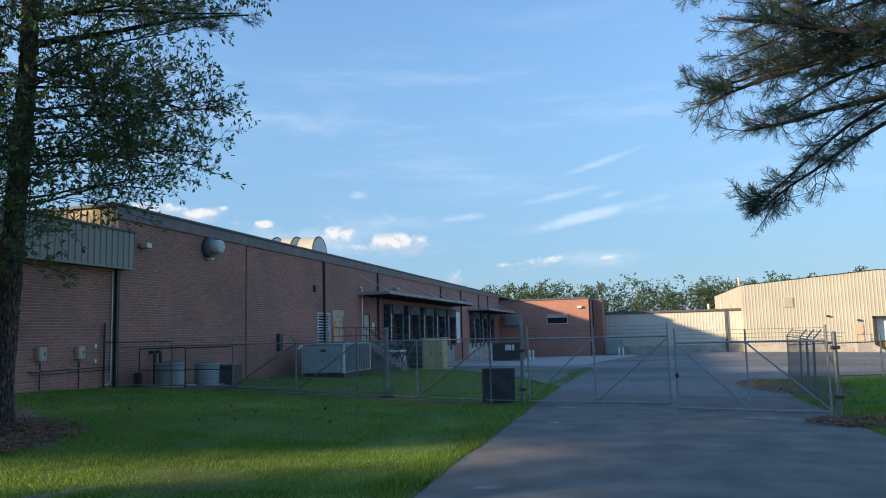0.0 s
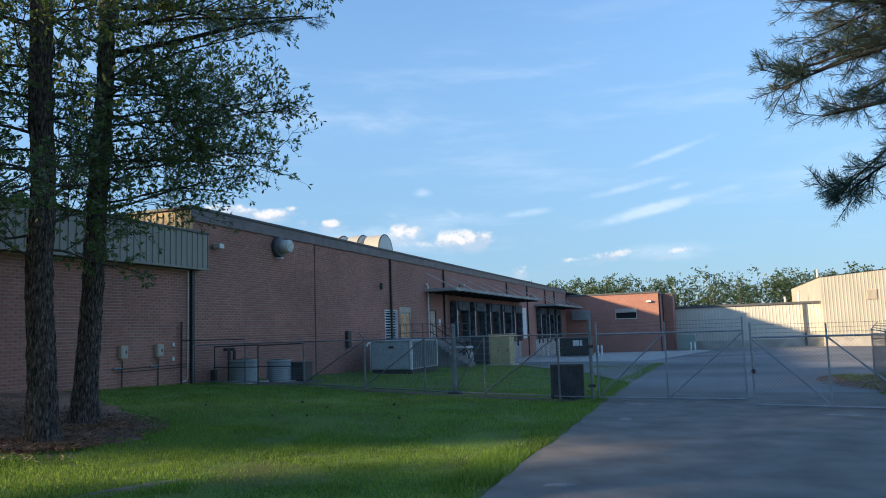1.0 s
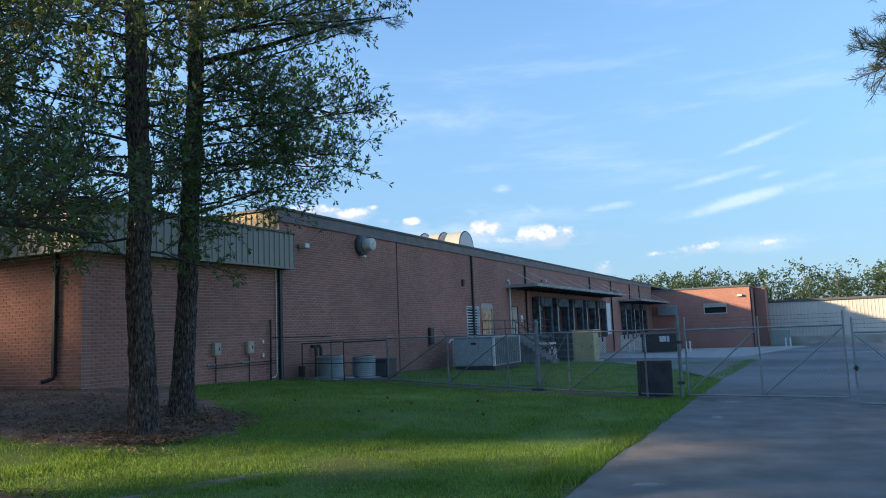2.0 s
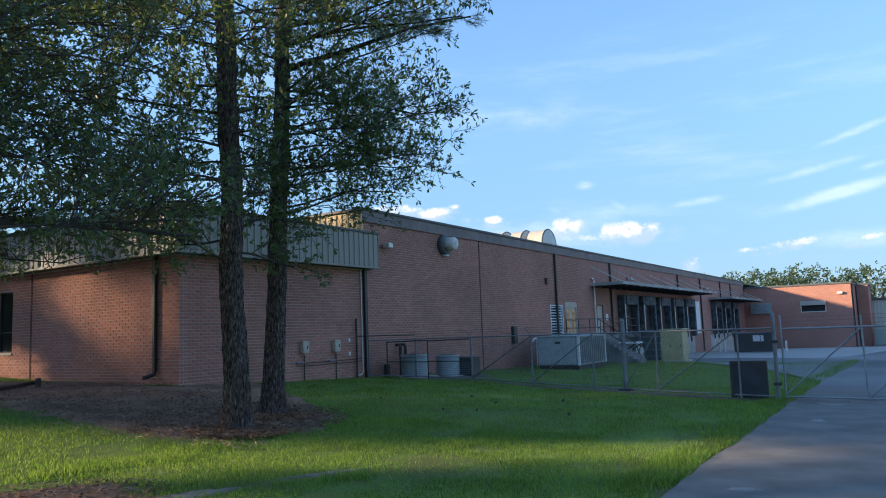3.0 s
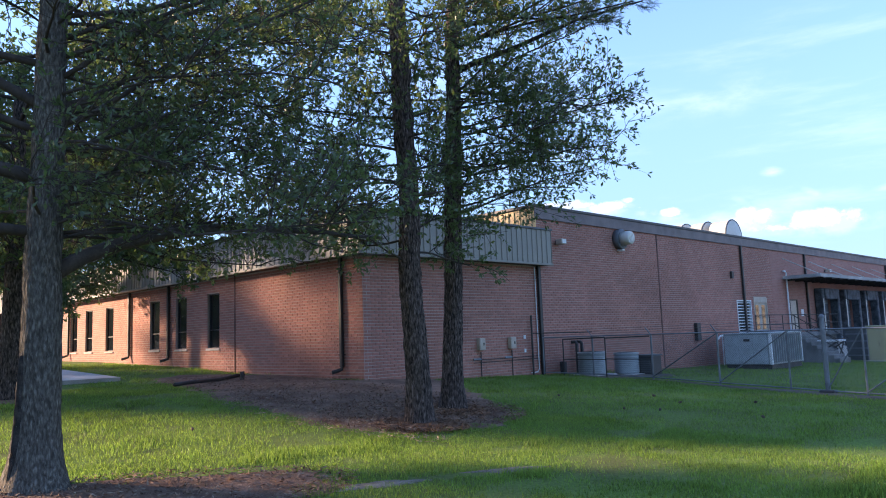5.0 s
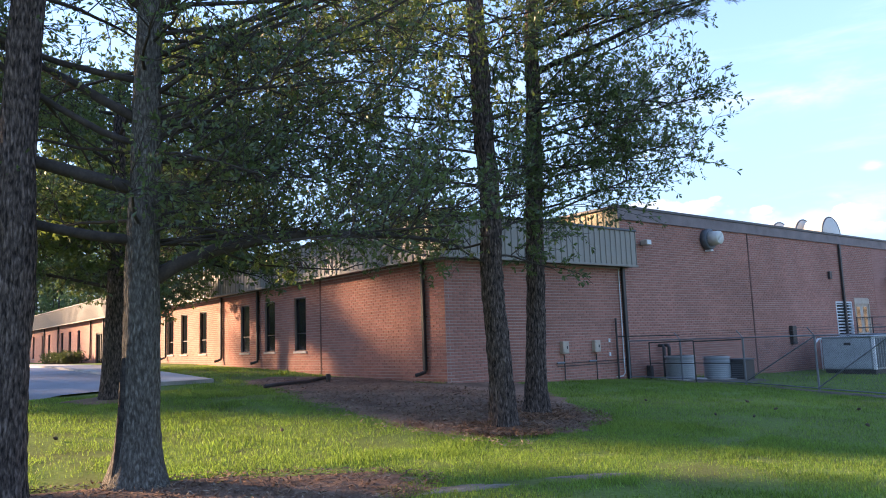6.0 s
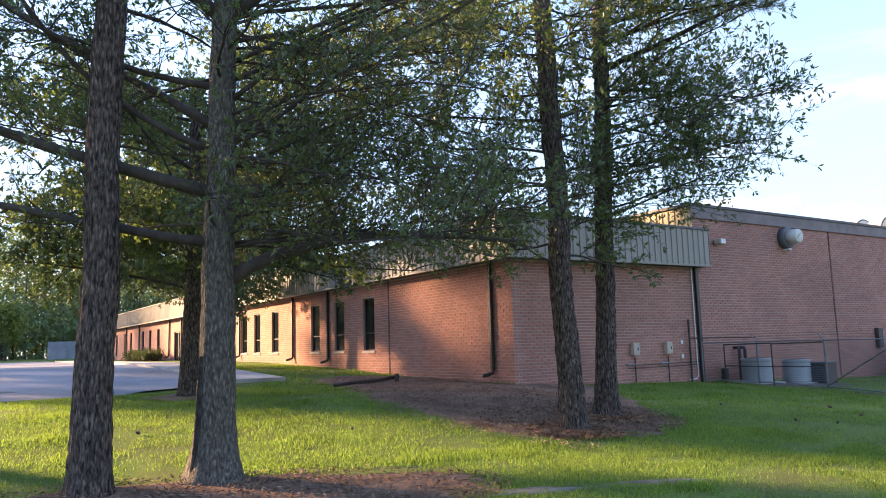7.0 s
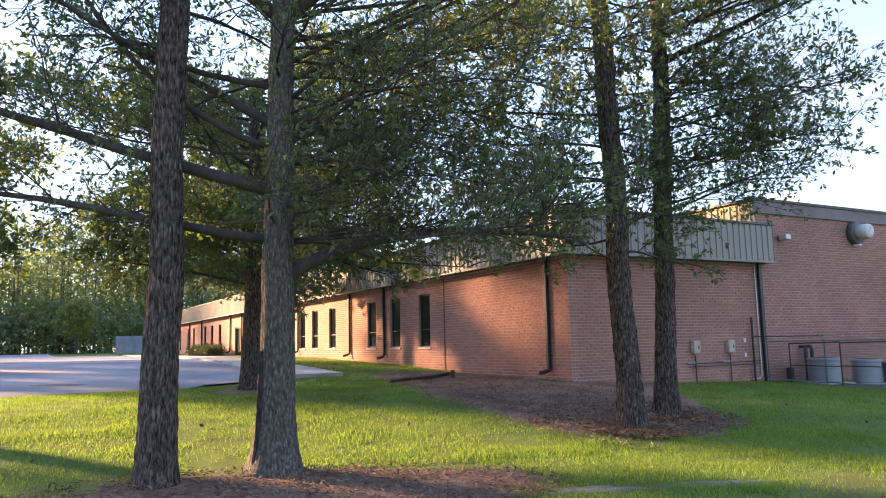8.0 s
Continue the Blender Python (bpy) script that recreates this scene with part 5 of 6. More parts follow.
def foliage(name, twigs, per, size, slim, spread, material, parent, seed, label="", rosette=False):
    """Leaves along the twigs, or gathered in fans at their ends; each is a small blade."""
    g = np.random.default_rng(seed)
    a = np.array([[*t[0]] for t in twigs])
    b = np.array([[*t[1]] for t in twigs])
    n = len(a) * per
    i = np.repeat(np.arange(len(a)), per)
    u = 1.05 - 0.9 * g.uniform(0, 1, (n, 1)) ** 1.6
    at = a[i] + (b[i] - a[i]) * u + g.normal(0, spread * 0.25, (n, 3))
    along = b[i] - a[i]
    along /= np.linalg.norm(along, axis=1)[:, None] + 1e-9
    d = along * 0.8 + g.normal(0, 0.6, (n, 3)) + np.array([0, 0, 0.05])
    d /= np.linalg.norm(d, axis=1)[:, None]
    if rosette:
        tip = np.tile(np.arange(per), len(a)) < per * 0.62
        at = a[i] + (b[i] - a[i]) * np.where(tip[:, None], g.uniform(0.94, 1.06, (n, 1)), g.uniform(0.45, 0.62, (n, 1))) + g.normal(0, 0.012, (n, 3))
        out = np.cross(along, g.normal(0, 1, (n, 3)))
        out /= np.linalg.norm(out, axis=1)[:, None] + 1e-9
        d = along * g.uniform(0.35, 1.0, (n, 1)) + out * g.uniform(0.35, 1.0, (n, 1)) + np.array([0, 0, 0.05])
        d /= np.linalg.norm(d, axis=1)[:, None]
    w = np.cross(d, g.normal(0, 1, (n, 3)))
    w /= np.linalg.norm(w, axis=1)[:, None]
    ln = size * g.uniform(0.65, 1.25, (n, 1))
    hw = ln * slim * 0.5
    v = np.empty((n, 4, 3))
    v[:, 0], v[:, 1], v[:, 2], v[:, 3] = at, at + d * ln * 0.62 + w * hw, at + d * ln, at + d * ln * 0.62 - w * hw
    me = bpy.data.meshes.new(name)
    me.vertices.add(n * 4)
    me.vertices.foreach_set("co", v.ravel())
    me.loops.add(n * 4)
    me.loops.foreach_set("vertex_index", np.arange(n * 4))
    me.polygons.add(n)
    me.polygons.foreach_set("loop_start", np.arange(0, n * 4, 4))
    me.update()
    me.materials.append(material)
    ob = new(name, me)
    ob.parent = parent
    if label:
        tagged(ob, label)
    return ob


CLEAR = 2.45      # the lowest leaves hang at this height


def leafy_limb(rng, start, way, length, r, twigs, branches, sag=0.02, dense=1.0, bare=0.15, sub=1.5, low=-0.35, fine=True):
    """A limb with branches and twigs on all sides; adds to twigs and to the branches' mesh."""
    line = grow(rng, start, way, length, 0.10 if r < 0.06 else 0.06 if r < 0.1 else 0.05, sag, 9)
    for i in range(1, 10):
        line[i].z = max(line[i].z, min(line[0].z, CLEAR + 0.25))
    tube(branches, line, [r * (1 - 0.85 * i / 9) + 0.006 for i in range(10)], 7)
    for k in range(int(length * 4.4 * dense)):
        u = bare + (1 - bare) * rng.random() ** 0.85
        i = min(8, int(u * 9))
        p, d = line[i].lerp(line[i + 1], u * 9 - i), (line[i + 1] - line[i]).normalized()
        l1 = sub * (1.15 - 0.55 * u) * rng.uniform(0.5, 1.2)
        w1 = side_way(rng, d, rng.uniform(0.5, 1.3), 1.57)
        if w1.z < low:
            w1.z *= -0.6
        if p.z + w1.z * l1 < CLEAR:
            w1.z = abs(w1.z)
        s = grow(rng, p, w1, l1, 0.16, 0.01, 5)
        if s[-1].z < CLEAR:
            continue
        tube(branches, s, [0.011 * (1 - 0.15 * q) + 0.002 for q in range(6)], 4, False)
        for q in range(int(5 + 7 * l1)):
            v = rng.uniform(0.12, 1.0)
            j = min(4, int(v * 5))
            p2, d2 = s[j].lerp(s[j + 1], v * 5 - j), (s[j + 1] - s[j]).normalized()
            w2 = side_way(rng, d2, rng.uniform(0.4, 1.4), 1.57)
            e = p2 + w2 * rng.uniform(0.25, 0.6) + Vector((0, 0, -0.03))
            if e.z < CLEAR:
                continue
            twigs.append((p2, e))
            if fine:
                tube(branches, (p2, e), [0.005, 0.003], 3, False)
    return line


def way(az, el):
    """Level angle to the left of +y and rise, in degrees, as a direction."""
    a, e = radians(az), radians(el)
    return Vector((-math.sin(a) * math.cos(e), math.cos(a) * math.cos(e), math.sin(e)))


def tree(name, label, base, lean, r0, r1, height, flare, seed, rough, skin, limbs, leaf_per, leaf_size, slim=0.36, dense=1.0, leaf=None, sub=1.7, group="", wood=None):
    """limbs: height on the stem, azimuth, rise, length, thickness, sag."""
    rng = random.Random(seed)
    z = ground_z(*base)
    ob = thing(name, label, "tree", group=group)
    ob.location = (*base, z)
    bpy.context.view_layer.update()
    bm, line = trunk_mesh((*base, z), lean, r0, r1, height, flare, seed, rough)
    bm.transform(Matrix.Translation((-base[0], -base[1], -z)))
    t = raw_child("trunk", bm, skin, ob)
    twigs = []
    shift = Matrix.Translation((-base[0], -base[1], -z))
    for h, az, el, length, r, sag, *thick in limbs:
        branches = bmesh.new()
        k = min(len(line) - 1, max(0, int(h / height * (len(line) - 1))))
        leafy_limb(rng, line[k], way(az, el), length, r, twigs, branches, sag, thick[0] if thick else dense, sub=sub, fine=height < 12.5)
        branches.transform(shift)
        raw_child("limb", branches, wood or M_TWIG, ob)
    if twigs:
        twigs = [(shift @ a, shift @ b) for a, b in twigs]
        foliage("crown", twigs, leaf_per, leaf_size, slim, 0.16, leaf or M_OAKLEAF, ob, seed, rosette=True)
    return ob


def raw_child(name, bm, material, parent):
    me = bpy.data.meshes.new(name)
    bm.normal_update()
    bm.to_mesh(me)
    bm.free()
    me.materials.append(material)
    me.polygons.foreach_set("use_smooth", [True] * len(me.polygons))
    ob = new(name, me)
    ob.parent = parent
    return ob


rng = random.Random(5)
# height on the stem, azimuth, rise, length, thickness, sag, fullness
oak_limbs = [(2.95, 352, 52, 5.2, 0.115, -0.36, 0.8), (4.3, 164, 12, 6.8, 0.10, -0.012, 0.5), (3.6, 158, 8, 6.2, 0.075, -0.02, 0.45), (5.3, 152, 30, 5.6, 0.075, 0.0, 0.55), (4.9, 172, 16, 5.6, 0.05, -0.01, 0.55),
             (7.0, 335, 48, 4.2, 0.13, 0.01), (7.05, 140, 42, 4.2, 0.11, 0.04), (5.9, 165, 18, 5.2, 0.05, 0.0, 0.6)]
for i in range(36):
    h = 3.45 + 3.9 * (i / 35) ** 1.35 + rng.uniform(-0.1, 0.1)
    az = (345, 15, 300, 60, 0, 250, 330, 110, 25, 280)[i % 10] + rng.uniform(-14, 14)
    near = 200 < az < 310
    oak_limbs.append((h, az, rng.uniform(2, 18), rng.uniform(1.6, 2.6) if near else rng.uniform(3.4, 5.4), 0.021, 0.008, 0.7 if h < 4.7 else 0.48))
for i in range(7):
    oak_limbs.append((5.0 + 0.33 * i, (342, 352, 332)[i % 3] + rng.uniform(-6, 6), rng.uniform(10, 30), rng.uniform(4.6, 5.6), 0.035, 0.006, 0.4))
lawn_oak = tree("oak_tree", "grey-barked oak with low spreading limbs on the lawn", (-11.1, 3.28), (0.012, 0.004), 0.275, 0.15, 8.5, 1.3, 3, 0.025, M_OAKSKIN, oak_limbs, 8, 0.095, slim=0.38, dense=0.95)


def bark_split(ob, lean, r0, r1, height, flare, az, h0, h1):
    """A long dark split with raised lips, hugging the stem."""
    bm, rows = bmesh.new(), []
    for j in range(25):
        t = j / 24
        h = h0 + (h1 - h0) * t
        r = r0 + (r1 - r0) * h / height + flare * r0 * 0.5 * math.exp(-h / 0.45)
        half = (0.16 * math.sin(math.pi * t) ** 0.6 + 0.02) * (1 + 0.4 * noise.noise((h * 3, 2.0, 1.0)))
        ring = []
        for k, out in ((-1.0, 0.0), (-0.6, 0.045), (-0.25, 0.012), (0.25, 0.012), (0.6, 0.045), (1.0, 0.0)):
            a = az + k * half + 0.06 * noise.noise((h * 2, 7.0, 0.0))
            q = r + out + 0.008 * noise.noise((h * 9, k * 3, 4.0))
            ring.append(bm.verts.new((lean[0] * h + q * math.cos(a), lean[1] * h + q * math.sin(a), h - 0.15)))
        rows.append(ring)
    for p, q in zip(rows, rows[1:]):
        for k in range(5):
            bm.faces.new((p[k], p[k + 1], q[k + 1], q[k]))
    tagged(raw_child("bark_split", bm, mat("split_bark", (0.05, 0.042, 0.035), 0.95, vary=0.4, scale=9, fine=40, bump=0.6), ob), "dark split in the bark")


bark_split(lawn_oak, (0.012, 0.004), 0.275, 0.15, 8.5, 1.3, radians(-72), 0.25, 1.9)

side_limbs = []
for i in range(30):
    h = 4.7 + 6.4 * i / 29 + rng.uniform(-0.15, 0.15)
    az = (305, 335, 255, 10, 285, 320, 50, 345, 160, 295)[i % 10] + rng.uniform(-15, 15)
    reach = 4.95 - 1.3 * abs(h - 8.6) / 3.0
    side_limbs.append((h, az, rng.uniform(0, 24), (reach if az > 240 else 2.9) * rng.uniform(0.85, 1.1), 0.024, 0.006))
corner_tree = tree("oak_tree", "slender dark-stemmed tree with small glossy leaves near the brick corner", (-12.65, 12.58), (0.025, 0.03), 0.24, 0.14, 11.5, 1.0, 7, 0.055, M_PLATES, side_limbs, 8, 0.125, slim=0.36, dense=0.62)
rng = random.Random(8)
side_limbs = [(3.5 + 7.0 * i / 29, (200, 330, 80, 20, 260, 140, 350)[i % 7] + rng.uniform(-25, 25), rng.uniform(-4, 25), rng.uniform(1.2, 3.4), 0.022, 0.01) for i in range(30)]
side_limbs += [(5.2 + 0.7 * i, (128, 150, 112)[i % 3] + rng.uniform(-8, 8), rng.uniform(2, 22), rng.uniform(3.4, 4.6), 0.026, 0.008) for i in range(7)]
tree("pine_tree", "furrowed dark pine trunk standing in brown straw", (-11.6, 10.56), (-0.022, -0.008), 0.245, 0.17, 12, 0.7, 11, 0.055, M_PLATES, side_limbs, 11, 0.12, slim=0.36, dense=0.7)
rng = random.Random(12)
side_limbs = [(5.0 + 4.5 * i / 7, (100, 60, 140, 20)[i % 4] + rng.uniform(-25, 25), rng.uniform(-5, 20), rng.uniform(1.8, 3.0), 0.03, 0.02, 0.6) for i in range(8)]
tree("pine_tree", "straight furrowed pine trunk at the edge of the lawn", (-11.14, 1.65), (0.008, 0.012), 0.25, 0.17, 12, 0.55, 15, 0.04, M_PLATES, side_limbs, 9, 0.10)
# Oaks at negative y stand out of view, added to shade lawn, drive and wall.
for base, seed, top, span, label in (((-21.9, 5.78), 19, 9.2, 4.9, "broad oak beside the parking lot"), ((-36.5, 10.3), 23, 11.5, 4.8, "leafy oak in front of the offices"), ((-19.5, -3.8), 27, 9.6, 3.8, "spreading oak mostly out of view, added to shade the drive"), ((-23.0, -10.5), 41, 14, 4.2, "unseen tall dense oak added to shade the drive"),
                                     ((-43.8, -10.5), 37, 15, 3.3, "unseen tall oak added to shade the lawn"), ((-53.0, -13.0), 43, 21, 4.4, "unseen tall dense oak added to shade fence and front wall"), ((-64.0, -15.0), 47, 21.5, 4.8, "unseen tall dense oak added to shade fence and front wall"), ((-72.0, -15.5), 49, 20.5, 4.4, "unseen tall dense oak added to shade fence and front wall")):
    rng = random.Random(seed)
    side_limbs = [(2.9 + (top - 3.3) * i / (19 if top < 12 else 27), i * 137.5 % 360, rng.uniform(2, 30), span * rng.uniform(0.75, 1.15), 0.05, 0.012) for i in range(20 if top < 12 else 28)]
    tree("oak_tree", label, base, (0.0, 0.0), 0.33, 0.12, top, 0.6, seed, 0.02, M_PLATES if base[0] == -21.9 else M_OAKSKIN, side_limbs, 10 if top < 12 else 4, 0.16 if top < 10 else 0.2 if top < 12 else 0.35, dense=1.3 if 9 < top < 12 else 1.0)


def tufted_pine(base, limbs, seed):
    """A pine with drooping limbs that carry tufts of long needles."""
    rng = random.Random(seed)
    z = ground_z(*base)
    ob = thing("pine_tree", "tall pine with tufted drooping boughs over the drive", "tree")
    ob.location = (*base, z)
    bm, line = trunk_mesh((*base, z), (0, 0), 0.22, 0.1, 12, 0.35, seed, 0.03)
    shift = Matrix.Translation((-base[0], -base[1], -z))
    bm.transform(shift)
    raw_child("trunk", bm, M_PLATES, ob)
    tufts = []
    for h, az, el, length, r, sag in limbs:
        wood = bmesh.new()
        k = int(h / 12 * (len(line) - 1))
        l0 = grow(rng, line[k], way(az, el), length * 0.88, 0.07, sag, 9)
        tube(wood, l0, [r * (1 - 0.8 * i / 9) + 0.006 for i in range(10)], 6)
        for q in range(int(length * 6.5)):
            u = 0.2 + 0.8 * rng.random()
            i = min(8, int(u * 9))
            p, d = l0[i].lerp(l0[i + 1], u * 9 - i), (l0[i + 1] - l0[i]).normalized()
            s = grow(rng, p, side_way(rng, d, rng.uniform(0.5, 1.1), 0.6), rng.uniform(0.35, 0.85) * (1.3 - 0.6 * u), 0.14, -0.03, 4)
            tube(wood, s, [0.009, 0.008, 0.007, 0.006, 0.005], 4, False)
            tufts.append((s[-2], s[-1] + (s[-1] - s[-2]) * 0.25))
            tufts.append((s[-3], s[-2]))
            for w in range(4):
                j = rng.randrange(1, 4)
                e = s[j] + side_way(rng, (s[j + 1] - s[j]).normalized(), 0.8, 1.2) * rng.uniform(0.15, 0.35)
                tube(wood, (s[j], e), [0.007, 0.005], 3, False)
                tufts.append((s[j].lerp(e, 0.4), e))
        wood.transform(shift)
        raw_child("limb", wood, M_DARKTWIG, ob)
    foliage("crown", [(shift @ a, shift @ b) for a, b in tufts], 34, 0.125, 0.05, 0.02, M_NEEDLE, ob, seed)
    return ob


boughs = [(5.5, 78, -8, 3.9, 0.04, 0.02), (5.6, 62, -2, 3.9, 0.06, 0.02), (6.0, 90, 0, 4.2, 0.06, 0.02), (6.5, 72, 3, 4.4, 0.06, 0.025), (7.1, 54, 2, 4.2, 0.06, 0.02), (7.6, 82, 4, 4.4, 0.06, 0.02),
          (8.1, 64, 6, 4.2, 0.05, 0.02), (6.8, 30, 4, 3.4, 0.05, 0.02), (7.4, 110, 3, 3.4, 0.05, 0.02), (8.0, 200, 10, 3.0, 0.05, 0.02), (8.6, 280, 15, 3.0, 0.05, 0.02), (8.9, 75, 12, 3.6, 0.05, 0.02), (6.2, 66, -6, 3.6, 0.05, 0.01), (8.5, 50, 6, 3.8, 0.05, 0.02),
          (6.3, 70, 0, 4.5, 0.04, 0.012), (6.0, 80, 2, 4.4, 0.04, 0.01), (6.7, 60, -5, 4.4, 0.04, 0.006), (5.9, 70, -12, 4.3, 0.035, 0.03), (7.0, 76, -2, 4.0, 0.035, 0.02), (7.3, 66, 2, 3.6, 0.035, 0.02)]
tufted_pine((4.95, 11.0), boughs, 31)


def needle_boughs(ob, lean, rows, seed):
    """Pine boughs on a stem: a dark limb with tufts of needles towards its end."""
    rng = random.Random(seed)
    tufts = []
    for h, az, el, length, r, sag in rows:
        wood = bmesh.new()
        l0 = grow(rng, (lean[0] * h, lean[1] * h, h), way(az, el), length, 0.07, sag, 9)
        tube(wood, l0, [r * (1 - 0.8 * i / 9) + 0.005 for i in range(10)], 6)
        for q in range(int(length * 5)):
            u = 0.45 + 0.55 * rng.random()
            i = min(8, int(u * 9))
            p, d = l0[i].lerp(l0[i + 1], u * 9 - i), (l0[i + 1] - l0[i]).normalized()
            e = grow(rng, p, side_way(rng, d, rng.uniform(0.4, 1.0), 1.2), rng.uniform(0.25, 0.6), 0.12, -0.02, 3)
            tube(wood, e, [0.008, 0.007, 0.006, 0.005], 4, False)
            tufts += [(e[1], e[2]), (e[2], e[3])]
        raw_child("limb", wood, M_DARKTWIG, ob)
    foliage("needles", tufts, 34, 0.16, 0.05, 0.02, M_NEEDLE, ob, seed)


needle_boughs(corner_tree, (0.025, 0.03), [(8.1, 312, 30, 5.0, 0.075, 0.06), (9.2, 325, 20, 4.2, 0.05, 0.04), (8.8, 296, 14, 4.4, 0.04, 0.02), (7.2, 318, 12, 3.8, 0.03, 0.0)], 53)


def far_woods(name, label, spots, seed, leaves, low, leaf, per):
    """Many far trees in one mesh: stems, and crowns of loose clumps."""
    g = np.random.default_rng(seed)
    vs, fs, twigs = bmesh.new(), [], []
    for x, y, h, w, *foot in spots:
        z = ground_z(x, y)
        top = Vector((x + g.normal(0, 0.3), y, z + h * 0.92))
        tube(vs, ((x, y, z), (x, y, z + h * 0.5), top), [0.17, 0.13, 0.03], 5)
        lobes = [(Vector((x + g.normal(0, w * 0.42), y + g.normal(0, w * 0.42), z + h * u)), w * g.uniform(0.22, 0.5) * (1.25 - u * 0.75)) for u in g.uniform(foot[0] if foot else low, 1.0, 20)]
        for c, r in lobes:
            for q in range(leaves):
                d = Vector(g.normal(0, 1, 3)).normalized()
                p = c + d * r * g.uniform(0.6, 1.0)
                twigs.append((p, p + d * 0.5))
    ob = tagged(new(name), label, "woods", kind="stuff")
    raw_child("trunk", vs, M_OAKSKIN, ob)
    foliage("crown", twigs, per, 0.6, 0.6, 0.9, leaf, ob, seed)
    return ob


g = random.Random(77)
spots = []
for i in range(240):
    az = radians(g.uniform(-32, 18))
    d = g.uniform(195, 240)
    spots.append((-math.sin(az) * d, math.cos(az) * d, g.uniform(12.0, 17.5), g.uniform(4.0, 6.5)))
far_woods("far_woods", "mixed green woods beyond the metal buildings", spots, 5, 7, 0.15, M_FARLEAF, 5)
spots = []
for i in range(150):
    az = radians(g.uniform(72, 112))
    d = g.uniform(125, 170)
    spots.append((-math.sin(az) * d, math.cos(az) * d, g.uniform(15, 25), g.uniform(4.5, 7.5)))
for i in range(60):
    az = radians(g.uniform(70, 114))
    d = g.uniform(172, 215)
    spots.append((-math.sin(az) * d, math.cos(az) * d, g.uniform(16, 26), g.uniform(7, 10), 0.0))
for i in range(70):
    az = radians(g.uniform(70, 116))
    d = g.uniform(118, 140)
    spots.append((-math.sin(az) * d, math.cos(az) * d, g.uniform(5, 10), g.uniform(6, 9), 0.0))
far_woods("far_woods", "tall green woods behind the parking lot", spots, 6, 7, 0.14, M_WOODLEAF, 5)


def young_tree(x, y, h, seed):
    rng = random.Random(seed)
    ob = thing("young_tree", "young yellow-green tree at the edge of the woods", "tree")
    z = ground_z(x, y)
    wood, tw = bmesh.new(), []
    tube(wood, ((x, y, z - 0.1), (x + 0.1, y, z + h * 0.5), (x, y, z + h)), [0.14, 0.1, 0.03], 7)
    part_ob = raw_child("trunk", wood, M_OAKSKIN, ob)
    for i in range(260):
        u = rng.uniform(0.35, 1.0)
        r = h * 0.38 * math.sin(math.pi * (0.15 + 0.8 * (u - 0.35) / 0.65)) * rng.uniform(0.4, 1.0)
        a = rng.uniform(0, 2 * math.pi)
        p = Vector((x + r * math.cos(a), y + r * math.sin(a), z + h * u))
        tw.append((p, p + Vector((rng.gauss(0, 0.4), rng.gauss(0, 0.4), rng.gauss(0, 0.25)))))
    foliage("crown", tw, 12, 0.42, 0.6, 0.5, leaf_stuff("young_leaf", (0.16, 0.20, 0.05), (0.24, 0.28, 0.05)), ob, seed)
    return ob


young_tree(-112.0, 5.9, 7.0, 61)

# ---- paving and beds in front ----
def patch(name, center, rx, ry, turn, lift, material, seed, wob=0.25, rings=7, n=48):
    """A ragged patch lying on the ground."""
    verts, faces = [(center[0], center[1], ground_z(*center) + lift)], []
    for k in range(1, rings + 1):
        for i in range(n):
            a = 2 * math.pi * i / n
            r = k / rings * (1 + (wob * noise.noise((math.cos(a) * 1.7 + seed, math.sin(a) * 1.7, seed)) + wob * 0.5 * noise.noise((math.cos(a) * 6 + seed, math.sin(a) * 6, seed))) * (k / rings))
            u, v = rx * r * math.cos(a), ry * r * math.sin(a)
            x = center[0] + u * math.cos(turn) - v * math.sin(turn)
            y = center[1] + u * math.sin(turn) + v * math.cos(turn)
            verts.append((x, y, ground_z(x, y) + lift * (1 - 0.9 * (k / rings) ** 4) + 0.03 * noise.noise((x * 0.4, y * 0.4, 0)) * (0 if x > -4 else 1)))
    for i in range(n):
        faces.append((0, 1 + i, 1 + (i + 1) % n))
    for k in range(rings - 1):
        for i in range(n):
            a, b = 1 + k * n + i, 1 + k * n + (i + 1) % n
            faces.append((a, a + n, b + n, b))
    return raw(name, verts, faces, material, smooth=True)


M_MULCH = mat("bark_mulch", (0.23, 0.145, 0.10), 0.95, vary=0.35, scale=1.2, fine=28, bump=0.8, tint=(0.14, 0.085, 0.06), spec=0.1)
M_STRAW = mat("pine_straw", (0.20, 0.10, 0.05), 0.95, vary=0.35, scale=2.5, fine=40, bump=0.6, tint=(0.10, 0.05, 0.028))
M_CLAY = mat("red_clay", (0.22, 0.115, 0.07), 0.95, vary=0.25, scale=1.2, fine=30)
BED_LOW = ((-27.2, 12.6), (-26.0, 11.2), (-23.7, 10.8), (-18.9, 9.7), (-16.6, 9.4), (-14.7, 9.15), (-12.2, 9.2), (-10.9, 9.7), (-10.1, 11.2))
BED_HIGH = ((-27.2, 12.8), (-26.2, 14.3), (-25, 14.8), (-18.7, 14.8), (-18.6, 17.6), (-17.0, 17.2), (-13.4, 14.6), (-11.6, 13.3), (-10.1, 11.4))


def bed_depth(x, y):
    """How far inside the corner bed a place lies, in metres; below nought outside it."""
    if not -27.2 < x < -10.1:
        return -1.0
    return min(y - lerp(x, BED_LOW), lerp(x, BED_HIGH) - y, (x + 27.2) * 0.7, (-10.1 - x) * 0.7) + 0.45 * noise.noise((x * 0.8, y * 0.8, 3)) + 0.25 * noise.noise((x * 2.3, y * 2.3, 5))


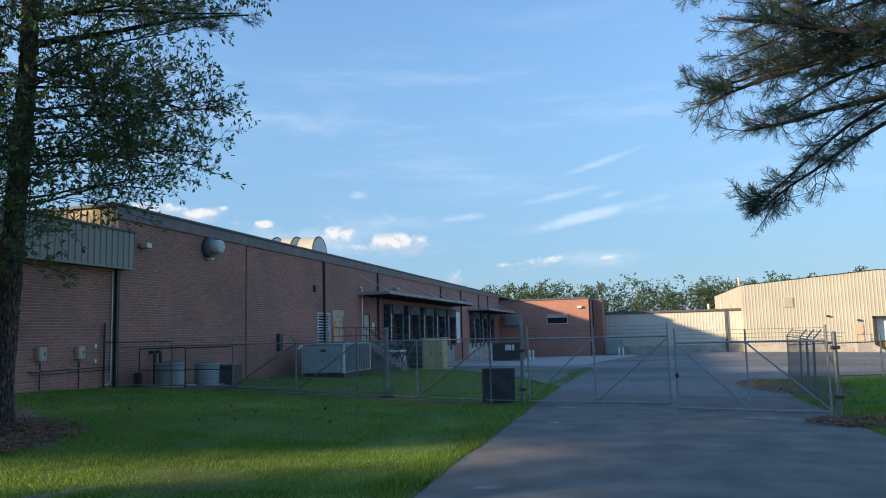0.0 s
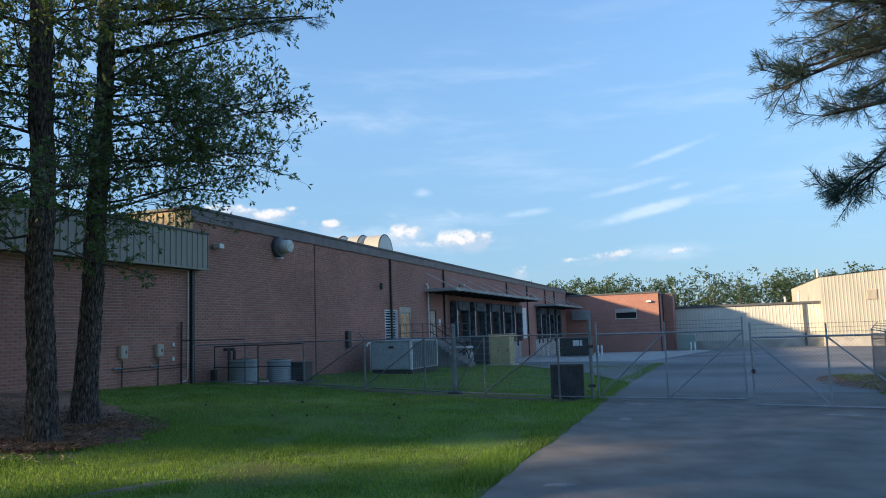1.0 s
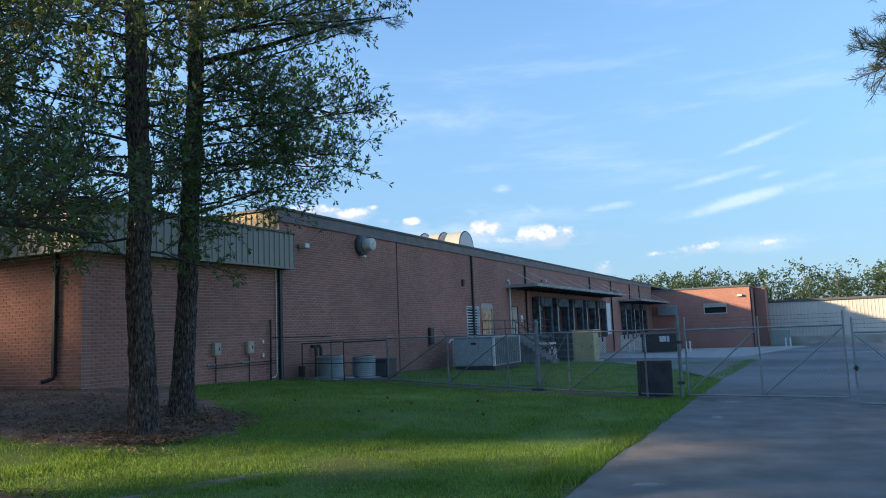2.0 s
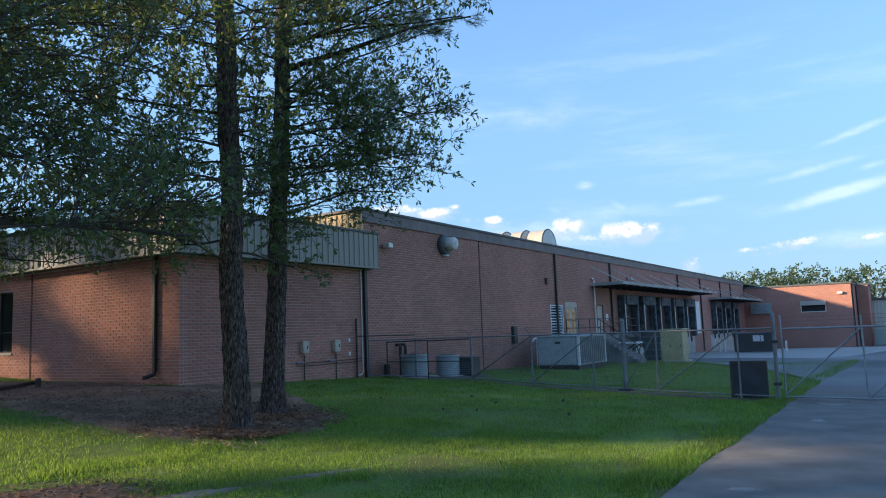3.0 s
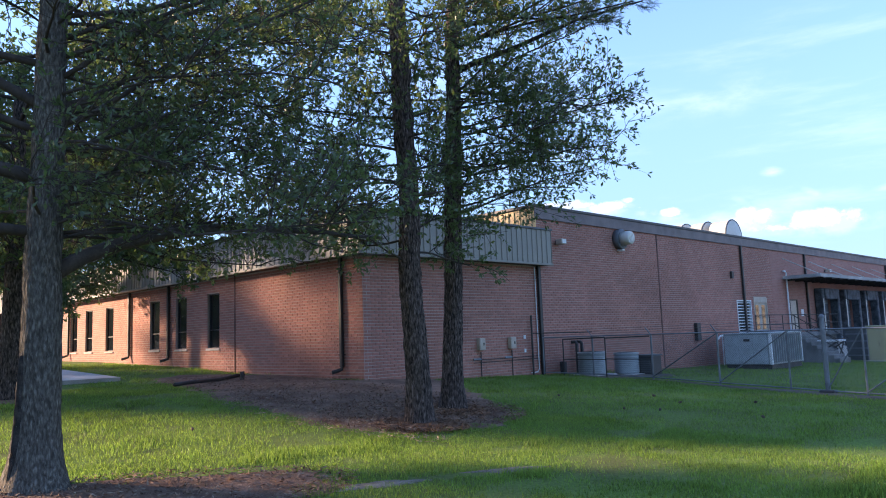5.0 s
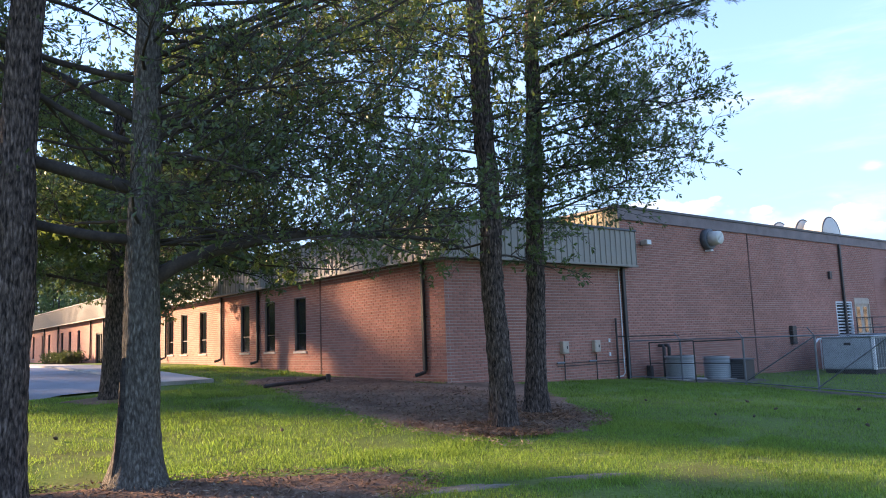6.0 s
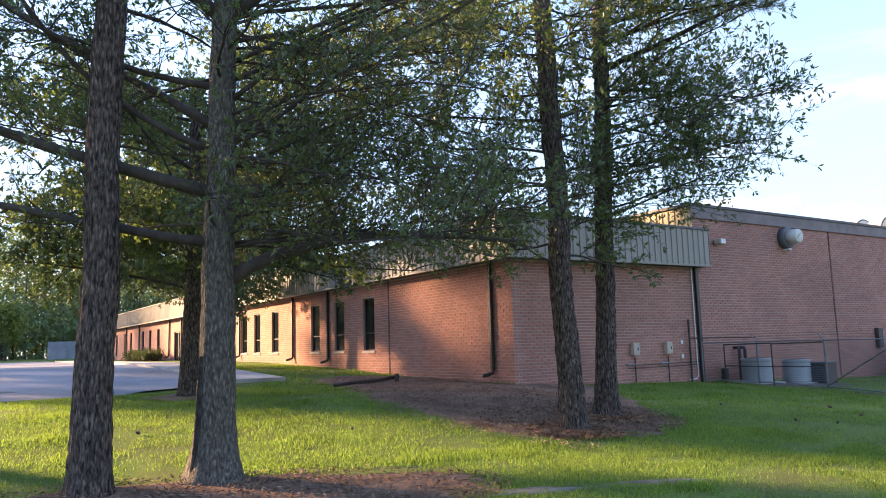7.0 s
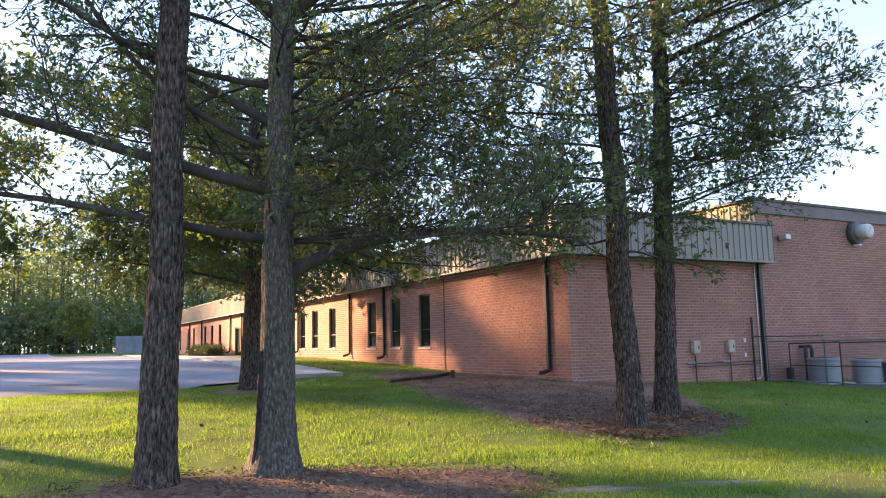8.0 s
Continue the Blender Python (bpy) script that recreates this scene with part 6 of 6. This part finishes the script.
def corner_bed():
    xs, ys = [-27.6 + 0.15 * i for i in range(121)], [8.4 + 0.15 * j for j in range(66)]
    verts, faces, at = [], [], {}
    for j, y in enumerate(ys):
        for i, x in enumerate(xs):
            d = bed_depth(x, y)
            if d > -0.25 and not (x < WX and y > FY - 0.01) and x < -9.8:
                at[i, j] = len(verts)
                verts.append((x, y, ground_z(x, y) + 0.03 * noise.noise((x * 0.4, y * 0.4, 0)) + 0.035 * ease(-0.25, 0.3, d) - 0.012 + 0.015 * noise.noise((x * 4, y * 4, 9))))
    for i, j in at:
        q = [(i, j), (i + 1, j), (i + 1, j + 1), (i, j + 1)]
        if all(k in at for k in q):
            faces.append(tuple(at[k] for k in q))
    return raw("mulch_bed", verts, faces, M_MULCH, smooth=True)


tagged(corner_bed(), "brown bark mulch bed round the brick corner and two trunks", "mulch bed", kind="structure")
tagged(patch("straw_bed", (-11.45, 10.36), 0.7, 0.6, 0.2, 0.06, M_STRAW, 5.0), "rust-brown pine straw heaped at a trunk", "pine straw", kind="structure")
tagged(patch("straw_bed", (-12.5, 12.42), 0.7, 0.6, 0.2, 0.06, M_STRAW, 6.0), "rust-brown pine straw heaped at a trunk", "pine straw", kind="structure")
tagged(patch("mulch_bed", (-9.9, 3.3), 1.3, 3.4, radians(-18), 0.04, M_MULCH, 8.0), "brown mulch and fallen twigs under the oak", "mulch bed", kind="structure")
tagged(patch("mulch_bed", (-21.9, 5.78), 1.2, 1.2, 0, 0.05, M_MULCH, 9.0), "brown mulch round a trunk", "mulch bed", kind="structure")
M_PALEEARTH = mat("pale_earth", (0.175, 0.155, 0.12), 0.95, vary=0.3, scale=4, fine=40, bump=0.4, tint=(0.11, 0.095, 0.07))
for x, y, rx, ry, turn, k in ((-7.55, 8.5, 0.13, 0.5, radians(-22), 10.0), (-8.05, 6.75, 0.16, 0.6, radians(-18), 16.0)):
    tagged(patch("bare_earth", (x, y), rx, ry, turn, 0.022, M_PALEEARTH, k, 1.0), "pale bare earth worn in the lawn", "bare earth", kind="structure")
tagged(patch("clay_bank", (5.1, 28.6), 1.6, 4.6, radians(2), 0.06, M_CLAY, 12.0), "reddish clay bank beside the inner fence", "clay bank", kind="structure")
tagged(patch("straw_bed", (4.9, 17.4), 1.3, 0.9, 0, 0.05, M_STRAW, 13.0), "rusty pine straw at the road's edge", "pine straw", kind="structure")


M_WORN = mat("worn_grit", (0.27, 0.255, 0.23), 0.95, vary=0.35, scale=3, fine=60, bump=0.5)
for x, y, rx, ry, turn, k in ((-2.05, 10.05, 0.28, 0.2, 0.2, 31.0), (-2.35, 20.6, 0.9, 0.28, -0.2, 33.0), (-1.95, 17.2, 0.2, 0.5, 0.3, 35.0), (-1.0, 21.2, 1.1, 0.16, -0.15, 37.0), (2.6, 18.2, 0.8, 0.14, -0.2, 39.0)):
    tagged(patch("worn_patch", (x, y), rx, ry, turn, 0.036, M_WORN, k, 0.8), "pale worn gritty patch on the asphalt drive", "worn patch", kind="structure")
M_EARTH = mat("trodden_earth", (0.11, 0.08, 0.055), 0.95, vary=0.35, scale=1.5, fine=25, bump=0.5, tint=(0.07, 0.06, 0.04))
tagged(patch("bare_earth", (-9.3, 23.1), 6.2, 0.42, -0.28, 0.045, M_EARTH, 21.0, 0.7, 7, 96), "dark bare earth under the fence line", "bare earth", kind="structure")
tagged(patch("bare_earth", (-16.6, 26.6), 1.5, 2.6, -0.1, 0.05, M_EARTH, 23.0, 0.4), "dark bare earth round the cooling units", "bare earth", kind="structure")


def lot_sheet():
    verts, faces, n = [], [], 9
    rows = 60
    for j in range(rows + 1):
        x = -23.9 - 95 * (j / rows) ** 1.3
        y0 = -40.0
        y1 = 4.1 + min(1.0, (-23.9 - x) / 2.2) * 4.1
        if x < -86:
            y1 = 2.6
        for i in range(n):
            y = y0 + (y1 - y0) * (i / (n - 1)) ** 0.7
            verts.append((x + (0.9 * max(0.0, -y) * 0.05 if j == 0 else 0), y, ground_z(x, y) + (0.05 if 0 < j else -0.03)))
    for j in range(rows):
        for i in range(n - 1):
            k = j * n + i
            faces.append((k, k + 1, k + n + 1, k + n))
    return raw("pavement", verts, faces, M_LOT, smooth=True)


tagged(lot_sheet(), "pale worn asphalt parking lot in front of the offices", "parking lot", kind="structure")


def strip(name, pts_a, pts_b, h, material):
    """A raised slab between two lines of places."""
    bm = bmesh.new()
    rows = []
    for (xa, ya), (xb, yb) in zip(pts_a, pts_b):
        za, zb = ground_z(xa, ya), ground_z(xb, yb)
        rows.append([bm.verts.new(p) for p in ((xa, ya, za - 0.1), (xa, ya, za + h), (xb, yb, zb + h), (xb, yb, zb - 0.1))])
    for a, b in zip(rows, rows[1:]):
        for i in range(3):
            bm.faces.new((a[i], a[i + 1], b[i + 1], b[i]))
    bm.faces.new(rows[0])
    bm.faces.new(rows[-1][::-1])
    return part(name, bm, material)


xs = [-26.4 - 1.52 * i for i in range(36)]
walkway = thing("walkway", "pale concrete walk and kerb along the parking lot", "walkway", kind="structure")
for a, b in zip(xs, xs[1:]):
    s = strip("slab", [(a - 0.008, 8.45), (b + 0.008, 8.45)], [(a - 0.008, 10.3), (b + 0.008, 10.3)], 0.13, M_CONCRETE)
    s.parent = walkway
k = strip("kerb", [(x, 8.25) for x in xs], [(x, 8.43) for x in xs], 0.15, M_CONCRETE)
k.parent = walkway

drain = thing("drain_pipe", "black corrugated drain pipe lying on the mulch", "pipe")
pts = [(-21.6, 10.0), (-22.0, 10.9), (-22.7, 11.9), (-23.3, 12.7), (-23.6, 13.4)]
bm = bmesh.new()
fine = []
for i in range(60):
    t = i / 59 * (len(pts) - 1)
    q = min(len(pts) - 2, int(t))
    x = pts[q][0] + (pts[q + 1][0] - pts[q][0]) * (t - q)
    y = pts[q][1] + (pts[q + 1][1] - pts[q][1]) * (t - q)
    fine.append((x, y, ground_z(x, y) + 0.10 + 0.02 * math.sin(t * 2)))
tube(bm, fine, [0.055 + 0.009 * (i % 2) for i in range(60)], 10)
part("hose", bm, M_DARK, drain, smooth=True)
part("end_cap", bar((on_ground(-22.55, 12.75, 0.0), on_ground(-22.55, 12.75, 0.3)), 0.075, 10), M_RUST, drain)

shrub = thing("shrub", "low dark clipped shrub by the entrance", "shrub")
tw, wood = [], bmesh.new()
sg = random.Random(4)
for i in range(420):
    c = Vector((sg.uniform(-70.0, -62.5), sg.uniform(12.6, 14.3), 0))
    c.z = ground_z(c.x, c.y)
    e = c + Vector((sg.gauss(0, 0.2), sg.gauss(0, 0.2), sg.uniform(0.25, 0.85)))
    tw.append((c.lerp(e, 0.3), e))
    tube(wood, (c, e), [0.012, 0.005], 3, False)
raw_child("stems", wood, M_TWIG, shrub)
foliage("leaves", tw, 14, 0.16, 0.45, 0.3, leaf_stuff("shrub_leaf", (0.045, 0.06, 0.03), (0.05, 0.07, 0.02)), shrub, 3)

gf = thing("garden_fence", "pale grey screened fence beyond the parking lot", "fence")
for i in range(4):
    x, y = -109.0 - 0.1 * i, 14.8 - 1.1 * i
    x2, y2 = -109.0 - 0.1 * (i + 1), 14.8 - 1.1 * (i + 1)
    bm = bmesh.new()
    vs = [bm.verts.new(p) for p in ((x, y, 0.5), (x2, y2 + 0.02, 0.5), (x2, y2 + 0.02, 3.2), (x, y, 3.2))]
    bmesh.ops.solidify(bm, geom=[bm.faces.new(vs)], thickness=0.06)
    part("panel", bm, M_SCREEN, gf)

# pine cones and twigs on the lawn
cg = random.Random(9)
for x, y in ((-9.9, 15.5), (-9.2, 15.9), (-9.6, 17.6), (-12.6, 16.6), (-8.3, 19.0), (-13.9, 6.8), (-15.5, 3.1), (-13.4, 0.2), (-7.0, 16.3), (-10.9, 18.6)):
    c = thing("pine_cone", "dark fallen pine cone on the grass", "pine cone", group="pine cones")
    bm = bmesh.new()
    z = ground_z(x, y) + 0.05
    bmesh.ops.create_icosphere(bm, subdivisions=2, radius=0.038, matrix=Matrix.LocRotScale((x, y, z), Euler((0.3, 1.2, cg.random() * 6)), (0.8, 0.8, 1.35)))
    for v in bm.verts:
        v.co += (v.co - Vector((x, y, z))) * 0.35 * noise.noise(v.co * 60)
    part("scales", bm, M_BARK, c)

sp = thing("sign_post", "small white notice on a post beyond the lot", "sign")
sx, sy = -73.0, 10.6
part("post", bar((on_ground(sx, sy, -0.1), on_ground(sx, sy, 3.0)), 0.05, 6), M_STEEL, sp)
part("plate", boxes((sx - 0.03, sx + 0.06, sy - 0.28, sy + 0.28, ground_z(sx, sy) + 2.3, ground_z(sx, sy) + 3.6)), M_WHITE, sp)
wirefence = thing("chain_link_fence", "far chain-link fence beside the screened enclosure", "fence")
for i in range(6):
    y = 15.2 + 1.6 * i
    part("post", bar((on_ground(-108.0, y, -0.1), (-108.0, y, ground_z(-108, y) + 2.3)), 0.05, 6), M_STEEL, wirefence)
part("top_rail", bar(((-108.0, 15.2, ground_z(-108, 15) + 2.25), (-108.0, 23.2, ground_z(-108, 15) + 2.25)), 0.04, 6), M_STEEL, wirefence)
tagged(patch("lot_dark_patch", (-27.0, 1.0), 1.5, 0.75, 1.3, 0.057, mat("dark_asphalt", (0.11, 0.105, 0.105), 0.8, vary=0.3, scale=0.8, fine=40), 15.0, 0.4), "dark patch in the parking lot", "stain", kind="structure")

# ---- grass ----
M_GRASS = leaf_stuff("grass_blade", (0.145, 0.24, 0.045), (0.2, 0.31, 0.045), 0.55, gloss=0.015)


def bare(x, y):
    """Where no grass grows: paving and beds."""
    if -2.95 < x < 4.25:
        return True
    if x < -23.6 and y < 8.2:
        return True
    if x < -25.6 and y < 10.5:
        return True
    d = bed_depth(x, y)
    if d > -0.9:
        return d > 0.55 * noise.noise((x * 2.6, y * 2.6, 12)) + 0.1
    u, v = x + 9.9, y - 3.3
    a = radians(18)
    u, v = u * math.cos(a) - v * math.sin(a), u * math.sin(a) + v * math.cos(a)
    if (u / 1.3) ** 2 + (v / 3.4) ** 2 < 1 + 0.6 * noise.noise((x * 1.1, y * 1.1, 8)):
        return noise.noise((x * 3, y * 3, 1)) < 0.45
    if abs(x + 7.8 - 0.3 * (y - 7.6)) < 0.16 and 6.1 < y < 9.0:
        return noise.noise((x * 4, y * 4, 2)) < 0.12
    if ((x + 16.6) / 1.4) ** 2 + ((y - 26.6) / 2.5) ** 2 < 1:
        return True
    if abs(y - 23.1 + 0.29 * (x + 9.3)) < 0.3 and -15.2 < x < -3.4:
        return noise.noise((x * 1.3, y * 2, 6)) > -0.25
    return x < WX and y > FY - 0.1


def lawn(regions, seed):
    g = np.random.default_rng(seed)
    keep = []
    for x0, x1, y0, y1, per, h in regions:
        n = int((x1 - x0) * (y1 - y0) * per)
        for x, y in zip(g.uniform(x0, x1, n), g.uniform(y0, y1, n)):
            thin = noise.noise((x * 0.55, y * 0.55, 7)) + 0.6 * noise.noise((x * 1.7, y * 1.7, 11))
            if not bare(x, y) and g.random() > min(0.85, max(0.0, (thin - 0.08) * 2.4)):
                tuft = 0.75 + 0.9 * max(0, noise.noise((x * 0.8, y * 0.8, 4)))
                edge = 1.7 if -3.7 < x < -2.9 else 1.0
                keep.append((x, y, ground_z(x, y) + 0.03 * noise.noise((x * 0.4, y * 0.4, 0)) * (0 if x > -4 else 1), h * tuft * edge))
    k = np.array(keep)
    n = len(k)
    a = g.uniform(0, 2 * np.pi, n)
    hgt = k[:, 3] * g.uniform(0.5, 1.2, n)
    w = 0.055 * k[:, 3] + 0.004
    lean = g.normal(0, 0.45, (n, 2)) * hgt[:, None]
    v = np.empty((n, 3, 3))
    v[:, 0] = np.stack([k[:, 0] - w * np.cos(a), k[:, 1] - w * np.sin(a), k[:, 2] - 0.01], 1)
    v[:, 1] = np.stack([k[:, 0] + w * np.cos(a), k[:, 1] + w * np.sin(a), k[:, 2] - 0.01], 1)
    v[:, 2] = np.stack([k[:, 0] + lean[:, 0], k[:, 1] + lean[:, 1], k[:, 2] + hgt], 1)
    me = bpy.data.meshes.new("grass")
    me.vertices.add(n * 3)
    me.vertices.foreach_set("co", v.ravel())
    me.loops.add(n * 3)
    me.loops.foreach_set("vertex_index", np.arange(n * 3))
    me.polygons.add(n)
    me.polygons.foreach_set("loop_start", np.arange(0, n * 3, 3))
    me.update()
    me.materials.append(M_GRASS)
    return new("grass", me)


tagged(lawn([(-12, -2.8, 3, 14, 1300, 0.068), (-12, -2.8, 14, 26, 480, 0.075), (-24, -12, -6, 15, 640, 0.072), (-18.5, -12, 15, 26, 380, 0.085), (-12, -6, -4, 3, 600, 0.065), (-40, -24, 8, 15, 160, 0.11), (4.2, 12, 14, 34, 260, 0.14), (-18.5, -3, 26, 50, 90, 0.12)], 3),
       "short green lawn grass with ragged patches", "grass", kind="stuff")

# ---- fallen needles, bark chips and leaves ----
def litter(name, label, spots, n, size, material, seed):
    """Small flakes strewn over patches: centre, two radii and a turn each."""
    g = np.random.default_rng(seed)
    verts, faces = [], []
    for k in range(n):
        cx, cy, rx, ry, turn = spots[k % len(spots)]
        a, r = g.uniform(0, 2 * math.pi), math.sqrt(g.uniform(0, 1)) * 1.08
        u, v = rx * r * math.cos(a), ry * r * math.sin(a)
        x, y = cx + u * math.cos(turn) - v * math.sin(turn), cy + u * math.sin(turn) + v * math.cos(turn)
        z = ground_z(x, y) + 0.05 + g.uniform(0, 0.035)
        d = Vector((g.normal(), g.normal(), g.normal() * 0.25)).normalized()
        w = d.cross(Vector((g.normal() * 0.4, g.normal() * 0.4, 1))).normalized()
        ln, wd = size * g.uniform(0.5, 1.6), size * g.uniform(0.12, 0.4)
        p = Vector((x, y, z))
        i = len(verts)
        verts += [tuple(p - d * ln * 0.5), tuple(p + w * wd * 0.5), tuple(p + d * ln * 0.5), tuple(p - w * wd * 0.5)]
        faces.append((i, i + 1, i + 2, i + 3))
    return tagged(raw(name, verts, faces, material), label, "litter", kind="stuff")


M_CHIP = mat("bark_chip", (0.22, 0.125, 0.075), 0.95, vary=0.3, scale=3, fine=30, bump=0, random_by="island")
M_PALECHIP = mat("dry_leaf", (0.29, 0.21, 0.14), 0.9, vary=0.3, scale=3, fine=30, bump=0, random_by="island")
BEDS = [(-18.0, 12.2, 6.8, 2.4, radians(0)), (-15.2, 11.8, 4.4, 2.4, radians(0)), (-12.6, 11.6, 2.1, 2.3, radians(20)), (-9.9, 3.3, 1.3, 3.4, radians(-18))]
litter("bark_litter", "brown bark chips strewn over the beds", BEDS, 18000, 0.085, M_CHIP, 3)
litter("leaf_litter", "pale dry leaves and twigs on the beds", BEDS + [(-14, 9.4, 4.0, 0.8, 0.0)], 6000, 0.085, M_PALECHIP, 4)
litter("straw_litter", "rusty pine needles round the trunks", [(-11.35, 10.4, 0.95, 0.8, 0.2), (-12.35, 12.35, 0.9, 0.8, 0.2), (4.9, 17.4, 1.5, 1.0, 0), (5.1, 28.6, 1.6, 4.6, 0.03)], 9000, 0.11, mat("dry_needle", (0.24, 0.125, 0.065), 0.9, vary=0.3, scale=3, bump=0, random_by="island"), 5)
litter("road_litter", "small leaves and grit along the drive's edge", [(-2.85, 14, 0.25, 9, 0), (-2.6, 20.8, 1.0, 0.5, 0), (0.6, 20.9, 3.6, 0.5, 0), (4.2, 17, 0.4, 5, 0)], 1500, 0.05, M_PALECHIP, 6)
